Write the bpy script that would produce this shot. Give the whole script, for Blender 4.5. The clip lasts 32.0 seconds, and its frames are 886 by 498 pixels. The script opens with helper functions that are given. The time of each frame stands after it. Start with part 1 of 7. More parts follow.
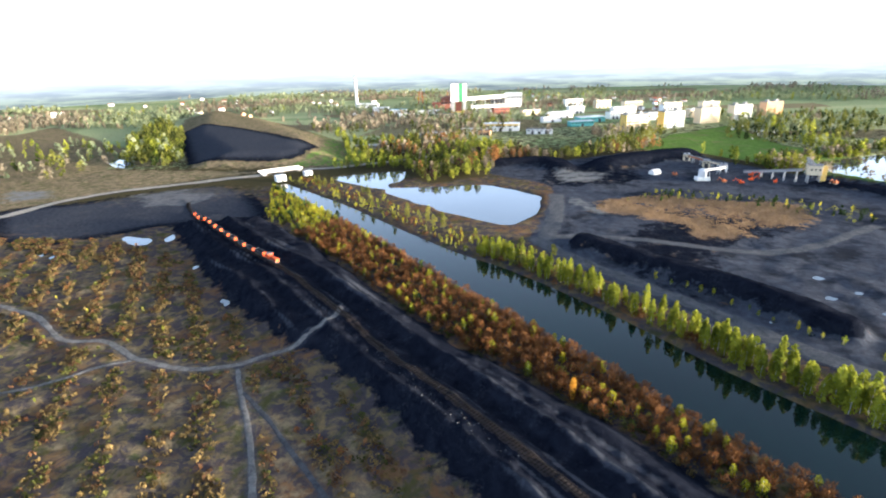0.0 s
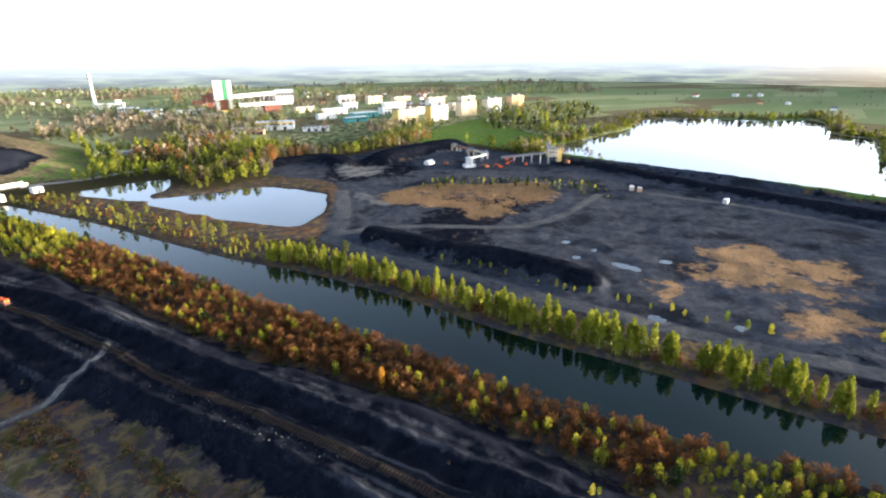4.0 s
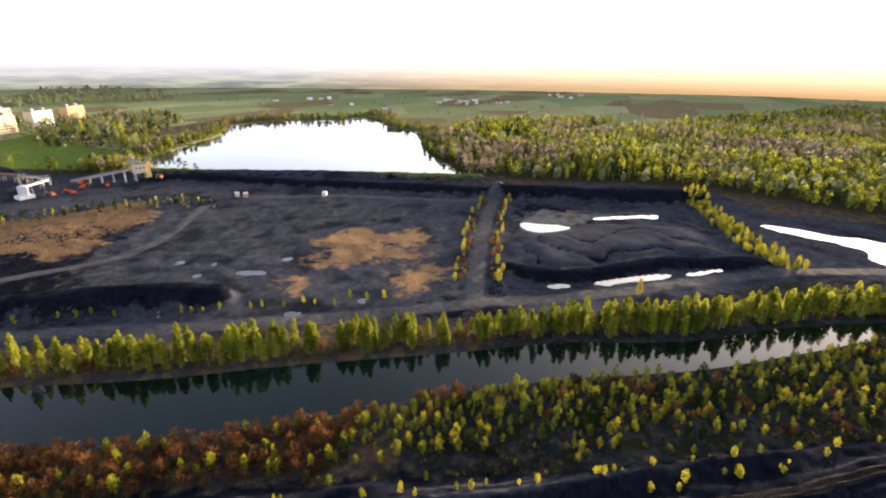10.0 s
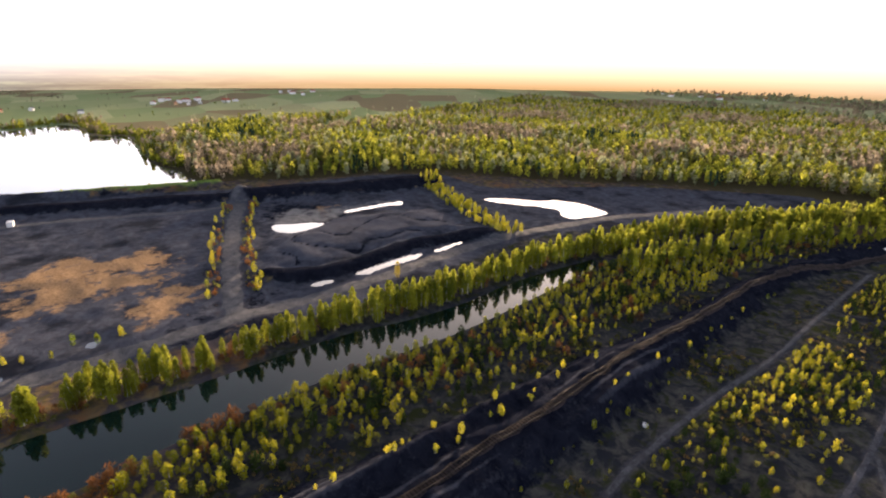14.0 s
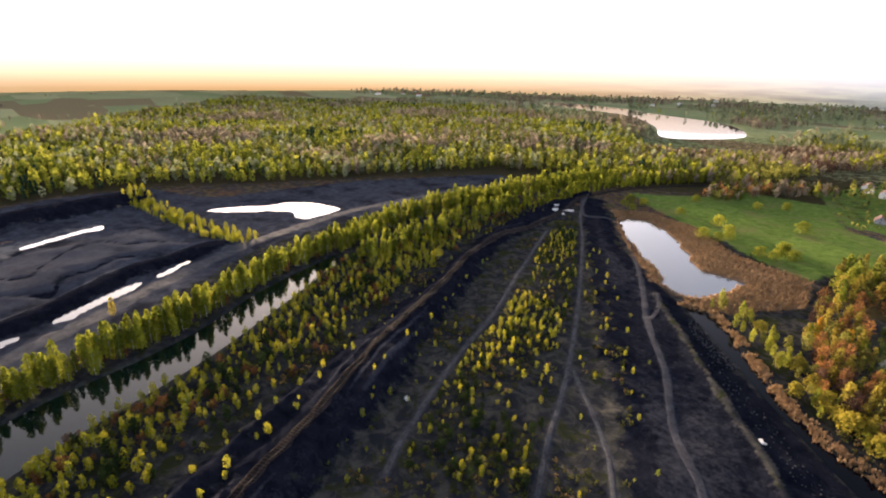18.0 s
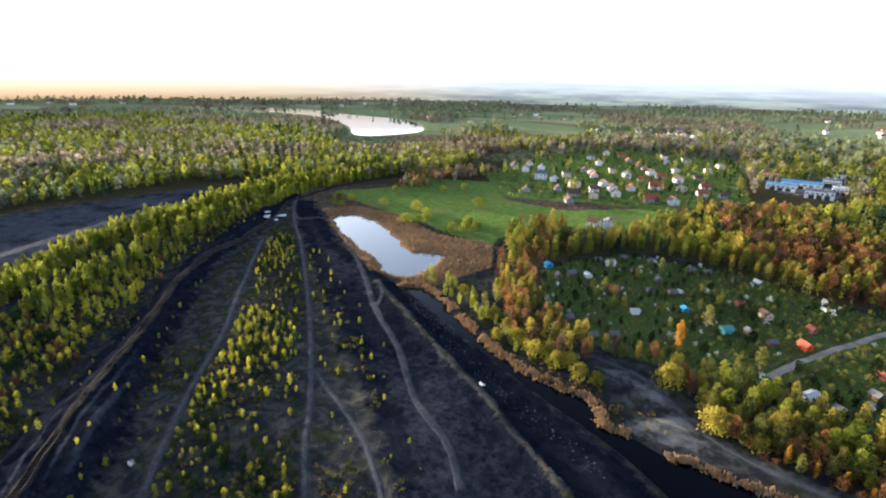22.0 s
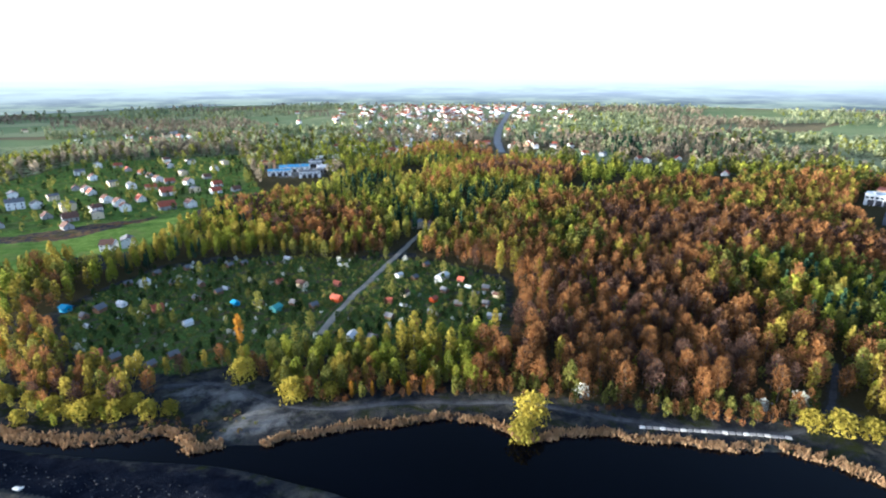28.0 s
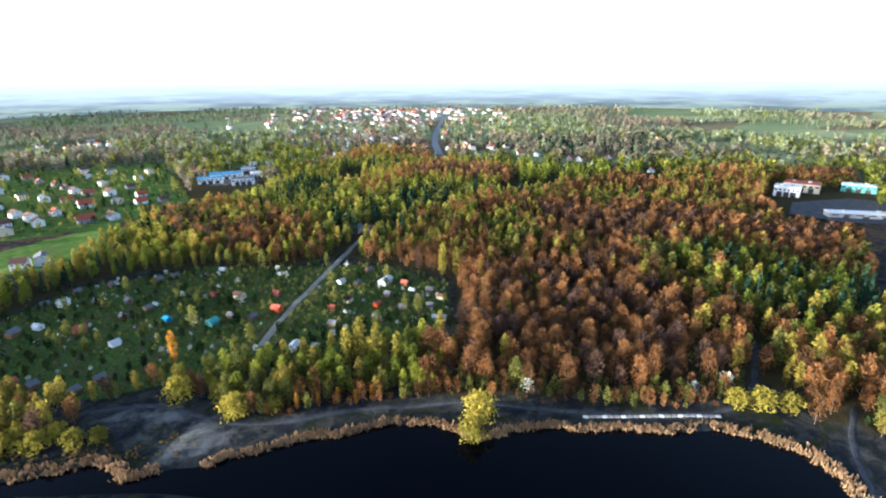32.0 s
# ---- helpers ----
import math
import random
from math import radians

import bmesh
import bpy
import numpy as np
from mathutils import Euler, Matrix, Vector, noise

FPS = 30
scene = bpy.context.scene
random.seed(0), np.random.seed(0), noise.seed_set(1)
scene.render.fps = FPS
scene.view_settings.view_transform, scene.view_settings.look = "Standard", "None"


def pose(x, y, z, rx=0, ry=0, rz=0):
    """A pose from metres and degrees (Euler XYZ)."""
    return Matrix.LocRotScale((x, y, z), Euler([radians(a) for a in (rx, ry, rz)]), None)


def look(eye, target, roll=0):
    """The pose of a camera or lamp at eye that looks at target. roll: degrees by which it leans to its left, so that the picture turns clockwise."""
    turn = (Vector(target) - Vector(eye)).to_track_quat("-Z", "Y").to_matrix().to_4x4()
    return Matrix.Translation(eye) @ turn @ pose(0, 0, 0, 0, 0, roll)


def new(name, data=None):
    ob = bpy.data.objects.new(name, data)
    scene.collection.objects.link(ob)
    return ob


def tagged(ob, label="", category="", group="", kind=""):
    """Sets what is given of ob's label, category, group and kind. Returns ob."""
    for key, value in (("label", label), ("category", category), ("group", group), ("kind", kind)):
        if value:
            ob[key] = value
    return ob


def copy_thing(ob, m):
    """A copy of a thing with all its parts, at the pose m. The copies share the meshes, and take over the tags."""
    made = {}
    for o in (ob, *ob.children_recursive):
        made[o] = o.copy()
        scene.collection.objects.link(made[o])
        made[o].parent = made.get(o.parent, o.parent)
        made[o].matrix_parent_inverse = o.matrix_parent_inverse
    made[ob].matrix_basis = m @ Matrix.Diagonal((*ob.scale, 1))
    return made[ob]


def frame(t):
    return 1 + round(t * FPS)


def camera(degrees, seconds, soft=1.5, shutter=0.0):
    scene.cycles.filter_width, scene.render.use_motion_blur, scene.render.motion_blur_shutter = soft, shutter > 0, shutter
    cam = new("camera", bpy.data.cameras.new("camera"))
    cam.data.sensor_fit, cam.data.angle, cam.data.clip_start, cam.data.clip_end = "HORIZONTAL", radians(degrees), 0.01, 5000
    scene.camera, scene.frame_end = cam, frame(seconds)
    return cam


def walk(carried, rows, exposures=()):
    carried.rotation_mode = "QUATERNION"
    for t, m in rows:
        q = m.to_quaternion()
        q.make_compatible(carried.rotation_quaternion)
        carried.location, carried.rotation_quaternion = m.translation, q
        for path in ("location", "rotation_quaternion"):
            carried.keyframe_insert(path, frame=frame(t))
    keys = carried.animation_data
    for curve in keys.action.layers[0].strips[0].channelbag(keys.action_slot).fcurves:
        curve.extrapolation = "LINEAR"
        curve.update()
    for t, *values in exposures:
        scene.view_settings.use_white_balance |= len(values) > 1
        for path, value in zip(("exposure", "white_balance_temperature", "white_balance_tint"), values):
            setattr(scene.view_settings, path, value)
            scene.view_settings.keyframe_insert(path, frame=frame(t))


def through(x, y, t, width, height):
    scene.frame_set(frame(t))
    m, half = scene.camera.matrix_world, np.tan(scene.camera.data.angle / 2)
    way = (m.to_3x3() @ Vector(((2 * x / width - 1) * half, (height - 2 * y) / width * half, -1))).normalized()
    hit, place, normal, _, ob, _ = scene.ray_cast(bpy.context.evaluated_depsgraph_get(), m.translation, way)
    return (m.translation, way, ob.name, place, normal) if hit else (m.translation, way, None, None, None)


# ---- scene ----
PLAN = 1.3        # metres to one unit of the plan
TRUE = 1 / PLAN     # what is built in metres stands in the plan at this scale
EYE = (0.0, 0.0, 80.0 * PLAN)
cam = camera(81.18, 32.0, soft=2.1)
# seconds, then the three turns in degrees: the camera hovers and pans
PATH = [
    (0.0, 70.30, 1.49, 2.16),
    (0.5, 70.06, 1.67, -0.76),
    (1.0, 69.76, 1.78, -6.65),
    (1.5, 69.69, 1.43, -9.65),
    (2.0, 69.61, 1.25, -11.31),
    (2.5, 69.44, 0.97, -13.00),
    (4.5, 69.56, 0.52, -25.34),
    (5.0, 69.56, 0.37, -29.00),
    (5.5, 69.61, 0.22, -32.34),
    (6.0, 69.77, 0.19, -35.91),
    (6.5, 69.78, 0.13, -39.78),
    (7.0, 69.80, 0.04, -42.90),
    (7.5, 69.82, -0.12, -46.47),
    (8.0, 69.87, -0.21, -49.94),
    (8.5, 69.98, -0.41, -53.60),
    (9.0, 69.97, -0.48, -57.37),
    (9.5, 70.08, -0.53, -60.53),
    (10.0, 70.07, -0.58, -64.08),
    (10.5, 70.18, -0.59, -67.37),
    (11.0, 70.24, -0.66, -71.02),
    (11.5, 70.05, -0.78, -74.49),
    (12.0, 70.09, -0.89, -77.76),
    (12.5, 70.13, -0.97, -80.99),
    (13.0, 70.09, -0.92, -84.66),
    (13.5, 70.04, -0.78, -88.17),
    (14.0, 70.01, -0.74, -92.05),
    (14.5, 69.94, -0.71, -95.38),
    (16.5, 70.40, -1.12, -109.81),
    (17.0, 70.50, -1.04, -113.62),
    (17.5, 70.47, -1.01, -118.06),
    (18.0, 70.45, -1.11, -121.85),
    (18.5, 70.49, -1.02, -125.64),
    (19.0, 70.66, -0.86, -129.98),
    (19.5, 70.75, -1.04, -133.72),
    (20.0, 70.78, -0.99, -137.76),
    (20.5, 70.93, -0.97, -141.72),
    (21.0, 71.09, -0.96, -145.54),
    (21.5, 71.19, -0.96, -149.69),
    (22.0, 71.32, -0.97, -153.91),
    (22.5, 71.32, -0.94, -158.25),
    (23.0, 71.30, -0.79, -162.60),
    (23.5, 71.43, -0.73, -166.21),
    (24.0, 71.48, -0.66, -170.42),
    (24.5, 71.58, -0.45, -174.97),
    (25.0, 71.70, -0.32, -178.78),
    (25.5, 71.73, -0.08, -183.19),
    (27.5, 71.64, 0.06, -200.28),
    (28.0, 71.74, 0.09, -205.18),
    (28.5, 71.69, -0.06, -209.20),
    (29.0, 71.74, -0.13, -209.92),
    (29.5, 71.74, -0.03, -210.42),
    (30.0, 71.71, 0.02, -210.81),
    (30.5, 71.81, 0.14, -211.15),
    (31.0, 71.90, 0.25, -211.48),
    (31.5, 71.99, 0.24, -211.72),
    (32.0, 72.02, 0.35, -212.00),
]
walk(cam, [(t, pose(*EYE, rx, ry, rz)) for t, rx, ry, rz in PATH],
     exposures=[(0.0, 2.25, 4850, 11), (5.0, 2.02, 5150, 12), (9.0, 1.88, 5600, 18), (13.0, 1.95, 5900, 25), (19.0, 1.86, 5700, 24), (23.0, 1.98, 4700, 12), (28.0, 2.0, 4450, 10), (32.0, 2.0, 4450, 10)])

# ---------------------------------------------------------------- light
SUN_AZ, SUN_EL = 104.0, 5.0
world = bpy.data.worlds.new("evening_sky")
scene.world = world
world.use_nodes = True
wn, wl = world.node_tree.nodes, world.node_tree.links
wn.clear()
sky = wn.new("ShaderNodeTexSky")
sky.sky_type, sky.sun_disc = "NISHITA", False
sky.sun_elevation, sky.sun_rotation = radians(SUN_EL), radians(SUN_AZ)
sky.air_density, sky.dust_density = 1.2, 2.0
bg = wn.new("ShaderNodeBackground")
bg.inputs[1].default_value = 0.055
# evening haze: brightest along the horizon, thinning evenly towards the zenith
wc = wn.new("ShaderNodeTexCoord")
ws = wn.new("ShaderNodeSeparateXYZ")
wl.new(wc.outputs["Generated"], ws.inputs[0])
up = wn.new("ShaderNodeMath")
up.operation, up.inputs[1].default_value = "ABSOLUTE", 0.0
wl.new(ws.outputs["Z"], up.inputs[0])
thin = wn.new("ShaderNodeMath")
thin.operation, thin.inputs[1].default_value = "MULTIPLY", -4.5
wl.new(up.outputs[0], thin.inputs[0])
fade = wn.new("ShaderNodeMath")
fade.operation = "EXPONENT"
wl.new(thin.outputs[0], fade.inputs[0])
haze = wn.new("ShaderNodeMixRGB")
haze.blend_type = "MULTIPLY"
haze.inputs[0].default_value = 1.0
haze.inputs[1].default_value = (16.0, 16.3, 17.3, 1)
wl.new(fade.outputs[0], haze.inputs[2])
veil = wn.new("ShaderNodeMixRGB")
veil.blend_type, veil.inputs[0].default_value = "ADD", 1.0
wl.new(sky.outputs[0], veil.inputs[1])
wl.new(haze.outputs[0], veil.inputs[2])
# the haze is brightest below the low sun
wd = wn.new("ShaderNodeVectorMath")
wd.operation = "DOT_PRODUCT"
wd.inputs[1].default_value = (math.sin(radians(SUN_AZ)), math.cos(radians(SUN_AZ)), 0)
wl.new(wc.outputs["Generated"], wd.inputs[0])
side = wn.new("ShaderNodeMapRange")
side.inputs[1].default_value, side.inputs[2].default_value = 0.2, 1.0
wl.new(wd.outputs["Value"], side.inputs[0])
focus = wn.new("ShaderNodeMath")
focus.operation, focus.inputs[1].default_value = "POWER", 5.0
wl.new(side.outputs[0], focus.inputs[0])
gleam = wn.new("ShaderNodeMixRGB")
gleam.blend_type, gleam.inputs[0].default_value, gleam.inputs[1].default_value = "MULTIPLY", 1.0, (68.0, 57.0, 40.0, 1)
wl.new(focus.outputs[0], gleam.inputs[2])
slow = wn.new("ShaderNodeMath")
slow.operation, slow.inputs[1].default_value = "MULTIPLY", -2.4
wl.new(up.outputs[0], slow.inputs[0])
spread = wn.new("ShaderNodeMath")
spread.operation = "EXPONENT"
wl.new(slow.outputs[0], spread.inputs[0])
low = wn.new("ShaderNodeMixRGB")
low.blend_type, low.inputs[0].default_value = "MULTIPLY", 1.0
wl.new(gleam.outputs[0], low.inputs[1])
wl.new(spread.outputs[0], low.inputs[2])
full = wn.new("ShaderNodeMixRGB")
full.blend_type, full.inputs[0].default_value = "ADD", 1.0
wl.new(veil.outputs[0], full.inputs[1])
wl.new(low.outputs[0], full.inputs[2])
wl.new(full.outputs[0], bg.inputs[0])
wo = wn.new("ShaderNodeOutputWorld")
wl.new(bg.outputs[0], wo.inputs[0])

sun = new("sun", bpy.data.lights.new("sun", "SUN"))
sun.data.energy, sun.data.angle, sun.data.color = 5.0, radians(4.0), (1.0, 0.75, 0.42)
sa, se = radians(SUN_AZ), radians(SUN_EL)
sun_way = Vector((math.sin(sa) * math.cos(se), math.cos(sa) * math.cos(se), math.sin(se)))
sun.matrix_basis = look(sun_way * 200, (0, 0, 0))


# ---------------------------------------------------------------- materials
def shader(name, rough=0.9, spec=0.3, metal=0.0):
    m = bpy.data.materials.new(name)
    m.use_nodes = True
    b = m.node_tree.nodes["Principled BSDF"]
    b.inputs["Roughness"].default_value = rough
    b.inputs["Specular IOR Level"].default_value = spec
    b.inputs["Metallic"].default_value = metal
    return m, m.node_tree.nodes, m.node_tree.links, b


def noise_node(n, l, scale, detail=4.0, rough=0.6, coord=None, dist=0.0):
    t = n.new("ShaderNodeTexNoise")
    t.inputs["Scale"].default_value, t.inputs["Detail"].default_value = scale, detail
    t.inputs["Roughness"].default_value, t.inputs["Distortion"].default_value = rough, dist
    if coord is not None:
        l.new(coord, t.inputs["Vector"])
    return t.outputs["Fac"]


def remap(n, l, value, a, b, lo=0.0, hi=1.0):
    t = n.new("ShaderNodeMapRange")
    t.inputs[1].default_value, t.inputs[2].default_value = a, b
    t.inputs[3].default_value, t.inputs[4].default_value = lo, hi
    l.new(value, t.inputs[0])
    return t.outputs[0]


def maths(n, l, op, a, b):
    t = n.new("ShaderNodeMath")
    t.operation = op
    for i, v in enumerate((a, b)):
        if isinstance(v, (int, float)):
            t.inputs[i].default_value = v
        else:
            l.new(v, t.inputs[i])
    return t.outputs[0]


def blend(n, l, fac, a, b, mode="MIX"):
    t = n.new("ShaderNodeMixRGB")
    t.blend_type = mode
    for i, v in enumerate((fac, a, b)):
        if isinstance(v, (int, float)):
            t.inputs[i].default_value = v
        elif isinstance(v, tuple):
            t.inputs[i].default_value = (*v, 1)
        else:
            l.new(v, t.inputs[i])
    return t.outputs[0]


def bumped(n, l, b, height, strength, distance):
    t = n.new("ShaderNodeBump")
    t.inputs["Strength"].default_value, t.inputs["Distance"].default_value = strength, distance
    l.new(height, t.inputs["Height"])
    l.new(t.outputs[0], b.inputs["Normal"])


def plain(name, color, rough=0.7, spec=0.3, metal=0.0, scale=0.8, vary=0.25, bump=0.02):
    """A weathered single-colour surface: two scales of staining and a fine grain."""
    m, n, l, b = shader(name, rough, spec, metal)
    co = n.new("ShaderNodeTexCoord").outputs["Object"]
    big = noise_node(n, l, scale, 5, 0.65, co)
    fine = noise_node(n, l, scale * 9, 3, 0.6, co)
    v = maths(n, l, "ADD", maths(n, l, "MULTIPLY", big, 0.7), maths(n, l, "MULTIPLY", fine, 0.3))
    dark = tuple(c * (1 - vary) for c in color)
    light = tuple(min(1, c * (1 + vary * 0.6)) for c in color)
    l.new(blend(n, l, remap(n, l, v, 0.3, 0.7), dark, light), b.inputs["Base Color"])
    if bump:
        bumped(n, l, b, fine, 0.4, bump)
    return m


def foliage(name, low, high, through=0.35):
    """Leaves: colour runs from low to high by tree, clump and leaf; light passes through."""
    m = bpy.data.materials.new(name)
    m.use_nodes = True
    n, l = m.node_tree.nodes, m.node_tree.links
    n.clear()
    tone = n.new("ShaderNodeAttribute")
    tone.attribute_name = "tone"
    rnd = n.new("ShaderNodeObjectInfo").outputs["Random"]
    isl = n.new("ShaderNodeNewGeometry").outputs["Random Per Island"]
    pos = n.new("ShaderNodeNewGeometry").outputs["Position"]
    patch = noise_node(n, l, 0.03, 3, 0.6, pos)
    v = maths(n, l, "ADD", maths(n, l, "MULTIPLY", tone.outputs["Fac"], 0.68), maths(n, l, "MULTIPLY", rnd, 0.25))
    v = maths(n, l, "ADD", v, maths(n, l, "MULTIPLY", isl, 0.22))
    v = maths(n, l, "ADD", v, remap(n, l, patch, 0.35, 0.65, -0.12, 0.12))
    col = blend(n, l, remap(n, l, v, 0.1, 0.95), low, high)
    d = n.new("ShaderNodeBsdfDiffuse")
    t = n.new("ShaderNodeBsdfTranslucent")
    l.new(col, d.inputs[0])
    l.new(col, t.inputs[0])
    mix = n.new("ShaderNodeMixShader")
    mix.inputs[0].default_value = through
    l.new(d.outputs[0], mix.inputs[1])
    l.new(t.outputs[0], mix.inputs[2])
    o = n.new("ShaderNodeOutputMaterial")
    l.new(mix.outputs[0], o.inputs[0])
    return m


M_BIRCH = foliage("young_birch_leaves", (0.11, 0.15, 0.013), (0.5, 0.45, 0.025), 0.5)
M_FRESH = foliage("fresh_wood_leaves", (0.06, 0.09, 0.013), (0.40, 0.40, 0.04), 0.5)
M_ROW = foliage("aspen_leaves", (0.055, 0.08, 0.012), (0.35, 0.36, 0.03), 0.5)
M_RUST = foliage("rust_brown_twigs", (0.04, 0.022, 0.011), (0.25, 0.115, 0.038), 0.3)
M_BROWN = foliage("budding_brown_twigs", (0.06, 0.036, 0.018), (0.43, 0.21, 0.066), 0.45)
M_OLIVE = foliage("olive_leaves", (0.04, 0.052, 0.014), (0.27, 0.26, 0.05), 0.5)
M_PINE = foliage("dark_conifer_needles", (0.012, 0.022, 0.008), (0.045, 0.065, 0.018), 0.15)
M_GOLD = foliage("golden_willow_leaves", (0.16, 0.145, 0.02), (0.45, 0.37, 0.045), 0.4)
M_ORANGE = foliage("orange_poplar_leaves", (0.25, 0.12, 0.012), (0.62, 0.33, 0.03), 0.4)
M_DUSK = foliage("purple_brown_twigs", (0.03, 0.02, 0.018), (0.17, 0.10, 0.065), 0.25)
M_AMBER = foliage("amber_spring_leaves", (0.12, 0.10, 0.015), (0.42, 0.34, 0.05), 0.5)
M_SPRUCE = foliage("blue_green_needles", (0.010, 0.024, 0.016), (0.05, 0.085, 0.045), 0.15)
# leaf colours paled towards grey to stand in for distance haze
M_HAZED_GREEN = foliage("grey_green_buds", (0.13, 0.16, 0.085), (0.38, 0.39, 0.21), 0.4)
M_HAZED_BROWN = foliage("grey_brown_buds", (0.13, 0.11, 0.075), (0.38, 0.31, 0.21), 0.4)
M_BLOSSOM = foliage("white_blossom", (0.35, 0.36, 0.28), (0.75, 0.74, 0.66), 0.3)
M_REED = foliage("dry_reed", (0.15, 0.098, 0.05), (0.40, 0.265, 0.14), 0.3)
M_BARK = plain("grey_brown_bark", (0.16, 0.13, 0.10), 0.95, 0.1, scale=3, vary=0.5)
M_BARK_PALE = plain("pale_birch_bark", (0.55, 0.52, 0.47), 0.85, 0.2, scale=4, vary=0.5)


def ground_material():
    m, n, l, b = shader("ground_soil", 0.97, 0.0)
    pos = n.new("ShaderNodeNewGeometry").outputs["Position"]

    def mask(name, lo=0.38, hi=0.62, wob=1.0, scale=0.11):
        a = n.new("ShaderNodeAttribute")
        a.attribute_name = name
        w = noise_node(n, l, scale, 5, 0.7, pos)
        s = maths(n, l, "ADD", a.outputs["Fac"], remap(n, l, w, 0.25, 0.75, -wob / 2, wob / 2))
        return remap(n, l, s, lo, hi)
    n1 = noise_node(n, l, 0.035, 6, 0.65, pos)
    n2 = noise_node(n, l, 0.18, 6, 0.7, pos, 0.6)
    n3 = noise_node(n, l, 0.9, 5, 0.7, pos)
    n4 = noise_node(n, l, 0.09, 5, 0.7, pos, 1.0)
    # heath: black soil, straw, moss and rust in tufts
    soil = blend(n, l, n3, (0.030, 0.026, 0.031), (0.090, 0.077, 0.082))
    heath = blend(n, l, remap(n, l, n2, 0.47, 0.60), soil, (0.16, 0.12, 0.058))
    heath = blend(n, l, remap(n, l, n4, 0.52, 0.64), heath, (0.06, 0.06, 0.022))
    rust = maths(n, l, "MULTIPLY", remap(n, l, n1, 0.48, 0.6), remap(n, l, n2, 0.4, 0.6))
    heath = blend(n, l, rust, heath, (0.14, 0.075, 0.036))
    strip_soil = blend(n, l, remap(n, l, n2, 0.44, 0.62), (0.024, 0.025, 0.030), (0.072, 0.070, 0.060))
    strip_soil = blend(n, l, remap(n, l, n4, 0.52, 0.62), strip_soil, (0.030, 0.034, 0.014))
    # coal and shale
    coal = blend(n, l, remap(n, l, n2, 0.35, 0.7), (0.005, 0.006, 0.011), (0.016, 0.018, 0.027))
    coal = blend(n, l, remap(n, l, maths(n, l, "MULTIPLY", n4, n3), 0.28, 0.46), coal, (0.032, 0.034, 0.043))
    # settled grey silt
    silt = blend(n, l, remap(n, l, n2, 0.35, 0.68), (0.040, 0.044, 0.058), (0.080, 0.085, 0.106))
    silt = blend(n, l, remap(n, l, n4, 0.52, 0.66, 0.0, 0.45), silt, (0.016, 0.018, 0.026))
    silt = blend(n, l, remap(n, l, n1, 0.50, 0.62, 0.0, 0.8), silt, (0.015, 0.016, 0.021))
    grass = blend(n, l, remap(n, l, n2, 0.35, 0.68), (0.08, 0.14, 0.025), (0.18, 0.25, 0.055))
    grass = blend(n, l, remap(n, l, n1, 0.52, 0.68), grass, (0.17, 0.165, 0.065))
    garden = blend(n, l, remap(n, l, n3, 0.35, 0.65), (0.032, 0.046, 0.014), (0.115, 0.165, 0.04))
    garden = blend(n, l, remap(n, l, n2, 0.54, 0.62), garden, (0.10, 0.085, 0.055))
    reed = blend(n, l, remap(n, l, n3, 0.3, 0.7), (0.13, 0.085, 0.048), (0.36, 0.235, 0.13))
    litter = blend(n, l, n3, (0.03, 0.028, 0.014), (0.085, 0.07, 0.035))
    # far farmland in strips and blocks, its colours lifted to stand in for haze
    vor = n.new("ShaderNodeTexVoronoi")
    vor.inputs["Scale"].default_value = 0.0042
    mp = n.new("ShaderNodeMapping")
    mp.inputs["Rotation"].default_value, mp.inputs["Scale"].default_value = (0, 0, 0.5), (1, 2.4, 0)
    l.new(pos, mp.inputs[0])
    l.new(mp.outputs[0], vor.inputs["Vector"])
    sep = n.new("ShaderNodeSeparateColor")
    l.new(vor.outputs["Color"], sep.inputs[0])
    field = blend(n, l, remap(n, l, sep.outputs[0], 0.2, 0.8), (0.25, 0.30, 0.14), (0.39, 0.40, 0.21))
    field = blend(n, l, remap(n, l, sep.outputs[1], 0.72, 0.80), field, (0.24, 0.19, 0.11))
    field = blend(n, l, remap(n, l, n2, 0.3, 0.75, 0.0, 0.35), field, (0.13, 0.15, 0.06))
    col = heath
    dry = blend(n, l, remap(n, l, n2, 0.35, 0.65), (0.11, 0.09, 0.055), (0.27, 0.205, 0.12))
    dry = blend(n, l, remap(n, l, n4, 0.5, 0.66), dry, (0.075, 0.085, 0.03))
    for name, c in (("strip", strip_soil), ("litter", litter), ("field", field), ("dry", dry), ("grass", grass), ("garden", garden), ("silt", silt), ("coal", coal), ("reed", reed)):
        col = blend(n, l, mask(name), col, c)
    col = blend(n, l, mask("mud", 0.35, 0.7, 0.8, 0.09), col, blend(n, l, n2, (0.10, 0.10, 0.10), (0.26, 0.25, 0.24)))
    dust = mask("dust", 0.4, 0.9, 0.6, 0.4)
    col = blend(n, l, maths(n, l, "MULTIPLY", dust, 0.7), col, (0.070, 0.073, 0.089))
    l.new(col, b.inputs["Base Color"])
    bumped(n, l, b, maths(n, l, "ADD", n2, maths(n, l, "MULTIPLY", n3, 0.4)), 0.7, 0.9)
    return m


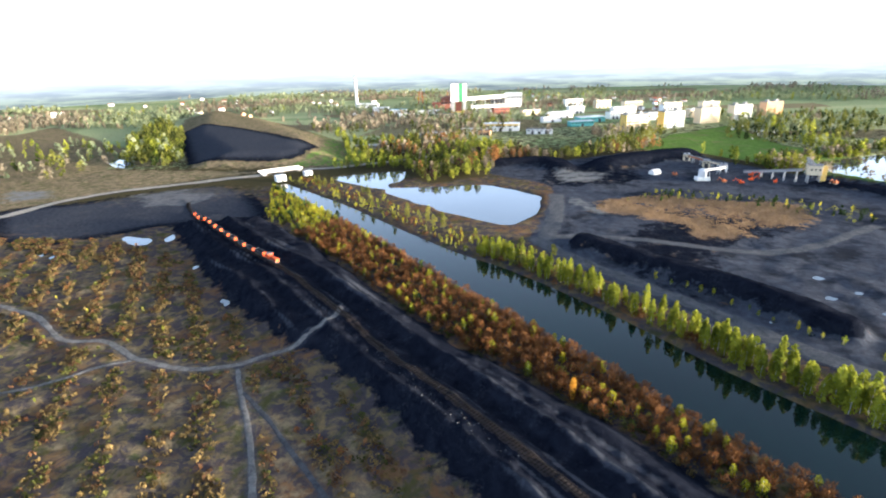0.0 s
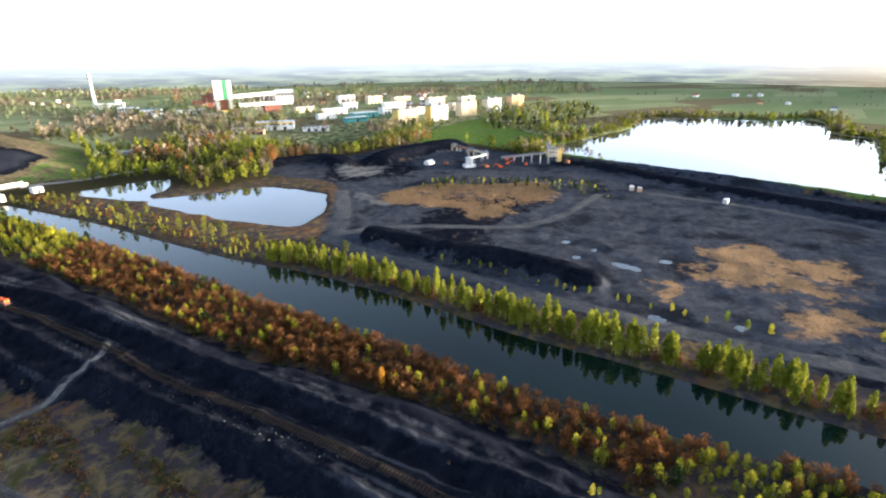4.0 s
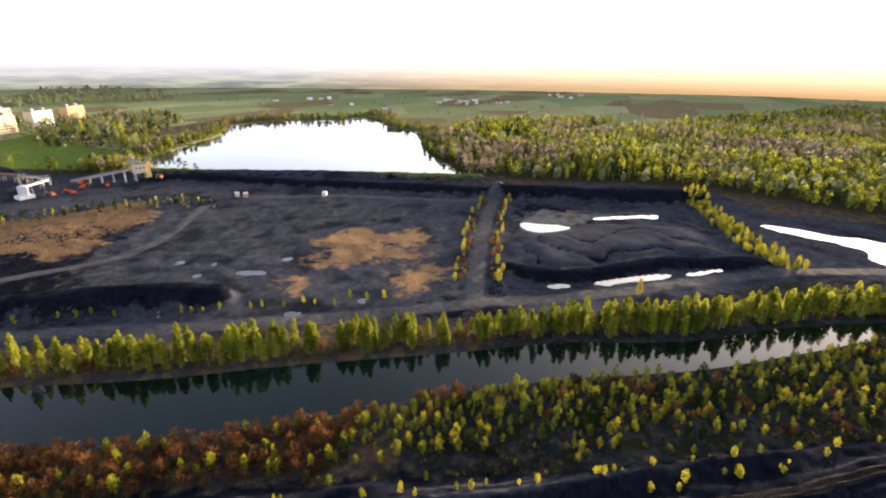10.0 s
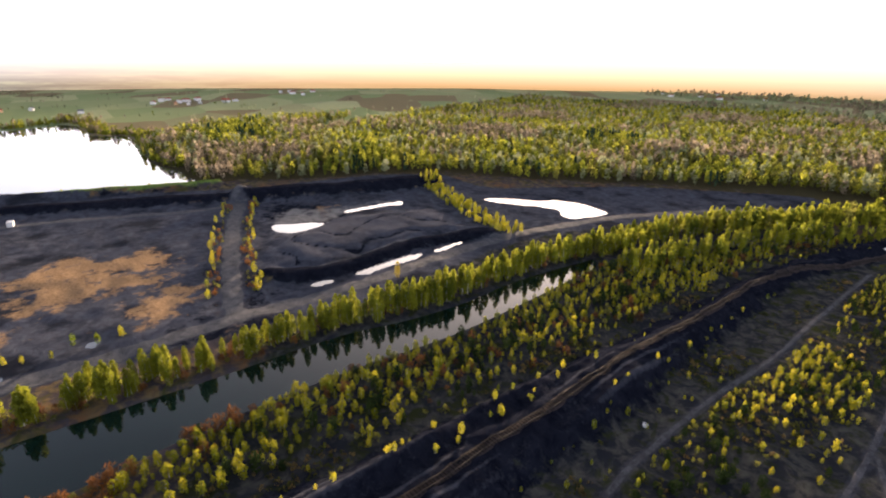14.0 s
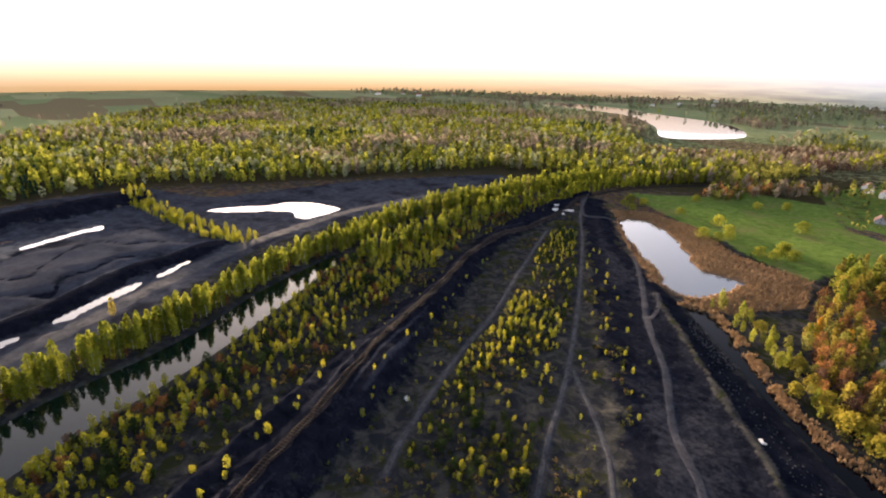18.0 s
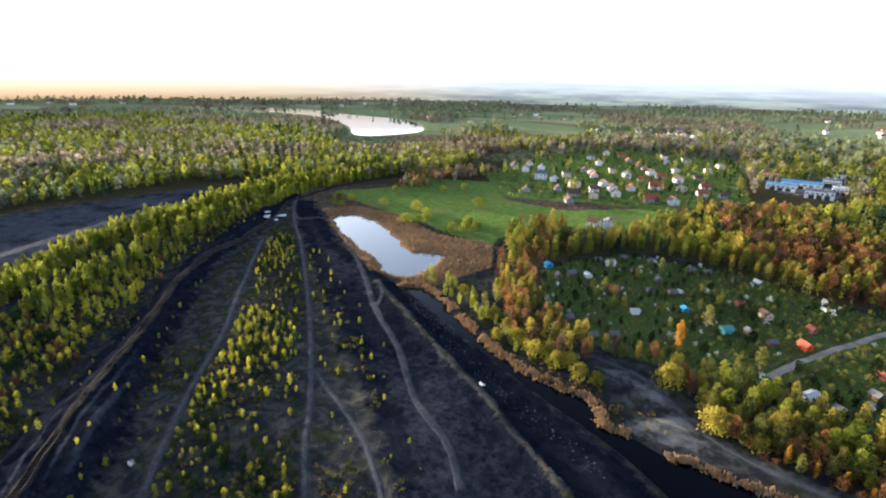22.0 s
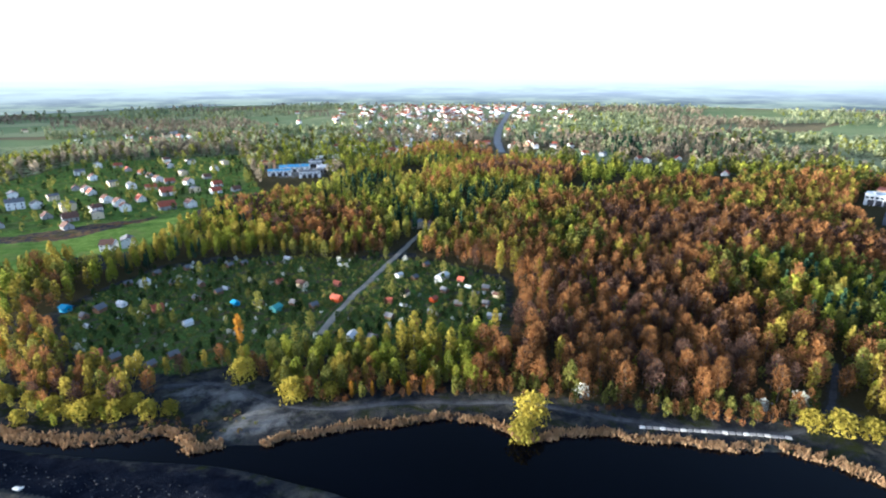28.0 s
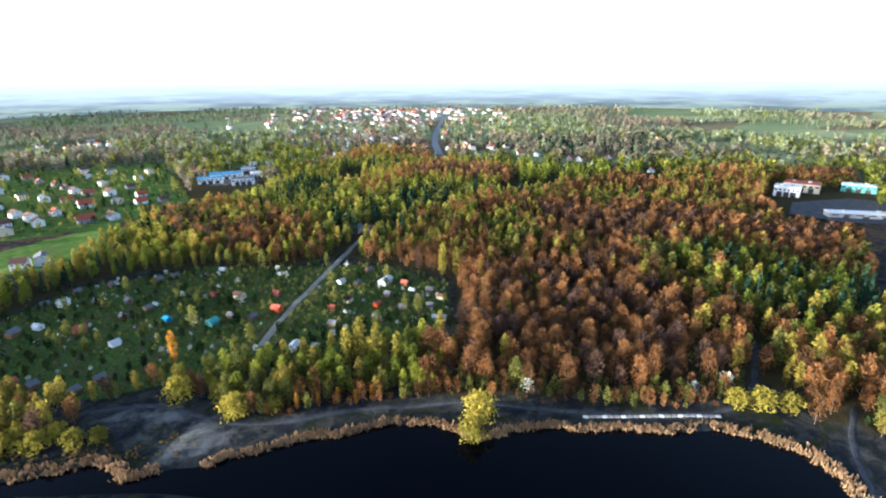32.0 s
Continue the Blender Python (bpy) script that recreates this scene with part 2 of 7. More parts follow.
def water_material(name, tint, wave, strength, ior=1.33):
    m, n, l, b = shader(name, 0.03, 0.5)
    b.inputs["IOR"].default_value = ior
    pos = n.new("ShaderNodeNewGeometry").outputs["Position"]
    dep = noise_node(n, l, 0.02, 3, 0.5, pos)
    l.new(blend(n, l, remap(n, l, dep, 0.35, 0.65), tint, tuple(c * 0.6 for c in tint)), b.inputs["Base Color"])
    a = noise_node(n, l, wave, 4, 0.6, pos)
    bumped(n, l, b, a, strength, 0.05)
    return m


def track_material(name, dark, light):
    m, n, l, b = shader(name, 0.97, 0.03)
    pos = n.new("ShaderNodeNewGeometry").outputs["Position"]
    a = noise_node(n, l, 0.25, 6, 0.7, pos, 0.5)
    c = noise_node(n, l, 1.6, 5, 0.65, pos)
    v = maths(n, l, "ADD", maths(n, l, "MULTIPLY", a, 0.65), maths(n, l, "MULTIPLY", c, 0.35))
    l.new(blend(n, l, remap(n, l, v, 0.36, 0.64), dark, light), b.inputs["Base Color"])
    bumped(n, l, b, c, 0.6, 0.12)
    return m


M_GROUND = ground_material()
M_CANAL = water_material("green_canal_water", (0.004, 0.017, 0.013), 0.6, 0.3, 1.42)
M_LAKE = water_material("lake_water", (0.05, 0.06, 0.065), 0.35, 0.10, 2.2)
M_MOAT = water_material("dark_pond_water", (0.0006, 0.001, 0.003), 0.3, 0.05, 1.15)
M_TRACK = track_material("grey_dirt_track", (0.035, 0.036, 0.042), (0.11, 0.11, 0.118))
M_HAUL = track_material("compacted_shale_road", (0.045, 0.046, 0.052), (0.125, 0.125, 0.132))
M_FAINT = track_material("faint_worn_shale", (0.026, 0.027, 0.034), (0.080, 0.081, 0.094))
M_DUSTY = track_material("dusty_pale_track", (0.07, 0.066, 0.066), (0.24, 0.225, 0.21))
M_PALE = track_material("pale_sandy_road", (0.20, 0.18, 0.15), (0.40, 0.36, 0.31))
M_ASPHALT = track_material("worn_asphalt", (0.20, 0.20, 0.205), (0.34, 0.34, 0.345))
M_BALLAST = track_material("rusty_ballast", (0.022, 0.018, 0.018), (0.065, 0.052, 0.048))
M_RAIL = plain("rusty_rail_steel", (0.028, 0.021, 0.019), 0.85, 0.2, 0.0, 2, 0.4)
M_SLEEPER = plain("dark_sleeper_wood", (0.022, 0.018, 0.017), 0.95, 0.05, scale=2, vary=0.4)
M_COAL = track_material("coal_heap", (0.012, 0.012, 0.015), (0.04, 0.04, 0.045))
M_WHITE = plain("white_render", (0.78, 0.76, 0.72), 0.8, 0.2, scale=0.3, vary=0.12)
M_CREAM = plain("cream_render", (0.72, 0.60, 0.40), 0.8, 0.2, scale=0.3, vary=0.12)
M_YELLOW = plain("yellow_render", (0.75, 0.52, 0.14), 0.8, 0.2, scale=0.3, vary=0.12)
M_PEACH = plain("peach_render", (0.74, 0.44, 0.24), 0.8, 0.2, scale=0.3, vary=0.12)
M_GREY = plain("grey_concrete", (0.36, 0.35, 0.34), 0.9, 0.2, scale=0.4, vary=0.25)
M_BRICK = plain("red_brick_wall", (0.30, 0.12, 0.08), 0.9, 0.2, scale=0.6, vary=0.3)
M_RED = plain("red_roof_tiles", (0.36, 0.10, 0.055), 0.8, 0.3, scale=0.7, vary=0.35)
M_ROOF_BROWN = plain("brown_roof_tiles", (0.14, 0.075, 0.055), 0.8, 0.3, scale=0.7, vary=0.35)
M_ROOF_GREY = plain("grey_roofing_felt", (0.16, 0.16, 0.17), 0.85, 0.3, scale=0.5, vary=0.3)
M_ROOF_PALE = plain("pale_sheet_roof", (0.62, 0.62, 0.62), 0.45, 0.5, scale=0.5, vary=0.2)
M_BLUE = plain("blue_painted_sheet", (0.05, 0.30, 0.55), 0.5, 0.4, scale=0.5, vary=0.2)
M_TEAL = plain("turquoise_paint", (0.12, 0.36, 0.33), 0.6, 0.4, scale=0.5, vary=0.2)
M_GREEN = plain("green_painted_panel", (0.10, 0.34, 0.14), 0.6, 0.3, scale=0.4, vary=0.2)
M_ORANGE_PAINT = plain("orange_paint", (0.72, 0.11, 0.012), 0.6, 0.2, scale=0.8, vary=0.3)
M_WOOD = plain("weathered_boards", (0.20, 0.12, 0.07), 0.85, 0.2, scale=1.5, vary=0.4)
M_DARK = plain("dark_painted_steel", (0.045, 0.04, 0.042), 0.6, 0.4, scale=1.2, vary=0.4)
M_STEEL = plain("galvanised_steel", (0.42, 0.43, 0.44), 0.4, 0.5, 0.6, 1.0, 0.25)
M_RUSTY = plain("rusted_steel_plate", (0.34, 0.11, 0.035), 0.85, 0.3, 0.2, 1.0, 0.5)
M_GLASS = shader("dark_window_glass", 0.08, 0.6)[0]
M_GLASS.node_tree.nodes["Principled BSDF"].inputs["Base Color"].default_value = (0.03, 0.04, 0.05, 1)

# ---------------------------------------------------------------- building helpers
def np_mesh(name, verts, faces, mats, tone=None, mat_index=None, smooth=False):
    """A mesh from arrays; faces is an (n, 3) or (n, 4) array."""
    verts, faces = np.asarray(verts, np.float32), np.asarray(faces, np.int32)
    me = bpy.data.meshes.new(name)
    k = faces.shape[1]
    me.vertices.add(len(verts))
    me.vertices.foreach_set("co", verts.ravel())
    me.loops.add(faces.size)
    me.loops.foreach_set("vertex_index", faces.ravel())
    me.polygons.add(len(faces))
    me.polygons.foreach_set("loop_start", np.arange(0, faces.size, k, dtype=np.int32))
    if mat_index is not None:
        me.polygons.foreach_set("material_index", np.asarray(mat_index, np.int32))
    me.polygons.foreach_set("use_smooth", np.full(len(faces), smooth))
    if tone is not None:
        me.attributes.new("tone", "FLOAT", "POINT").data.foreach_set("value", np.asarray(tone, np.float32))
    me.update(calc_edges=True)
    for m in (mats if isinstance(mats, (list, tuple)) else [mats]):
        me.materials.append(m)
    return me


def part(name, bm, material, parent, label=""):
    """Links a bmesh as one mesh object under a thing or a part."""
    me = bpy.data.meshes.new(name)
    bm.to_mesh(me)
    bm.free()
    me.materials.append(material)
    ob = new(name, me)
    ob.parent = parent
    if label:
        ob["label"] = label
    return ob


def thing(name, m, label, category, group=""):
    ob = new(name)
    ob.matrix_basis = m
    return tagged(ob, label, category, group)


def box(bm, cx, cy, z0, w, d, h, bevel=0.0, turn=0.0):
    """Adds a box standing on z0, optionally with bevelled edges, to bm."""
    g = bmesh.ops.create_cube(bm, size=1.0, matrix=Matrix.Translation((cx, cy, z0 + h / 2)) @ Matrix.Rotation(turn, 4, "Z") @ Matrix.Diagonal((w, d, h, 1)))
    if bevel:
        es = {e for v in g["verts"] for e in v.link_edges}
        bmesh.ops.bevel(bm, geom=list(es), offset=bevel, segments=1, affect="EDGES")
    return bm


def boxed(*a, **k):
    return box(bmesh.new(), *a, **k)


def tube(bm, a, b, r0, r1=None, seg=8):
    a, b = Vector(a), Vector(b)
    m = Matrix.Translation((a + b) / 2) @ (b - a).to_track_quat("Z", "Y").to_matrix().to_4x4()
    bmesh.ops.create_cone(bm, cap_ends=True, segments=seg, radius1=r0, radius2=r0 if r1 is None else r1, depth=(b - a).length, matrix=m)
    return bm


def prism(bm, w, d, z0, rise, over=0.3, thick=0.18):
    """A gabled roof of real thickness over a w x d plan, ridge along x."""
    x, y = w / 2 + over, d / 2 + over
    drop = rise * over / (d / 2)
    lo, hi = z0 - drop, z0 + rise
    sec = [(-y, lo), (0, hi), (y, lo), (y, lo + thick), (0, hi + thick), (-y, lo + thick)]
    vs = [[bm.verts.new((sx * x, p, q)) for p, q in sec] for sx in (-1, 1)]
    for i in range(6):
        j = (i + 1) % 6
        bm.faces.new((vs[0][i], vs[0][j], vs[1][j], vs[1][i]))
    for s in vs:
        bm.faces.new((s[0], s[1], s[4], s[5]))
        bm.faces.new((s[1], s[2], s[3], s[4]))
    bmesh.ops.recalc_face_normals(bm, faces=bm.faces)
    return bm


def gable_walls(bm, w, d, h, rise):
    """Four walls with pointed gables at both ends of x."""
    pts = [(-d / 2, 0), (d / 2, 0), (d / 2, h), (0, h + rise), (-d / 2, h)]
    vs = [[bm.verts.new((sx * w / 2, p, q)) for p, q in pts] for sx in (-1, 1)]
    for i in range(5):
        j = (i + 1) % 5
        bm.faces.new((vs[0][i], vs[0][j], vs[1][j], vs[1][i]))
    for s in vs:
        bm.faces.new(s)
    bmesh.ops.recalc_face_normals(bm, faces=bm.faces)
    return bm


def curve(pts, step=4.0, closed=False):
    """A smooth line through the plan's points (Catmull-Rom), with a point every step or so."""
    p = np.asarray(pts, float)
    n = len(p)
    out = []
    for i in range(n if closed else n - 1):
        a, b, c, d = (p[(i + k) % n] if closed else p[min(max(i + k, 0), n - 1)] for k in (-1, 0, 1, 2))
        m = max(1, int(np.hypot(*(c - b)) / step))
        t = (np.arange(m) / m)[:, None]
        out.append(0.5 * (2 * b + (c - a) * t + (2 * a - 5 * b + 4 * c - d) * t ** 2 + (3 * b - a - 3 * c + d) * t ** 3))
    if not closed:
        out.append(p[-1:])
    return np.concatenate(out)


def wavy(line, amount, scale, seed=0.0):
    """Moves the points of a line to and fro, as a natural shore goes."""
    return np.array([(x + amount * noise.noise(Vector((x * scale, y * scale, seed))), y + amount * noise.noise(Vector((x * scale, y * scale, seed + 9)))) for x, y in line])


def inside(poly, x, y, reach=40.0):
    """Signed distance to a closed outline, positive within, no further than reach."""
    poly = np.asarray(poly, float)
    lo, hi = poly.min(0) - reach, poly.max(0) + reach
    out = np.full(x.shape, -reach)
    k = np.nonzero((x > lo[0]) & (x < hi[0]) & (y > lo[1]) & (y < hi[1]))[0]
    if not len(k):
        return out
    px, py = x[k], y[k]
    if len(k) < 200:                                    # few places: all edges at once
        nxt = np.roll(poly, -1, 0)
        e = nxt - poly
        qx, qy = px[:, None] - poly[:, 0], py[:, None] - poly[:, 1]
        t = np.clip((qx * e[:, 0] + qy * e[:, 1]) / ((e * e).sum(1) + 1e-9), 0, 1)
        d2 = ((qx - t * e[:, 0]) ** 2 + (qy - t * e[:, 1]) ** 2).min(1)
        cut = (poly[:, 1] > py[:, None]) != (nxt[:, 1] > py[:, None])
        ey = np.where(e[:, 1] == 0, 1e-9, e[:, 1])
        odd = (cut & (qx < e[:, 0] * qy / ey)).sum(1) % 2 == 1
        out[k] = np.clip(np.where(odd, 1, -1) * np.sqrt(d2), -reach, reach)
        return out
    d2, odd = np.full(len(k), 1e18), np.zeros(len(k), bool)
    for (ax, ay), (bx, by) in zip(poly, np.roll(poly, -1, 0)):
        ex, ey = bx - ax, by - ay
        t = np.clip(((px - ax) * ex + (py - ay) * ey) / (ex * ex + ey * ey + 1e-9), 0, 1)
        d2 = np.minimum(d2, (px - ax - t * ex) ** 2 + (py - ay - t * ey) ** 2)
        if ay != by:
            odd ^= ((ay > py) != (by > py)) & (px < (bx - ax) * (py - ay) / (by - ay) + ax)
    out[k] = np.clip(np.where(odd, 1, -1) * np.sqrt(d2), -reach, reach)
    return out


def off_line(line, x, y, reach=40.0):
    """Distance to an open line, no further than reach."""
    line = np.asarray(line, float)
    lo, hi = line.min(0) - reach, line.max(0) + reach
    out = np.full(x.shape, reach)
    k = np.nonzero((x > lo[0]) & (x < hi[0]) & (y > lo[1]) & (y < hi[1]))[0]
    if not len(k):
        return out
    px, py = x[k], y[k]
    if len(k) < 200:
        e = np.diff(line, axis=0)
        qx, qy = px[:, None] - line[:-1, 0], py[:, None] - line[:-1, 1]
        t = np.clip((qx * e[:, 0] + qy * e[:, 1]) / ((e * e).sum(1) + 1e-9), 0, 1)
        out[k] = np.minimum(reach, np.sqrt(((qx - t * e[:, 0]) ** 2 + (qy - t * e[:, 1]) ** 2).min(1)))
        return out
    d2 = np.full(len(k), reach ** 2)
    for (ax, ay), (bx, by) in zip(line[:-1], line[1:]):
        ex, ey = bx - ax, by - ay
        t = np.clip(((px - ax) * ex + (py - ay) * ey) / (ex * ex + ey * ey + 1e-9), 0, 1)
        d2 = np.minimum(d2, (px - ax - t * ex) ** 2 + (py - ay - t * ey) ** 2)
    out[k] = np.sqrt(d2)
    return out


def beside(line, x, y, reach=40.0):
    """Signed distance from an open line: positive to the right of its run."""
    line = np.asarray(line, float)[::2]
    lo, hi = line.min(0) - reach, line.max(0) + reach
    out = np.full(x.shape, reach)
    k = np.nonzero((x > lo[0]) & (x < hi[0]) & (y > lo[1]) & (y < hi[1]))[0]
    if not len(k):
        return out
    px, py = x[k], y[k]
    if len(k) < 200:
        e = np.diff(line, axis=0)
        qx, qy = px[:, None] - line[:-1, 0], py[:, None] - line[:-1, 1]
        t = np.clip((qx * e[:, 0] + qy * e[:, 1]) / ((e * e).sum(1) + 1e-9), 0, 1)
        d2 = (qx - t * e[:, 0]) ** 2 + (qy - t * e[:, 1]) ** 2
        i, r = d2.argmin(1), np.arange(len(k))
        out[k] = np.sign(qy[r, i] * e[i, 0] - qx[r, i] * e[i, 1]) * -np.minimum(reach, np.sqrt(d2[r, i]))
        return out
    best, sgn = np.full(len(k), reach ** 2), np.ones(len(k))
    for (ax, ay), (bx, by) in zip(line[:-1], line[1:]):
        ex, ey = bx - ax, by - ay
        t = np.clip(((px - ax) * ex + (py - ay) * ey) / (ex * ex + ey * ey + 1e-9), 0, 1)
        d2 = (px - ax - t * ex) ** 2 + (py - ay - t * ey) ** 2
        hit = d2 < best
        best = np.where(hit, d2, best)
        sgn = np.where(hit, np.sign((py - ay) * ex - (px - ax) * ey) * -1, sgn)
    out[k] = sgn * np.sqrt(best)
    return out


def ease(a, b, v):
    t = np.clip((v - a) / (b - a), 0, 1)
    return t * t * (3 - 2 * t)


HUM_WAVES = {}


def hum(x, y, scale, seed=0):
    """Cheap rolling noise on arrays, about -1 to 1."""
    if seed not in HUM_WAVES:
        r = np.random.RandomState(seed)
        HUM_WAVES[seed] = [(r.uniform(0, 6.28), r.uniform(0.6, 1.7), r.uniform(0, 6.28)) for _ in range(6)]
    s = 0
    for a, f, p in HUM_WAVES[seed]:
        c, q = math.cos(a) * f * scale, math.sin(a) * f * scale
        s = s + np.sin(x * c + y * q + p + 1.3 * np.sin((y * c - x * q) * 0.7 + p))
    return s / 3.2


# ---------------------------------------------------------------- the plan, in its units east and north of the camera, fitted to the camera's view
CANAL_FAR = curve([(-132, 371), (-79, 313), (-37, 260), (-6, 222), (19, 197), (48, 159), (71, 123), (88, 101), (102, 82), (121, 55), (142, 27), (154, 3), (166, -15), (186, -38), (209, -75)])
CANAL_NEAR = curve([(-142, 368), (-97, 312), (-56, 257), (-24, 212), (0, 177), (24, 145), (44, 117), (52, 105), (66, 87), (83, 67), (103, 46), (123, 20), (134, 3), (145, -13), (164, -35), (199, -73)])
canal = np.concatenate([CANAL_FAR, CANAL_NEAR[::-1]])
pond = wavy(curve([(-55, 350), (-25, 353), (11, 357), (39, 332), (47, 313), (40, 284), (26, 262), (11, 269), (-8, 285), (-29, 307), (-45, 327)], 4, True), 3, 0.07)
pond_arm = wavy(curve([(-101, 390), (-80, 403), (-49, 410), (-45, 381), (-54, 364), (-52, 346), (-74, 360)], 4, True), 3, 0.07)
lake = curve([(255, 394), (319, 434), (417, 481), (495, 539), (568, 524), (614, 462), (672, 443), (582, 358), (564, 311), (452, 240), (377, 174), (352, 159), (313, 238), (277, 317)], 9, True)
DAM = curve([(241, 368), (270, 308), (304, 233), (343, 137)], 9)
lake = np.where((off_line(DAM, lake[:, 0], lake[:, 1], 60) > 22)[:, None], wavy(lake, 7, 0.03), lake)
pond_b = wavy(curve([(184, -235), (176, -245), (154, -236), (134, -221), (117, -205), (97, -205), (97, -195), (100, -175), (113, -175), (123, -185), (141, -198), (158, -209)], 3, True), 3, 0.12)
SHORE = wavy(curve([(97, -164), (86, -166), (67, -151), (50, -136), (31, -125), (15, -120), (11, -112), (1, -110), (-5, -108), (-18, -106), (-31, -103), (-44, -99), (-53, -95), (-58, -87), (-62, -82), (-72, -80), (-84, -73), (-102, -60), (-114, -52), (-118, -44), (-120, -38), (-117, -31), (-113, -22)], 2.5), 1.6, 0.15)
moat = np.concatenate([SHORE, curve([(-108, -12), (-85, 2), (-60, -22), (-40, -55), (-19, -82), (-10, -91), (5, -104), (27, -117), (49, -131), (72, -147), (94, -162)], 4)])
big_lake = curve([(940, -864), (957, -944), (794, -944), (641, -887), (530, -863), (451, -810), (379, -712), (375, -642), (418, -592), (517, -701), (670, -813)], 15, True)
puddle_d = wavy(curve([(313, -37), (313, -54), (308, -70), (308, -88), (295, -99), (280, -104), (270, -87), (272, -79), (286, -78), (296, -64), (303, -45)], 3, True), 2.5, 0.12)
PUDDLES = [
    [(252, 77), (244, 71), (244, 62), (254, 53), (260, 52), (260, 60), (257, 69), (258, 76)], [(283, 44), (292, 33), (301, 20), (304, 12), (297, 13), (293, 24), (285, 34), (279, 43)],
    [(191, 28), (200, 20), (209, 10), (216, -1), (208, 2), (199, 14), (190, 23)], [(216, -2), (231, -18), (225, -16), (216, -6)],
    [(181, 44), (185, 37), (184, 33), (179, 40)]]
PUDDLES += [
    [(135, 158), (140, 155), (143, 147), (140, 145), (135, 153)], [(156, 154), (160, 148), (157, 146), (154, 150)], [(133, 189), (136, 184), (134, 182), (131, 186)],
    [(136, 178), (141, 171), (139, 170), (135, 175)], [(126, 171), (131, 164), (129, 163), (124, 168)], [(97, 154), (100, 149), (98, 147), (96, 151)],
    [(137, 101), (140, 95), (138, 94), (135, 98)], [(117, 117), (122, 110), (119, 109), (115, 114)], [(104, 145), (107, 140), (105, 139), (103, 142)]]
PUDDLES += [
    [(-180, 249), (-170, 247), (-159, 243), (-157, 236), (-165, 235)], [(-153, 243), (-152, 251), (-147, 243), (-149, 239)],
    [(-201, 223), (-194, 221), (-187, 218), (-192, 216)], [(-338, 478), (-335, 493), (-306, 469), (-296, 448), (-313, 450)], [(-93, 173), (-88, 170), (-84, 166), (-87, 165)], [(-120, 206), (-117, 206), (-115, 202), (-118, 202)], [(-206, 224), (-201, 225), (-198, 220), (-202, 219)]]
PUDDLES = [wavy(curve(p, 2, True), 0.9, 0.3) for p in PUDDLES]
WATERS = [canal, pond, pond_arm, lake, pond_b, moat, big_lake, puddle_d]

RAIL = curve([(-185, 330), (-176, 313), (-140, 265), (-106, 227), (-77, 198), (-56, 173), (-43, 157), (-21, 128), (-4, 109), (15, 86), (45, 46), (79, 0), (91, -14), (104, -31), (125, -56), (152, -93), (188, -142), (205, -186), (222, -230), (237, -258), (243, -307), (225, -380)], 3) * 0.965
EDGE_R = curve([(-112, 275), (-70, 226), (-25, 165), (-5, 139), (11, 124), (24, 110), (35, 98), (50, 79), (72, 42), (88, 14), (110, -18), (135, -57), (169, -105), (203, -158), (227, -216), (245, -270)])
EDGE_L = curve([(-163, 266), (-134, 228), (-89, 171), (-57, 140), (-44, 131), (-28, 114), (-14, 97), (1, 79), (40, 30), (78, -18), (89, -32), (100, -48), (121, -71), (152, -110), (179, -144), (202, -194), (215, -225), (238, -270)])
COAL_BANK = np.concatenate([EDGE_R, EDGE_L[::-1]])
COAL_NORTH = curve([(-291, 302), (-254, 321), (-213, 358), (-166, 364), (-112, 275), (-163, 266), (-189, 248), (-230, 232)], 8, True)
BASINS = curve([(32, 234), (58, 341), (19, 397), (27, 446), (72, 439), (121, 462), (185, 481), (227, 383), (298, 256), (336, 118), (368, 60), (386, -6), (342, -45), (346, -125), (334, -190), (316, -251), (282, -225), (259, -120), (232, -49), (182, 3), (152, 40), (118, 97), (82, 142), (56, 183)], 10, True)
COAL_MOAT = np.array([(238, -255), (219, -259), (148, -192), (112, -172), (53, -133), (23, -114), (2, -100), (-30, -60), (-40, -30), (20, -40), (43, -69), (56, -85), (85, -110), (116, -139), (182, -203)], float)
MEADOW = np.array([(226, -293), (194, -328), (195, -367), (141, -380), (111, -327), (65, -319), (17, -357), (3, -337), (20, -283), (65, -282), (82, -254), (85, -227), (111, -239), (148, -256), (188, -271)], float)
VILLAGE = np.array([(162, -413), (155, -501), (110, -624), (-38, -618), (-39, -400), (9, -354), (63, -346), (114, -335)], float)
ALLOTMENT = np.array([(53, -206), (43, -229), (23, -249), (-28, -244), (-64, -221), (-95, -205), (-109, -170), (-90, -138), (-64, -137), (-34, -137), (-15, -146), (18, -149), (39, -163)], float)
GREEN_FLATS = np.array([(159, 501), (227, 586), (321, 659), (298, 502), (319, 435), (238, 402), (211, 462)], float)
REEDS = [wavy(curve(p, 3, True), 9, 0.06, 2.0) for p in (
    [(75, 304), (93, 315), (139, 308), (185, 284), (171, 257), (145, 247), (117, 235), (102, 259), (83, 276)],
    [(181, 151), (201, 142), (215, 121), (199, 92), (185, 91), (174, 111), (158, 133)], [(165, 108), (183, 90), (170, 80), (156, 84), (153, 99)],
    [(135, 135), (147, 132), (144, 122), (131, 125)], [(286, 58), (296, 50), (284, 46), (274, 54)])]
REED_B = np.array([(200, -245), (189, -263), (158, -260), (117, -234), (84, -230), (73, -201), (85, -172), (98, -168), (119, -174), (160, -207)], float)
LEFT_HEATH = np.array([(-635, 694), (-661, 832), (-369, 561), (-316, 442), (-164, 416), (-224, 378), (-291, 302), (-420, 180), (-520, 300)], float)
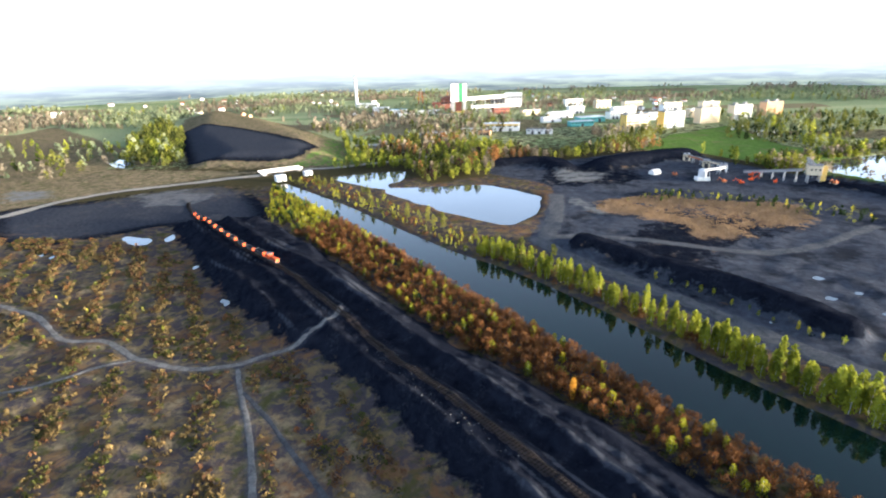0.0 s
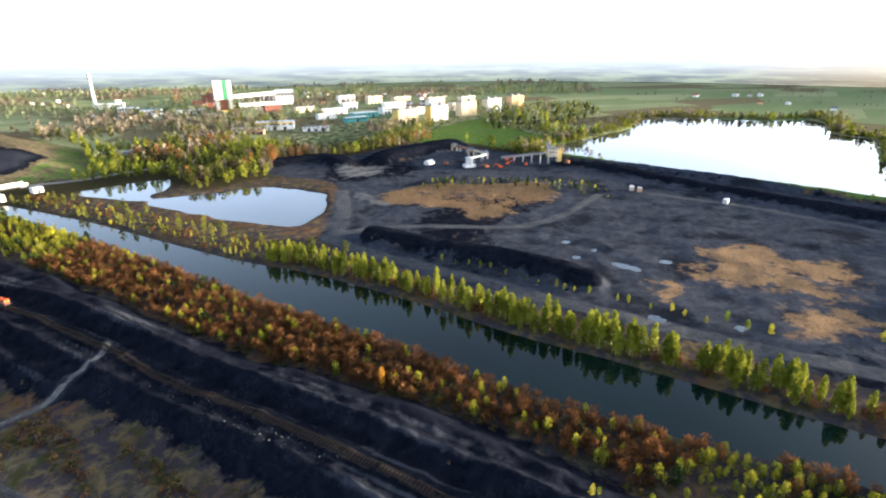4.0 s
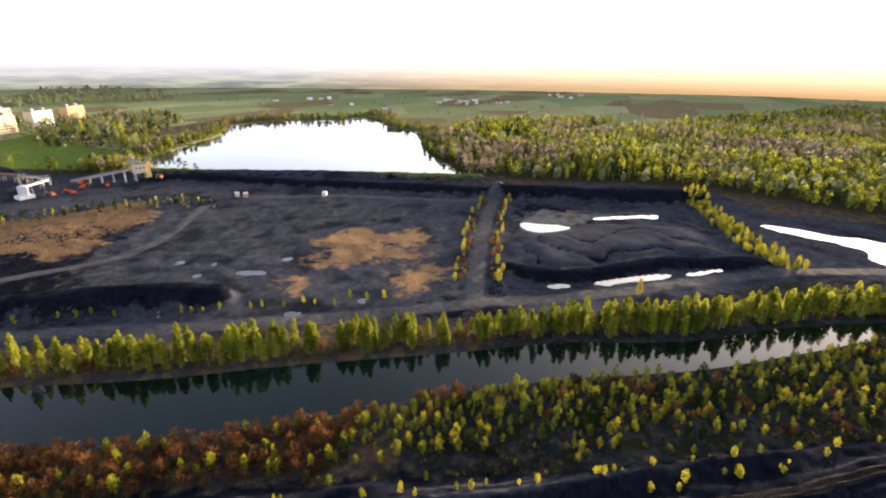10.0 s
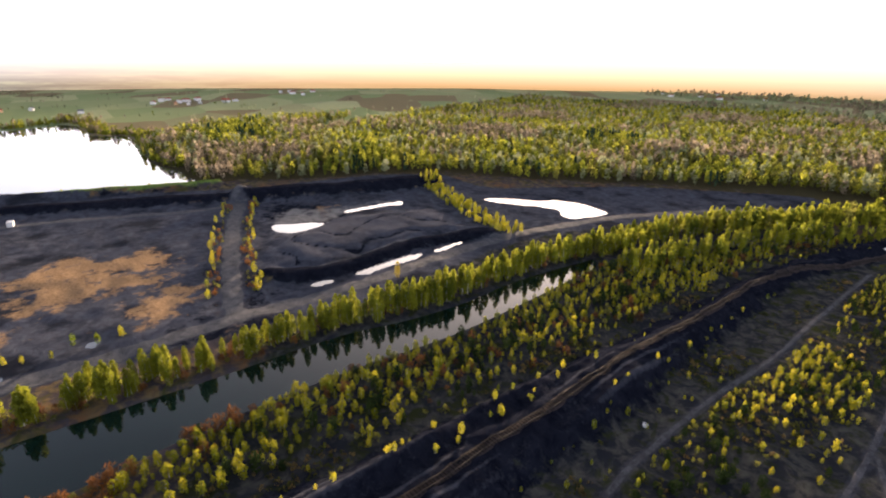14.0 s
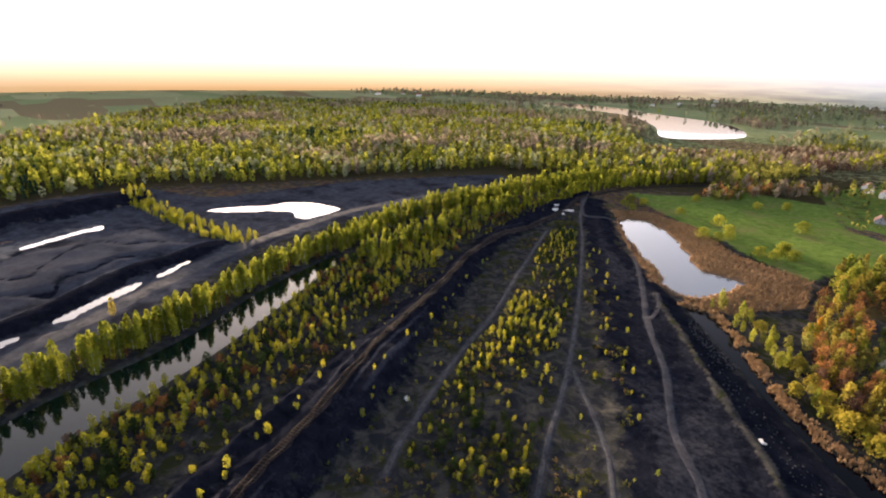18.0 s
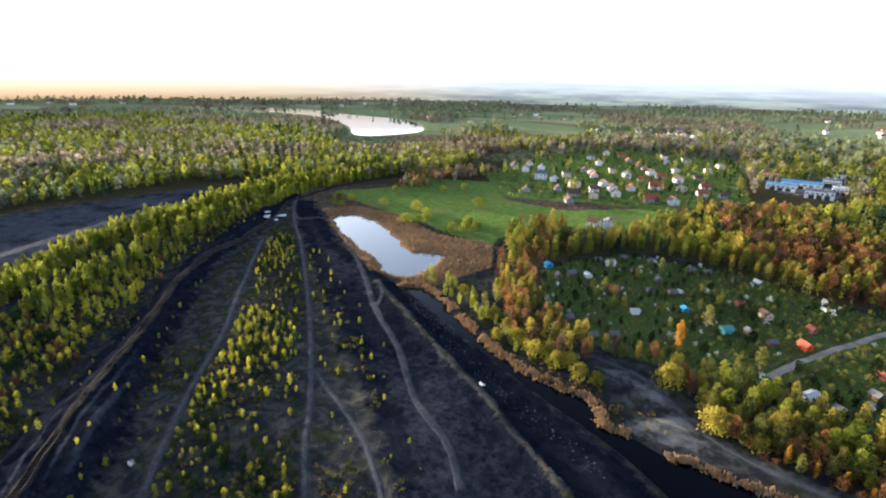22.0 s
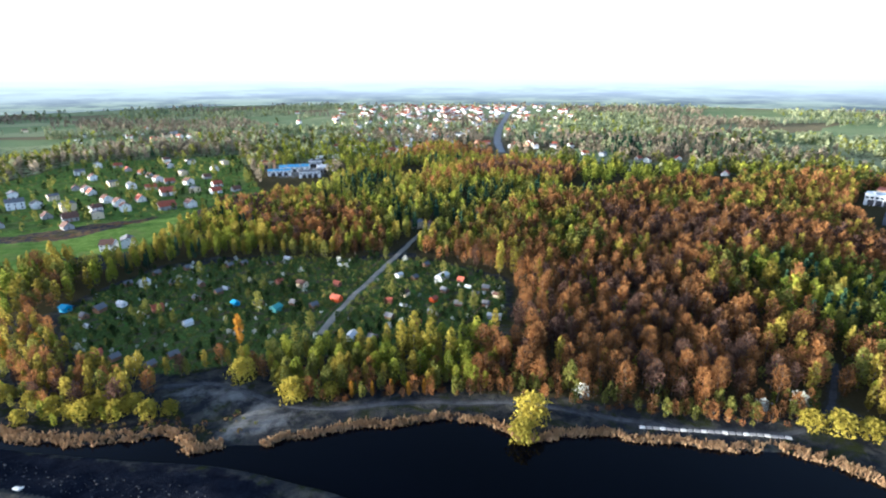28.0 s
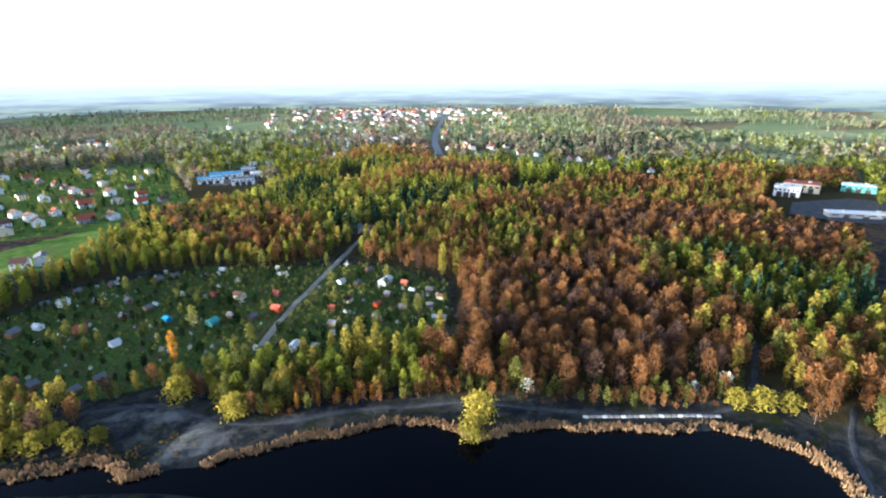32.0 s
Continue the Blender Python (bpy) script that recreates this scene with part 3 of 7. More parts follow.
HEATH = np.array([(-300, 250), (-190, 245), (-135, 222), (-90, 165), (-46, 128), (-14, 94), (8, 66), (-50, 50), (-150, 70), (-280, 120)], float)
HEAP_COAL = np.array([(-366, 662), (-370, 735), (-295, 673), (-225, 602), (-145, 510), (-142, 458), (-163, 443), (-248, 452)], float)
HEAP_FLANK = np.array([(-246, 752), (-143, 593), (-85, 500), (-90, 440), (-162, 423), (-139, 480), (-158, 573)], float)
BASIN_2 = np.array([(236, 76), (275, 43), (292, -6), (247, -30), (233, 4), (195, 39), (194, 62)], float)
PALE_MUD = [np.array(p, float) for p in ([(-341, 359), (-305, 365), (-280, 335), (-308, 321)], [(268, 83), (289, 76), (292, 48), (311, 14), (299, 12), (273, 42), (254, 50), (242, 61), (249, 77)], [(65, 406), (113, 390), (92, 353), (63, 355)], [(-233, 343), (-200, 357), (-163, 338), (-172, 309), (-201, 304)],
            [(65, 320), (73, 318), (74, 304), (81, 287), (86, 276), (73, 276), (64, 290), (60, 304)], [(-112, -532), (-48, -524), (-56, -450), (-100, -440)], [(23, -144), (1, -140), (-11, -126), (-18, -113), (-9, -109), (2, -111), (6, -116), (2, -125), (17, -136)])]
HEAP = np.array([(-360, 625), (-485, 909), (-484, 1066), (-246, 752), (-143, 593), (-105, 448), (-163, 428), (-235, 435)], float)
RIDGES = [(curve(p), w, h) for p, w, h in (
    ([(54, 226), (66, 211), (84, 191), (100, 172), (115, 146)], 9, 5.0), ([(233, 338), (254, 309), (272, 238), (296, 166), (309, 116)], 12, 3.0),
    ([(312, 105), (328, 53), (353, -4)], 14, 6.0), ([(241, 368), (270, 308), (304, 233), (343, 137)], 7, 4.0),
    ([(189, 60), (192, 39), (210, 19), (227, 3), (242, -32)], 8, 2.2), ([(27, 434), (66, 438), (78, 410)], 16, 4.0), ([(114, 415), (150, 440), (185, 455)], 24, 6.0))]

WOOD_NORTH = np.array([(-109, 422), (-95, 475), (-64, 582), (-14, 574), (43, 518), (78, 456), (168, 568), (190, 499), (85, 448), (36, 452), (16, 384), (-25, 362), (-57, 417)], float)
WOOD_HEAP = np.array([(-419, 634), (-513, 887), (-370, 680), (-263, 479), (-262, 437), (-306, 469)], float)
WOOD_EAST = np.array([(362, 157), (533, 283), (665, 283), (816, 104), (610, 145), (1068, -142), (1246, -229), (1003, -461), (800, -640), (470, -570), (350, -470), (262, -440), (228, -400), (284, -311), (340, -256), (370, -79), (400, -13), (365, 100)], float)
BELT = np.array([(72, -212), (84, -254), (68, -281), (47, -255), (23, -283), (4, -332), (-24, -368), (-58, -379), (-64, -287), (-81, -255), (-78, -225), (-51, -224), (-28, -246), (0, -254), (23, -252), (43, -232), (57, -213)], float)
WOOD_MID = np.array([(-20, -272), (-5, -354), (-76, -379), (-137, -471), (-271, -587), (-293, -466), (-319, -369), (-219, -288), (-150, -268), (-122, -264), (-82, -228), (-50, -232)], float)
WOOD_BROWN = np.array([(-112, -172), (-90, -212), (-84, -226), (-125, -262), (-147, -270), (-219, -288), (-313, -289), (-447, -264), (-533, -186), (-345, -112), (-145, -25), (-136, -42), (-142, -58), (-127, -64), (-86, -87), (-58, -104), (-64, -119), (-83, -125), (-101, -150)], float)
WOOD_SOUTH = np.array([(342, -458), (276, -531), (262, -684), (137, -693), (193, -499), (195, -388), (236, -337), (258, -299)], float)
STRIP_MID = np.array([(190, -188), (184, -200), (138, -152), (101, -107), (58, -58), (78, -38), (103, -69), (132, -115)], float)
CAUSEWAY_2 = curve([(350, -4), (309, -17), (274, -29), (243, -43)])

TRACKS = [(curve(p, 2.5), w, m, lab) for p, w, m, lab in (
    ([(-173, 167), (-152, 158), (-130, 142), (-114, 140), (-98, 130), (-81, 125), (-68, 126), (-60, 131), (-50, 139), (-43, 147), (-42, 155)], 3.0, M_DUSTY, "pale grey dirt track winding over black heath"),
    ([(-135, 108), (-116, 117), (-108, 124), (-99, 129)], 2.0, M_DUSTY, "faint grey dirt track across heath"),
    ([(-65, 124), (-59, 112), (-52, 99), (-46, 86), (-42, 76), (-38, 66)], 2.2, M_DUSTY, "pale grey dirt track through rough grass"),
    ([(-59, 113), (-49, 103), (-39, 91), (-31, 82), (-25, 74)], 1.8, M_TRACK, "narrow grey dirt track through rough grass"),
    ([(58, 323), (51, 283), (43, 252), (36, 230)], 8, M_HAUL, "wide shale causeway beside the pond"),
    ([(33, 237), (43, 213), (59, 191), (79, 162), (94, 139), (108, 118), (122, 100), (138, 79), (154, 60), (168, 42), (186, 18), (212, -9), (236, -39), (254, -69), (272, -112), (283, -172), (289, -230)], 6.5, M_HAUL, "long grey haul road along the tree row"),
    ([(301, 108), (251, 95), (204, 80), (167, 67), (155, 61)], 6.5, M_HAUL, "straight grey haul road between the basins"),
    ([(43, 239), (61, 240), (85, 232), (109, 220), (132, 215), (161, 225), (202, 251)], 5, M_HAUL, "curved grey basin track"),
    ([(229, 240), (247, 211), (270, 163), (287, 117), (315, 110), (339, 101)], 5, M_HAUL, "grey track under the dam"))]
TRACKS += [(curve(p, 2.5), w, m, lab) for p, w, m, lab in (
    ([(57, -59), (68, -72), (80, -88), (97, -109), (128, -144), (169, -188), (205, -224), (235, -262)], 1.8, M_TRACK, "grey wheel track between young birches"),
    ([(87, -99), (72, -90), (60, -82), (49, -72), (42, -64)], 1.7, M_TRACK, "grey wheel track forking over coal soil"),
    ([(229, -251), (198, -220), (181, -230), (145, -196), (112, -161), (94, -140), (71, -118), (54, -98), (40, -87), (32, -76)], 1.9, M_FAINT, "pale worn track over black coal soil"),
    ([(94, -140), (98, -151), (107, -163)], 1.3, M_FAINT, "pale footpath down to the reedy inlet"),
    ([(190, -184), (148, -129), (127, -102), (110, -76), (98, -60), (88, -47), (78, -36)], 2.0, M_TRACK, "faint grey track beside young birches"),
    ([(-28, -155), (-41, -174), (-57, -194), (-78, -218), (-100, -245), (-120, -267)], 2.4, M_PALE, "pale sandy lane through the allotments"),
    ([(17, -143), (5, -139), (-5, -129), (-12, -120), (-23, -113), (-42, -108), (-54, -102), (-66, -96), (-79, -85), (-93, -73), (-104, -65), (-118, -58), (-132, -58), (-154, -68), (-161, -72)], 2.3, M_TRACK, "grey gravel shore path beside dark water"),
    ([(-311, -506), (-382, -634), (-479, -785), (-698, -1107)], 9, M_ASPHALT, "straight pale town road"),
    ([(-147, -40), (-129, -33), (-112, -20), (-95, -4)], 2.0, M_TRACK, "overgrown path along the reedy shore"))]
TOWN_ROAD = next(line for line, w, m, lab in TRACKS if m is M_ASPHALT)
LEDGE = curve([(106, -160), (62, -125), (40, -108), (29, -98), (18, -89), (10, -82)], 2.5)
ROAD = curve([(-420, 170), (-300, 262), (-270, 322), (-251, 352), (-210, 377), (-164, 404), (-142, 421), (-107, 432), (-62, 457), (0, 500)], 5)
TRACKS.append((ROAD, 7, M_PALE, "pale road crossing the canal bridge"))


def relief(x, y):
    """Height of the ground."""
    d = np.hypot(x, y)
    z = 0.35 * hum(x, y, 0.09, 1) + 0.25 * hum(x, y, 0.31, 2) * ease(600, 200, d)
    z = z + ease(700, 2500, d) * (6 + 9 * hum(x, y, 0.0045, 3)) + ease(2200, 4600, d) * (24 + 14 * hum(x, y, 0.0022, 4))
    bank = inside(COAL_BANK, x, y)
    z = z + 4.2 * ease(-1, 8 + 2 * hum(x, y, 0.12, 18), bank)
    # berms and ditches that run with the rails
    s = beside(RAIL, x, y) + 0.45 * hum(x, y, 0.07, 7)
    comb = 0.9 * np.exp(-((s - 6.5) / 1.6) ** 2) - 0.7 * np.exp(-((s + 5) / 2.0) ** 2) + 1.3 * np.exp(-((s + 10.5) / 1.8) ** 2) - 0.5 * np.exp(-((s - 11) / 2.5) ** 2) + 0.6 * np.exp(-((s - 16) / 1.5) ** 2)
    z = z + ease(0, 5, bank) * (1.5 * comb * (0.85 + 0.3 * hum(x, y, 0.05, 17)) + 0.3 * hum(x, y, 0.5, 5) + 0.22 * hum(x, y, 1.1, 19))
    z = z + 1.2 * ease(-6, 6, inside(COAL_MOAT, x, y))
    q = beside(LEDGE, x, y, 14) + 0.4 * hum(x, y, 0.3, 22)
    z = z + 1.1 * np.exp(-(q / 1.3) ** 2) * ease(13, 9, np.abs(q))
    z = z + 10 * ease(-10, 45, inside(HEAP, x, y, 60))
    b2 = inside(BASIN_2, x, y)
    z = z + 2.0 * ease(-3, 16, b2) - 0.7 * ease(0, 8, b2) * np.exp(-(hum(x, y, 0.16, 21) / 0.12) ** 2)
    for line, w, h in RIDGES:
        q = off_line(line, x, y) + (0.5 if w in (7, 12) else 1.5) * hum(x, y, 0.16, 6)
        z = z + h * ease(w, w * 0.25, q)
    pool = np.full(x.shape, -40.0)
    for p in WATERS:
        pool = np.maximum(pool, inside(p, x, y))
    z = np.where(pool > -9, z * ease(0, -9, pool), z) - 2.2 * ease(-1.2, 3.5, pool)
    for p in PUDDLES:
        q = inside(p, x, y, 6)
        z = np.where(q > -6, z * ease(0, -6, q) - 0.5 * ease(-1.0, 1.5, q), z)
    return z


def level(x, y):
    return float(relief(np.array([float(x)]), np.array([float(y)]))[0])


# ---------------------------------------------------------------- ground, one sheet to the horizon
def build_ground():
    az = np.radians(np.concatenate([np.arange(-47, 257, 0.33), np.arange(258, 312, 6.0)]))
    rad = np.concatenate([[0, 4, 20, 40, 55], np.exp(np.linspace(math.log(66), math.log(1720), 355))])
    a, r = np.meshgrid(az, rad)
    x, y = (r * np.sin(a)).ravel(), (r * np.cos(a)).ravel()
    x[:len(az)] = 1.3        # the innermost ring closes in one spot
    z = relief(x, y)
    nr, na = len(rad), len(az)
    i, j = np.meshgrid(np.arange(nr - 1), np.arange(na), indexing="ij")
    k = (j + 1) % na
    f = np.stack([i * na + j, i * na + k, (i + 1) * na + k, (i + 1) * na + j], -1).reshape(-1, 4)
    me = np_mesh("ground", np.stack([x, y, z], 1), f, M_GROUND, smooth=True)
    d = np.hypot(x, y)
    masks = {}
    coal = np.maximum.reduce([inside(p, x, y) for p in (COAL_BANK, COAL_MOAT)])
    coal = np.maximum(coal, np.minimum(inside(COAL_NORTH, x, y), 1.0 + 3 * hum(x, y, 0.03, 31)))
    for line, w, h in RIDGES:
        coal = np.maximum(coal, w * 0.8 - off_line(line, x, y))
    heap = inside(HEAP, x, y)
    coal = np.maximum(coal, inside(HEAP_COAL, x, y))
    masks["coal"] = ease(-6, 6, coal)
    basin = inside(BASINS, x, y)
    masks["silt"] = ease(-4, 4, basin)
    masks["coal"] = np.maximum(masks["coal"], ease(-4, 4, basin) * ease(0.3, 1.1, hum(x, y, 0.03, 8)) * 0.7)
    b2 = inside(BASIN_2, x, y)
    masks["coal"] = np.maximum(masks["coal"] * (1 - 0.7 * ease(-2, 6, b2)), ease(0, 8, b2) * np.exp(-(hum(x, y, 0.16, 21) / 0.11) ** 2) * 0.85)
    mud = np.maximum.reduce([inside(p, x, y) for p in PALE_MUD])
    masks["reed"] = ease(-6, 6, inside(REED_B, x, y))
    bed = ease(-13, 9, np.maximum.reduce([inside(p, x, y) for p in REEDS]))
    masks["reed"] = np.maximum(masks["reed"], bed * (0.72 + 0.3 * hum(x, y, 0.09, 41) + 0.16 * hum(x, y, 0.3, 42)))
    masks["dry"] = 0.9 * ease(-12, 12, np.maximum.reduce([inside(LEFT_HEATH, x, y), inside(HEAP_FLANK, x, y), heap]))
    masks["dry"] = np.maximum(masks["dry"], 0.36 * ease(-6, 14, inside(HEATH, x, y)))
    masks["grass"] = ease(-5, 5, np.maximum.reduce([inside(p, x, y) for p in (MEADOW, VILLAGE, GREEN_FLATS)]))
    masks["garden"] = np.maximum(0.9 * ease(-3, 4, inside(ALLOTMENT, x, y)), 0.42 * ease(-3, 8, inside(VILLAGE, x, y)))
    masks["grass"] = np.maximum(masks["grass"], 0.85 * ease(6, 2, off_line(DAM, x, y)))
    masks["grass"] = np.maximum(masks["grass"], 0.52 * ease(-4, 8, inside(HEAP_FLANK, x, y)))
    bearing = np.degrees(np.arctan2(x, y))
    open_side = ease(30, 48, bearing + 8 * hum(x, y, 0.009, 96)) * ease(114, 98, bearing + 6 * hum(x, y, 0.009, 97))
    farm = ease(430, 620, d) * np.maximum(open_side, 0.75 * ease(-0.2, 0.3, hum(x, y, 0.006, 9)))
    # the lifted field colour spreads with distance, in place of haze
    farm = np.maximum(farm, 0.5 * ease(430, 560, d) + 0.4 * ease(650, 1000, d))
    masks["field"] = farm
    masks["strip"] = 1.4 * ease(60, 30, y) * ease(330, 300, d)
    wood = np.maximum.reduce([inside(p, x, y) for p in (WOOD_NORTH, WOOD_EAST, BELT, WOOD_MID, WOOD_BROWN, WOOD_SOUTH)])
    masks["litter"] = np.maximum(ease(-3, 3, wood), ease(330, 420, d) * 0.8)
    dust = np.zeros(x.shape)
    for line, w, m, lab in TRACKS:
        dust = np.maximum(dust, (1.0 if w > 4 else 0.7) * ease(w * (1.2 if w > 4 else 1.3), w * 0.3, off_line(line, x, y)))
    masks["dust"] = np.maximum(dust, 0.85 * ease(3, 10, b2) * (1 - np.exp(-(hum(x, y, 0.16, 21) / 0.13) ** 2)))
    s = beside(RAIL, x, y) + 0.45 * hum(x, y, 0.07, 7)
    crest = sum(np.exp(-((s - c) / w) ** 2) for c, w in ((6.5, 1.1), (3.0, 0.7), (-3.4, 0.8), (-10.5, 1.3), (16, 1.2), (-15, 1.5)))
    masks["dust"] = np.maximum(masks["dust"], ease(1, 5, inside(COAL_BANK, x, y)) * crest * (0.55 + 0.42 * hum(x, y, 0.09, 61)))
    q = off_line(LEDGE, x, y, 16)
    masks["dry"] = np.maximum(masks["dry"], 0.28 * ease(1.4, 0.2, q))
    masks["coal"] = masks["coal"] * (1 - 0.9 * ease(6, 2, off_line(DAM, x, y))) * (1 - 0.8 * ease(1.5, 0.3, q))
    masks["mud"] = 0.68 * ease(-9, 11, mud)
    masks["dust"] = np.maximum(masks["dust"], 0.8 * ease(-6, 14, np.maximum(inside(COAL_NORTH, x, y), inside(HEAP_COAL, x, y))))
    masks["dust"] = np.maximum(masks["dust"], (0.44 + 0.34 * hum(x, y, 0.05, 51)) * ease(-2, 10, inside(COAL_MOAT, x, y)))
    masks["silt"] = masks["silt"] * (1 - masks["coal"] * 0.4)
    for name, v in masks.items():
        me.attributes.new(name, "FLOAT", "POINT").data.foreach_set("value", np.asarray(v, np.float32))
    return tagged(new("ground", me), "dark heath, coal soil, meadows and fields to the horizon", "ground", kind="structure")


build_ground()


def sheet(name, outline, z, mat, label, category="water"):
    bm = bmesh.new()
    f = bm.faces.new([bm.verts.new((float(px), float(py), z)) for px, py in outline])
    if f.normal.z < 0 or f.calc_area() and (f.normal_update() or f.normal.z < 0):
        bmesh.ops.reverse_faces(bm, faces=[f])
    bmesh.ops.triangulate(bm, faces=bm.faces)
    me = bpy.data.meshes.new(name)
    bm.to_mesh(me)
    bm.free()
    me.materials.append(mat)
    return tagged(new(name, me), label, category, kind="structure")


sheet("water_canal", canal, -0.55, M_CANAL, "long straight green canal with still water")
sheet("water_pond", pond, -0.5, M_LAKE, "pale still pond between wooded banks")
sheet("water_pond_arm", pond_arm, -0.54, M_LAKE, "pale side arm of the pond")
sheet("water_lake", lake, -0.5, M_LAKE, "wide bright lake behind a dam")
sheet("water_reed_pond", pond_b, -0.5, M_LAKE, "bright pond ringed by dry reeds")
sheet("water_moat", moat, -0.5, M_MOAT, "black still water below a coal bank")
sheet("water_far_lake", big_lake, -0.5, M_LAKE, "distant bright lake among woods")
sheet("water_shallow", puddle_d, -0.5, M_LAKE, "bright shallow pool on grey mud")
for p in PUDDLES:
    sheet("water_puddle", p, -0.18, M_LAKE, "bright shallow rain puddle on dark ground")


def ribbon(name, line, width, mat, label, lift=0.10, seed=0, category="track", kind="structure"):
    """A road or track laid over the ground, with ragged verges and two worn ruts."""
    line = np.asarray(line)
    tan = np.gradient(line, axis=0)
    tan /= np.linalg.norm(tan, axis=1)[:, None] + 1e-9
    nor = np.stack([-tan[:, 1], tan[:, 0]], 1)
    rr = np.random.RandomState(seed)
    offs = np.array([-0.5, -0.3, -0.17, 0.0, 0.17, 0.3, 0.5])
    dip = np.array([-0.12, 0.0, -0.05, 0.02, -0.05, 0.0, -0.12])
    rows = []
    for o, q in zip(offs, dip):
        w = o * width * (1 + (rr.uniform(-0.22, 0.3, len(line)) if abs(o) == 0.5 else 0))
        p = line + nor * np.asarray(w).reshape(-1, 1)
        z = relief(p[:, 0], p[:, 1]) + lift + q
        rows.append(np.column_stack([p, z]))
    v = np.stack(rows, 1).reshape(-1, 3)
    n, k = len(line), len(offs)
    f = [(i * k + j, (i + 1) * k + j, (i + 1) * k + j + 1, i * k + j + 1) for i in range(n - 1) for j in range(k - 1)]
    return tagged(new(name, np_mesh(name, v, np.array(f)[:, ::-1], mat, smooth=True)), label, category, kind=kind)


for i, (line, w, m, lab) in enumerate(TRACKS):
    ribbon("road" if w > 4 else "track", line, w * (0.62 if m in (M_TRACK, M_DUSTY) else 1), m, lab, 0.14, i, "road" if w > 4 else "track")

# ---------------------------------------------------------------- trees
class Kind:
    """A kind of tree: its shape, how it is coloured, and what it is called."""

    def __init__(self, name, label, leaf, bark, height, spread, base, shape, leaves, leaf_size, limbs=5, twig=False):
        self.name, self.label, self.leaf, self.bark, self.height, self.spread = name, label, leaf, bark, height, spread
        self.base, self.shape, self.leaves, self.leaf_size, self.limbs = base, shape, leaves, leaf_size, limbs
        self.twig = twig
        self.cache = {}


def spire(q):       # narrow, pointed
    return np.clip(1.05 * (1 - q) ** 0.75 * np.minimum(1, q * 5 + 0.35), 0.05, 1)


def egg(q):         # tall oval
    return np.sqrt(np.clip(1 - (2 * (q ** 0.85) - 1) ** 2, 0.03, 1))


def plume(q):      # pointed oval, widest low down
    return np.clip(1.35 * (q + 0.12) ** 0.45 * (1 - q) ** 0.62, 0.06, 1)


def dome(q):        # broad, round-topped
    return np.sqrt(np.clip(1 - (1.75 * q - 0.75) ** 2, 0.05, 1))


def rods(segments, sides=4):
    """Tapered rods from (start, end, r0, r1) as vertices and quads."""
    vs, fs = [], []
    for a, b, r0, r1 in segments:
        a, b = np.asarray(a, float), np.asarray(b, float)
        w = b - a
        u = np.cross(w, (0.3, 0.9, 0.2))
        u /= np.linalg.norm(u) + 1e-9
        v = np.cross(w, u)
        v /= np.linalg.norm(v) + 1e-9
        k = len(vs)
        for c, r in ((a, r0), (b, r1)):
            for s in range(sides):
                t = 2 * math.pi * s / sides
                vs.append(c + r * (math.cos(t) * u + math.sin(t) * v))
        fs += [(k + s, k + (s + 1) % sides, k + sides + (s + 1) % sides, k + sides + s) for s in range(sides)]
    return np.array(vs), np.array(fs)


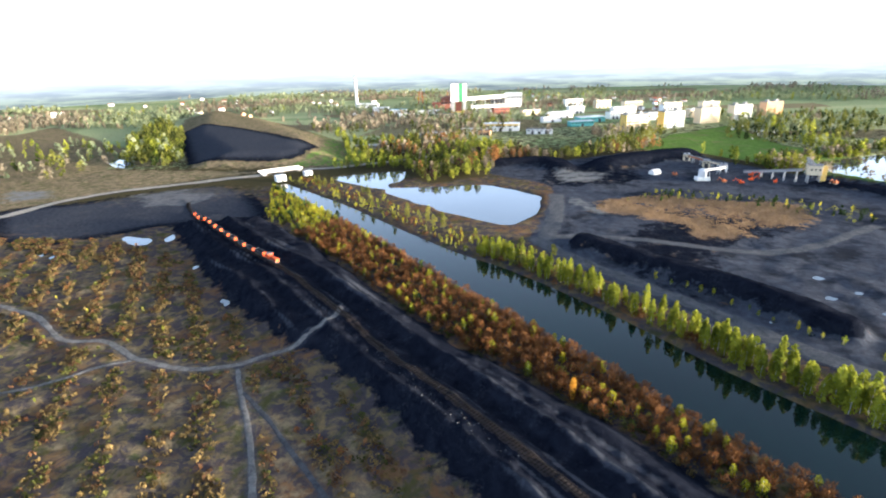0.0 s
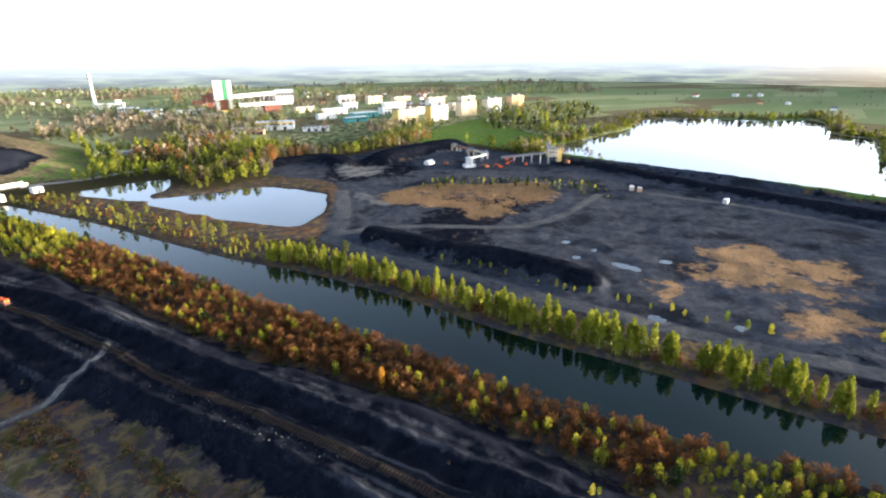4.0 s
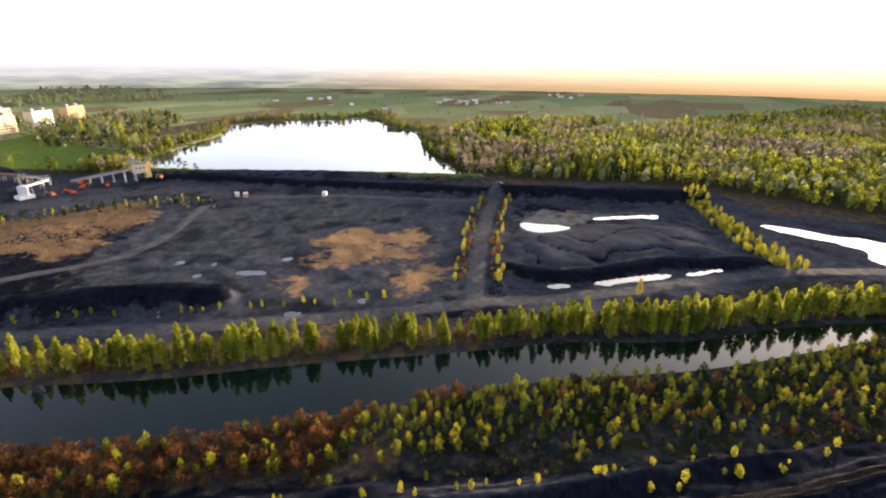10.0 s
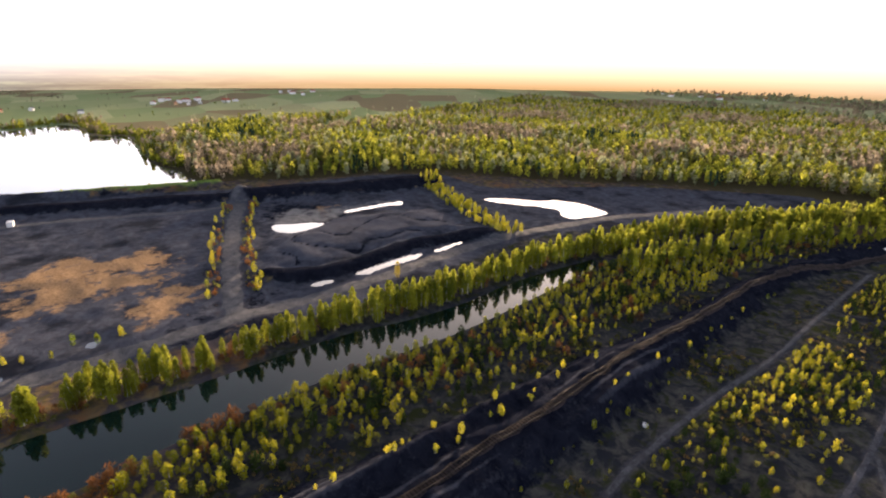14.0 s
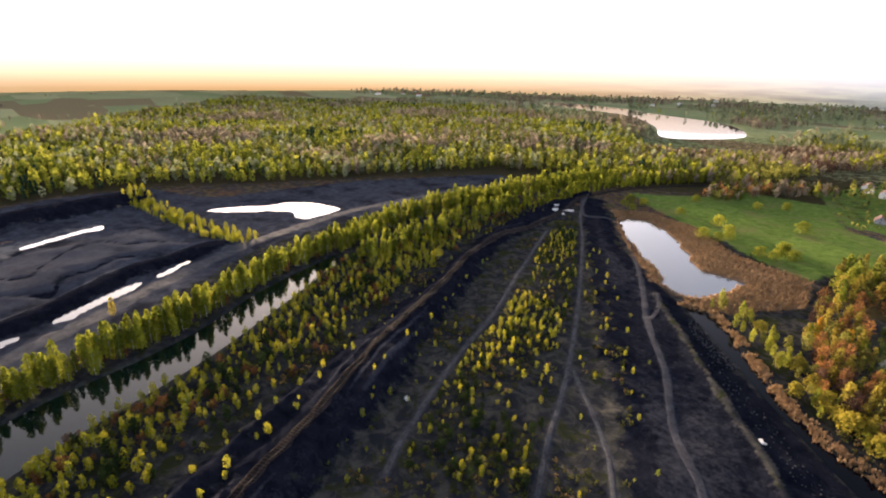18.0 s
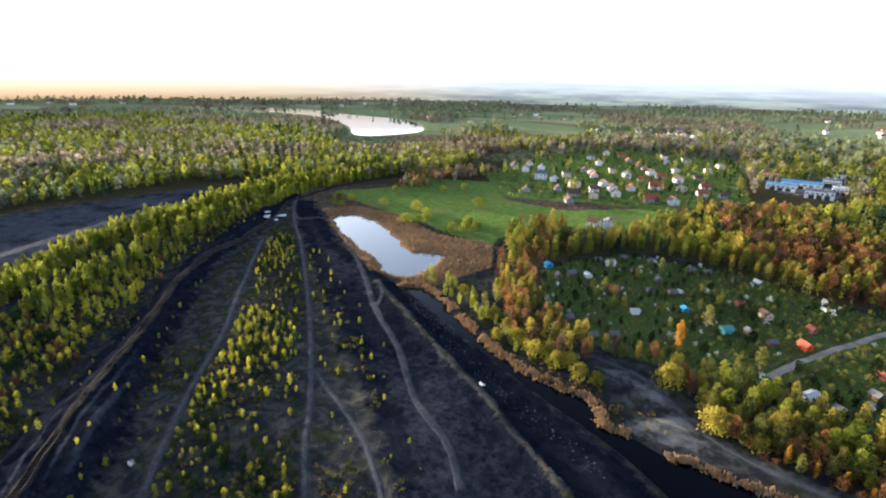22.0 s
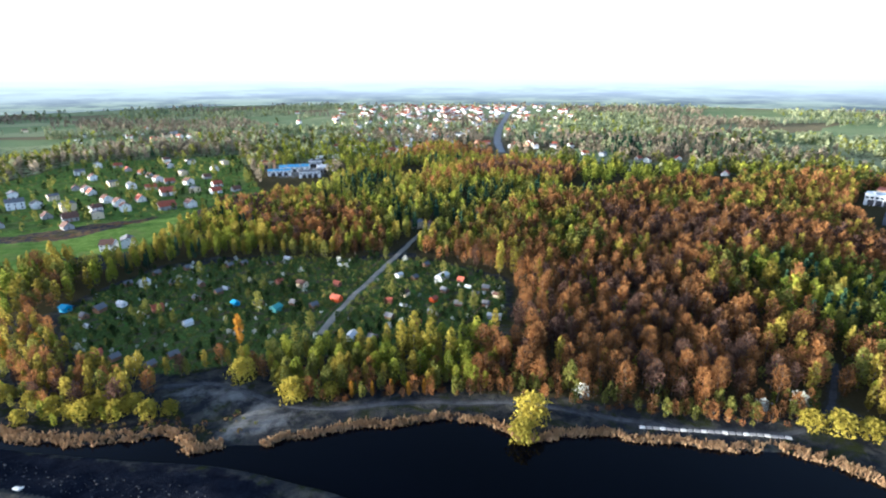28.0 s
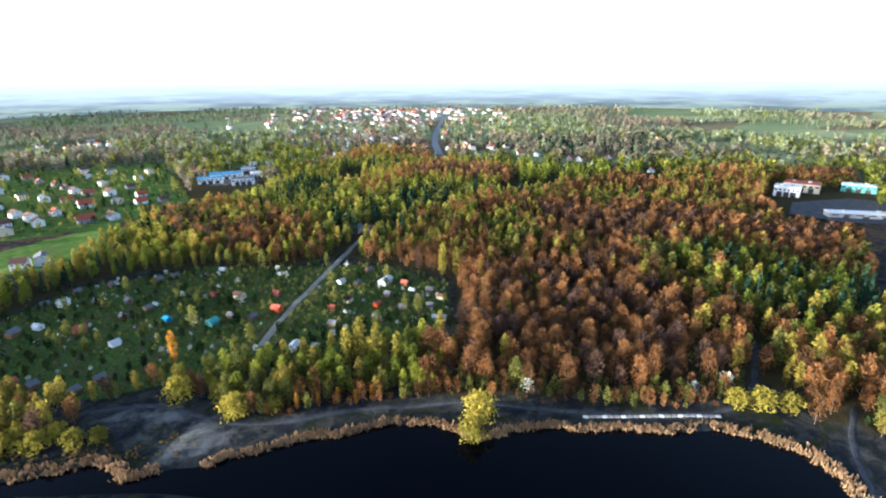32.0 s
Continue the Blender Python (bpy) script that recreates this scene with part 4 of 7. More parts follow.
def tree_shape(kind, seed, detail):
    """Trunk and crown of one tree of unit kind: (trunk verts, quads), (leaf verts, quads)."""
    key = (seed, detail)
    if key in kind.cache:
        return kind.cache[key]
    r = np.random.RandomState(seed * 31 + len(kind.name))
    h, s, b = kind.height, kind.spread, kind.base * kind.height
    lean = r.uniform(-0.03, 0.03, 2) * h
    sides = 5 if detail > 0.6 else 3
    top = np.array([lean[0], lean[1], h * 0.93])
    mid = np.array([lean[0] * 0.2, lean[1] * 0.2, h * 0.45])
    r0 = 0.012 * h + 0.04
    seg = [((0, 0, -0.5), mid, r0, r0 * 0.6), (mid, top, r0 * 0.6, r0 * 0.12)]
    lobes = []
    for i in range(kind.limbs if detail > 0.3 else 0):
        q = r.uniform(0.15, 0.75)
        t = r.uniform(0, 2 * math.pi)
        z = b + q * (h - b)
        reach = s * float(kind.shape(np.array([q]))[0]) * r.uniform(0.6, 0.95)
        end = np.array([math.cos(t) * reach, math.sin(t) * reach, z + reach * 0.5])
        seg.append(((lean[0] * z / h, lean[1] * z / h, z * 0.92), end, r0 * 0.35, r0 * 0.08))
        lobes.append(end)
    tv, tf = rods(seg, sides)
    n = max(6, int(kind.leaves * detail))
    q = r.beta(1.15, 1.1, n)
    t = r.uniform(0, 2 * math.pi, n)
    bulge = 1 + 0.22 * np.sin(3 * t + seed) * np.sin(7 * q + seed) + 0.16 * np.sin(5 * t - 9 * q)
    rad = s * kind.shape(q) * bulge * np.sqrt(r.uniform(0.12, 1.0, n))
    c = np.stack([rad * np.cos(t), rad * np.sin(t), b + q * (h - b)], 1)
    c[:, :2] += lean * (c[:, 2:] / h)
    if lobes:
        pick = r.uniform(size=n) < 0.3
        c[pick] = 0.45 * c[pick] + 0.55 * np.array(lobes)[r.randint(0, len(lobes), pick.sum())]
    size = kind.leaf_size * (detail ** -0.45) * r.uniform(0.6, 1.35, n)
    nrm = r.normal(size=(n, 3)) + 0.8 * np.stack([np.cos(t), np.sin(t), np.full(n, 0.3)], 1)
    nrm /= np.linalg.norm(nrm, axis=1)[:, None]
    u = np.cross(nrm, r.normal(size=(n, 3)))
    u /= np.linalg.norm(u, axis=1)[:, None]
    v = np.cross(nrm, u)
    if kind.twig:       # upright sprays of fine twigs
        u = np.stack([0.7 * np.cos(t), 0.7 * np.sin(t), np.full(n, 0.9)], 1) + r.normal(0, 0.45, (n, 3))
        u /= np.linalg.norm(u, axis=1)[:, None]
        v = np.cross(u, r.normal(size=(n, 3)))
        v /= np.linalg.norm(v, axis=1)[:, None]
        nrm = np.cross(u, v)
        u, v = u * 1.45 * size[:, None], v * size[:, None] * r.uniform(0.3, 0.55, (n, 1))
    else:
        u, v = u * size[:, None], v * size[:, None] * r.uniform(0.55, 1.0, (n, 1))
    fold = nrm * (size * r.uniform(-0.35, 0.35, n))[:, None]
    lv = np.stack([c - u, c - v * 0.9 + fold, c + u, c + v * 0.9 + fold], 1).reshape(-1, 3)
    lf = np.arange(4 * n).reshape(-1, 4)
    kind.cache[key] = (tv, tf, lv, lf)
    return kind.cache[key]


BIRCH = Kind("birch_tree", "young birch in fresh yellow-green leaf on coal soil", M_BIRCH, M_BARK_PALE, 5.2, 1.35, 0.02, egg, 190, 0.29, 4)
ASPEN = Kind("aspen_tree", "tall slim aspen in light green leaf on the canal bank", M_ROW, M_BARK_PALE, 14.0, 2.9, 0.04, plume, 480, 0.5, 6)
SHRUB = Kind("rust_shrub", "leafless rust-brown shrub beside the canal", M_RUST, M_BARK, 4.6, 2.1, 0.02, dome, 170, 0.34, 6, True)
BROWN = Kind("budding_tree", "broad deciduous tree in brown bud", M_BROWN, M_BARK, 13.5, 3.1, 0.16, dome, 480, 0.42, 8, True)
OLIVE = Kind("olive_tree", "deciduous tree in dull olive leaf", M_OLIVE, M_BARK, 12.5, 2.8, 0.12, egg, 400, 0.45, 7)
FRESH = Kind("fresh_leaf_tree", "deciduous tree in fresh yellow-green leaf", M_FRESH, M_BARK, 12.5, 2.5, 0.12, egg, 380, 0.45, 7)
PINE = Kind("conifer", "low dark green pine among lighter trees", M_PINE, M_BARK, 6.5, 2.0, 0.02, egg, 240, 0.40, 5)
WILLOW = Kind("willow_tree", "round golden-yellow willow by the dark water", M_GOLD, M_BARK, 8.2, 4.9, 0.04, dome, 640, 0.52, 9)
POPLAR = Kind("poplar_tree", "narrow orange-yellow poplar above the allotments", M_ORANGE, M_BARK, 13.0, 1.7, 0.06, egg, 320, 0.46, 6)
PALE_POPLAR = Kind("yellow_poplar", "tall slim yellow poplar near the shore path", M_GOLD, M_BARK, 14.5, 2.0, 0.10, egg, 330, 0.48, 6)
BLOSSOM = Kind("blossom_tree", "small fruit tree in pale blossom", M_BLOSSOM, M_BARK, 4.0, 1.8, 0.15, dome, 120, 0.32, 5)
DUSK = Kind("dark_budding_tree", "broad tree in dark purple-brown bud", M_DUSK, M_BARK, 13.0, 3.0, 0.16, dome, 420, 0.46, 8, True)
AMBER = Kind("amber_tree", "slim tree in amber-gold spring leaf", M_AMBER, M_BARK, 14.0, 2.3, 0.12, egg, 400, 0.44, 7)
SPRUCE = Kind("spruce_tree", "dark blue-green spruce among budding trees", M_SPRUCE, M_BARK, 14.0, 2.4, 0.03, spire, 360, 0.5, 5)
# two kinds whose leaf colour carries painted haze
HAZED_GREEN = Kind("budding_green_tree", "tree with leaves paled to grey-green for haze", M_HAZED_GREEN, M_BARK, 12.0, 2.8, 0.1, egg, 380, 0.5, 6)
HAZED_BROWN = Kind("budding_grey_tree", "tree with leaves paled to grey-brown for haze", M_HAZED_BROWN, M_BARK, 12.5, 2.9, 0.1, dome, 380, 0.5, 6)
BUSH = Kind("meadow_bush", "round yellow-green bush", M_FRESH, M_BARK, 5.6, 3.6, 0.0, dome, 320, 0.42, 7)
GARDEN = Kind("garden_bush", "low rounded dark olive bush", M_OLIVE, M_BARK, 2.8, 1.5, 0.0, dome, 90, 0.30, 4)


M_STRAW = foliage("dry_ochre_grass", (0.08, 0.06, 0.025), (0.25, 0.175, 0.065), 0.3)
M_MOSSY = foliage("dull_green_heather", (0.03, 0.035, 0.012), (0.12, 0.12, 0.03), 0.3)
M_RUST_LOW = foliage("rust_brown_scrub", (0.05, 0.032, 0.02), (0.18, 0.095, 0.042), 0.3)
TUFT = Kind("grass_tuft", "ochre grass tuft on the heath", M_STRAW, M_BARK, 0.9, 0.95, 0.0, dome, 30, 0.26, 0)
MOSS = Kind("heather_tuft", "dull green heather tuft on coal soil", M_MOSSY, M_BARK, 0.8, 1.1, 0.0, dome, 30, 0.28, 0)
RUST_TUFT = Kind("rusty_tuft", "rust-brown scrub tuft on the heath", M_RUST_LOW, M_BARK, 1.2, 1.1, 0.0, dome, 34, 0.28, 0)


def single_tree(kind, x, y, z, scale, turn, seed, group, label=""):
    """One tree as a thing of its own, trunk and crown under an empty; alike trees share their meshes."""
    key = ("single", seed)
    if key not in kind.cache:
        tv, tf, lv, lf = tree_shape(kind, seed, 1.0)
        kind.cache[key] = (np_mesh("trunk", tv, tf, kind.bark), np_mesh("crown", lv, lf, kind.leaf, tone=np.full(len(lv), 0.25 + 0.5 * ((seed * 37) % 10) / 10)))
    ob = thing(kind.name, Matrix.LocRotScale((x, y, z), Euler((0, 0, turn)), (scale * TRUE,) * 3), label or kind.label, "tree", group)
    for nm, me in zip(("trunk", "crown"), kind.cache[key]):
        p = new(nm, me)
        p.parent = ob
    return ob


def joined_trees(name, label, items, category="trees"):
    """Many trees that nobody would count as one object: items are (kind, x, y, scale, detail, tone)."""
    if not items:
        return None
    rr = np.random.RandomState(len(items))
    xs, ys = np.array([i[1] for i in items], float), np.array([i[2] for i in items], float)
    zs = relief(xs, ys)
    mats, vs, fs, tones, mi, base = [], [], [], [], [], 0
    for (kind, x, y, sc, detail, tone), z in zip(items, zs):
        tv, tf, lv, lf = tree_shape(kind, int(rr.randint(0, 6)), detail)
        a = rr.uniform(0, 6.28)
        sc = sc * TRUE
        c, s = math.cos(a) * sc, math.sin(a) * sc
        rot = np.array([[c, s, 0], [-s, c, 0], [0, 0, sc * rr.uniform(0.9, 1.12)]])
        for v, f, m in ((tv, tf, kind.bark), (lv, lf, kind.leaf)):
            if m is kind.bark and (detail < 0.16 or kind.limbs == 0):
                continue
            if m not in mats:
                mats.append(m)
            vs.append(v @ rot + (x, y, z))
            fs.append(f + base)
            mi.append(np.full(len(f), mats.index(m)))
            tones.append(np.full(len(v), tone))
            base += len(v)
    me = np_mesh(name, np.concatenate(vs), np.concatenate(fs), mats, np.concatenate(tones), np.concatenate(mi))
    return tagged(new(name, me), label, category, kind="stuff")


def scatter(poly, spacing, seed, margin=0.0, jitter=0.48):
    """Uneven planting within an outline."""
    poly = np.asarray(poly, float)
    r = np.random.RandomState(seed)
    lo, hi = poly.min(0), poly.max(0)
    gx, gy = np.meshgrid(np.arange(lo[0], hi[0], spacing), np.arange(lo[1], hi[1], spacing))
    x = gx.ravel() + r.uniform(-jitter, jitter, gx.size) * spacing
    y = gy.ravel() + r.uniform(-jitter, jitter, gx.size) * spacing
    k = inside(poly, x, y) > margin
    return x[k], y[k]


SIGHT_CLEARINGS = [(-78, -486, 26, 0.84), (-430, -182, 20, 0.84), (-400, -150, 26, 0.84), (-455, -160, 14, 0.86), (-409, -298, 9, 0.88), (-446, -381, 10, 0.9), (-404, -381, 10, 0.9), (-411, -400, 9, 0.9), (-394, -434, 10, 0.88), (-387, -454, 9, 0.9),
              (-411, -510, 9, 0.9), (-386, -511, 9, 0.9), (-368, -521, 9, 0.9), (-311, -506, 9, 0.88), (-382, -634, 12, 0.85), (-179, -448, 9, 0.9)]


def clear_of(x, y, gap=2.0):
    """Which places keep off water, tracks and the railway."""
    ok = np.ones(x.shape, bool)
    for p in WATERS:
        ok &= inside(p, x, y, 8) < -0.6
    for line, w, m, lab in TRACKS:
        ok &= off_line(line, x, y, 14) > w / 2 + 0.5
    ok &= off_line(RAIL, x, y, 8) > 4
    for px, py, r0, q in SIGHT_CLEARINGS:       # trees cleared towards the camera so that buildings and roads show
        ok &= off_line(np.array([(px, py), (px * q, py * q)], float), x, y, r0 + 5) > r0
    return ok


def plant(name, label, group, places, mix, seed, singles=0, near=(0, -115), low=0.7, high=1.25, detail=None, patchy=False):
    """Plants a wood: the trees closest to a spot become things of their own, the rest are joined."""
    x, y = places
    ok = clear_of(x, y)
    x, y = x[ok], y[ok]
    r = np.random.RandomState(seed)
    kinds, odds = [k for k, _ in mix], np.array([w for _, w in mix], float)
    patch = hum(x, y, 0.035, seed)
    which = r.choice(len(kinds), len(x), p=odds / odds.sum())
    shift = (patch > 0.35) & (r.uniform(size=len(x)) < 0.6)
    which = np.where(shift, 0, which)
    if patchy:          # kinds keep together in groves
        rank = np.argsort(np.argsort(hum(x, y, 0.028, seed + 3) + 0.5 * hum(x, y, 0.07, seed + 4) + r.uniform(-0.75, 0.75, len(x)))) / max(1, len(x))
        which = np.minimum(np.searchsorted(np.cumsum(odds / odds.sum()), rank), len(kinds) - 1)
    order = np.argsort(np.hypot(x - near[0], y - near[1]))
    z = relief(x, y)
    rest = []
    for n, i in enumerate(order):
        sc = r.uniform(low, high) * (1 + 0.12 * patch[i])
        k = kinds[which[i]]
        if n < singles:
            single_tree(k, x[i], y[i], z[i], sc, r.uniform(0, 6.28), int(r.randint(0, 6)), group)
        else:
            d = math.hypot(x[i], y[i])
            q = detail or (0.55 if d < 190 else 0.33 if d < 300 else 0.14 if d < 480 else 0.06)
            rest.append((k, x[i], y[i], sc, q, r.uniform(0, 1)))
    joined_trees(name, label, rest)


def strip(a, b, seed, spacing):
    """Places between two roughly parallel lines."""
    return scatter(np.concatenate([a, b[::-1]]), spacing, seed, 1.2)


def split(pl, test):
    k = test(*pl)
    return (pl[0][k], pl[1][k]), (pl[0][~k], pl[1][~k])


# birch and shrub strip between the coal bank and the canal
bank = strip(CANAL_NEAR, EDGE_R, 11, 2.3)
brown_side, green_side = split(bank, lambda x, y: (y + 0.55 * x + 14 * hum(x, y, 0.06, 3) > 95) & (y - 1.3 * x < 360))
rs = np.random.RandomState(5)
thin_out = rs.uniform(size=len(green_side[0])) < 0.1 + 0.9 * ease(1, 13, off_line(EDGE_R, *green_side))
green_side = (green_side[0][thin_out], green_side[1][thin_out])
plant("rust_shrub_thicket", "dense thicket of leafless rust-brown shrubs beside the canal", "", brown_side, [(SHRUB, 9), (BIRCH, 0.7), (GARDEN, 1.2)], 21, 0, low=0.6, high=1.1)
plant("birch_thicket", "dense strip of young yellow-green birches beside the canal", "young birches on the canal strip", green_side, [(BIRCH, 5), (GARDEN, 2.4), (SHRUB, 1.0), (PINE, 1.2)], 22, 130, (80, 35), 0.35, 1.0)
near_brown = scatter(np.concatenate([CANAL_NEAR, EDGE_R[::-1]]), 8, 12)
near_brown, _ = split(near_brown, lambda x, y: y + 0.55 * x > 95)
plant("scattered_birches", "single yellow-green birches among rust-brown shrubs", "birches among the shrubs", near_brown, [(BIRCH, 4), (PINE, 0.3)], 23, 30, (30, 120), 0.6, 1.1)

# aspen row along the far bank of the canal
far_bank = CANAL_FAR[(CANAL_FAR[:, 1] < 215)]
tan = np.gradient(far_bank, axis=0)
tan /= np.linalg.norm(tan, axis=1)[:, None]
out = np.stack([-tan[:, 1], tan[:, 0]], 1)
row = np.concatenate([far_bank + out * o + rs.normal(0, 0.9, far_bank.shape) for o in (3.6, 4.4, 5.6, 6.8, 7.4, 8.0, 9.2, 10.4)])
row = row + np.repeat(rs.uniform(-2, 2, (len(row), 1)), 2, 1) * np.tile(tan, (8, 1)) + rs.normal(0, 0.8, row.shape)
ext = curve([(209, -78), (232, -120), (246, -165), (255, -220), (258, -290), (250, -350)], 3.4)
ext = np.concatenate([ext + (o, 0) + rs.normal(0, 1, ext.shape) for o in (0, 3, 6, 9, 12)])
plant("aspen_row", "dense row of light green aspens along the canal", "aspens along the canal", (row[:, 0], row[:, 1]), [(ASPEN, 5), (SHRUB, 2.2), (GARDEN, 1.4)], 24, 150, (130, 50), 0.5, 0.88)
plant("aspen_belt", "belt of light green aspens beside the curving railway", "", (ext[:, 0], ext[:, 1]), [(ASPEN, 6), (OLIVE, 1)], 25, 0, low=0.6, high=1.0)
ext2 = curve([(203, -85), (222, -135), (236, -185), (246, -240), (250, -300), (236, -380)], 3.2)
ext2 = np.concatenate([ext2 + (o, 0) + rs.normal(0, 1.2, ext2.shape) for o in (-12, -8, -4, -1)])
plant("young_aspen_belt", "low belt of light green saplings beside the railway", "", (ext2[:, 0], ext2[:, 1]), [(ASPEN, 3), (BIRCH, 3)], 26, 0, low=0.55, high=0.9)
north_bank = CANAL_FAR[CANAL_FAR[:, 1] >= 190]
nb = np.concatenate([north_bank + (o * 0.75, o * 0.65) + rs.normal(0, 1.6, north_bank.shape) for o in (4, 8, 12, 16, 21)])
plant("pond_bank_scrub", "mixed green and brown scrub between canal and pond", "", (nb[:, 0], nb[:, 1]), [(BIRCH, 2), (OLIVE, 1.2), (SHRUB, 2), (GARDEN, 2)], 27, 0, low=0.45, high=0.8)

# rows beside the causeways and on the basin floor
for line, off, nm in ((curve([(295, 106), (251, 95), (204, 80), (172, 69)], 9), 8.5, "causeway_birches"), (CAUSEWAY_2, 5, "cross_causeway_birches")):
    t = np.gradient(line, axis=0)
    t /= np.linalg.norm(t, axis=1)[:, None]
    s = np.stack([-t[:, 1], t[:, 0]], 1)
    p = np.concatenate([line + s * off + rs.normal(0, 1, line.shape), line - s * off + rs.normal(0, 1, line.shape)])
    if nm.startswith("cross"):
        p = np.concatenate([p, line + s * 2 + rs.normal(0, 1.5, line.shape), line - s * 2 + rs.normal(0, 1.5, line.shape), line + rs.normal(0, 3, line.shape)])
    for x, y in p:
        single_tree(BIRCH, x, y, level(x, y), rs.uniform(0.6, 1.3), rs.uniform(0, 6.28), int(rs.randint(0, 6)), "birches beside the causeways")
side = curve([(295, 106), (251, 95), (204, 80), (172, 69)], 1.6)
side = np.concatenate([side + (1.9, -6.2) + rs.normal(0, 1.2, side.shape), side + (-1.5, 5.4) + rs.normal(0, 0.8, side.shape)])
plant("causeway_scrub", "low brown and green scrub on the causeway banks", "", (side[:, 0], side[:, 1]), [(SHRUB, 2), (GARDEN, 3), (MOSS, 3)], 167, 0, low=0.35, high=0.8)
hedge = scatter(np.array([(95, 306), (130, 330), (188, 300), (215, 262), (200, 240), (188, 262), (150, 300), (110, 305)], float), 5, 31)
plant("basin_scrub", "green and brown scrub beside the reed bed", "", hedge, [(BIRCH, 0.7), (PINE, 1.2), (GARDEN, 4)], 28, 0, low=0.5, high=1.0)
verge = curve([(70, 181), (88, 155), (105, 130), (122, 107), (140, 86)], 5)
verge = verge + rs.normal(0, 1.2, verge.shape)
plant("verge_birches", "low birches on the haul road verge", "", (verge[:, 0] + 5, verge[:, 1] + 4), [(BIRCH, 1)], 29, 0, low=0.45, high=0.9)

# young birches of the middle strip
x, y = scatter(STRIP_MID, 2.1, 41)
w = np.abs(hum(x, y, 0.05, 12)) + rs.uniform(0, 0.6, len(x))
plant("birch_strip", "young yellow-green birches between the tracks", "young birches between the tracks", (x[w > 0.6], y[w > 0.6]), [(BIRCH, 3.4), (PINE, 3), (GARDEN, 3)], 42, 110, (75, -70), 0.3, 0.72)
x, y = scatter(np.array([(60, -62), (100, -105), (165, -180), (190, -205), (160, -190), (95, -135), (70, -112), (35, -70)], float), 7.5, 43)
plant("lone_saplings", "scattered birch saplings on coal soil", "", (x, y), [(BIRCH, 4), (GARDEN, 1)], 44, 0, low=0.3, high=0.6)
x, y = scatter(np.array([(84, -8), (100, -30), (150, -95), (185, -140), (200, -160), (150, -100), (118, -74), (86, -36), (74, -24)], float), 6, 45, -6)
plant("bank_saplings", "sparse birch saplings beside the coal bank", "", (x, y), [(BIRCH, 4), (GARDEN, 2)], 46, 0, low=0.25, high=0.6)
x, y = scatter(np.concatenate([EDGE_R, (EDGE_R + (-9, -7))[::-1]]), 5.5, 141)
x, y = x[y < 60], y[y < 60]
plant("track_side_birches", "small birches thinning out towards the railway", "", (x, y), [(BIRCH, 4), (GARDEN, 2)], 142, 0, low=0.25, high=0.7)
# sparse growth on the heath
x, y = scatter(np.array([(-280, 250), (-150, 190), (-60, 120), (5, 62), (-40, 60), (-140, 70), (-260, 120)], float), 6.5, 47)
w = hum(x, y, 0.08, 15) + rs.uniform(-0.5, 0.5, len(x))
plant("heath_bushes", "low ochre and green bushes scattered over the heath", "", (x[w > 0.1], y[w > 0.1]), [(GARDEN, 4), (SHRUB, 1.5), (BIRCH, 1.2)], 48, 0, low=0.25, high=0.55)

# tufts of grass, heather and low scrub that break up the heath
def tufts(name, label, poly, spacing, seed, mix, rows=0.0):
    x, y = scatter(poly, spacing, seed)
    w = hum(x, y, 0.11, seed) + 0.7 * hum(x, y, 0.33, seed + 1) + rs.uniform(-0.4, 0.4, len(x))
    if rows:
        w = w + 0.9 * np.sin((0.88 * x + 0.47 * y) * rows)
    plant(name, label, "", (x[w > 0.15], y[w > 0.15]), mix, seed, 0, low=0.5, high=1.4, detail=0.5)


tufts("heath_tufts", "ochre grass and rust-brown scrub in rows over black heath", np.array([(-300, 250), (-190, 245), (-135, 222), (-90, 165), (-46, 128), (-14, 94), (8, 66), (-50, 50), (-150, 70), (-280, 120)], float), 1.35, 101, [(TUFT, 5), (RUST_TUFT, 2.2), (MOSS, 3)], 0.57)
tufts("strip_tufts", "dull heather and grass between the tracks", np.array([(74, -22), (100, -44), (150, -105), (200, -190), (225, -240), (185, -205), (95, -128), (40, -70), (50, -45)], float), 2.1, 103, [(MOSS, 5), (TUFT, 2.2)])
tufts("shore_tufts", "grass tufts and low scrub on the grey shore flats", np.array([(26, -141), (2, -138), (-8, -124), (-14, -112), (4, -113), (14, -121), (30, -127), (40, -135)], float), 1.5, 107, [(TUFT, 4), (MOSS, 4), (RUST_TUFT, 1)])
tufts("verge_tufts", "grass tufts beside the birch strip", np.concatenate([EDGE_R + (0, 0), (EDGE_R + (7, 4))[::-1]]), 1.8, 105, [(MOSS, 4), (TUFT, 3)])

# woods
plant("north_wood", "mixed spring wood behind the pond", "", scatter(WOOD_NORTH, 6, 51), [(BROWN, 0.9), (HAZED_BROWN, 1), (DUSK, 0.5), (OLIVE, 4), (FRESH, 2.4)], 52, 0, low=0.6, high=1.1, patchy=True)
plant("heap_wood", "dark green plantation beside the spoil heap", "", scatter(WOOD_HEAP, 7, 53), [(OLIVE, 3), (PINE, 2), (FRESH, 1)], 54, 0, low=0.8, high=1.1)
plant("east_wood", "wide green and brown wood beyond the basins", "", scatter(WOOD_EAST, 6.6, 55), [(HAZED_BROWN, 2.0), (OLIVE, 3), (HAZED_GREEN, 2), (FRESH, 4), (SPRUCE, 0.2)], 56, 0, low=0.75, high=1.2, patchy=True)
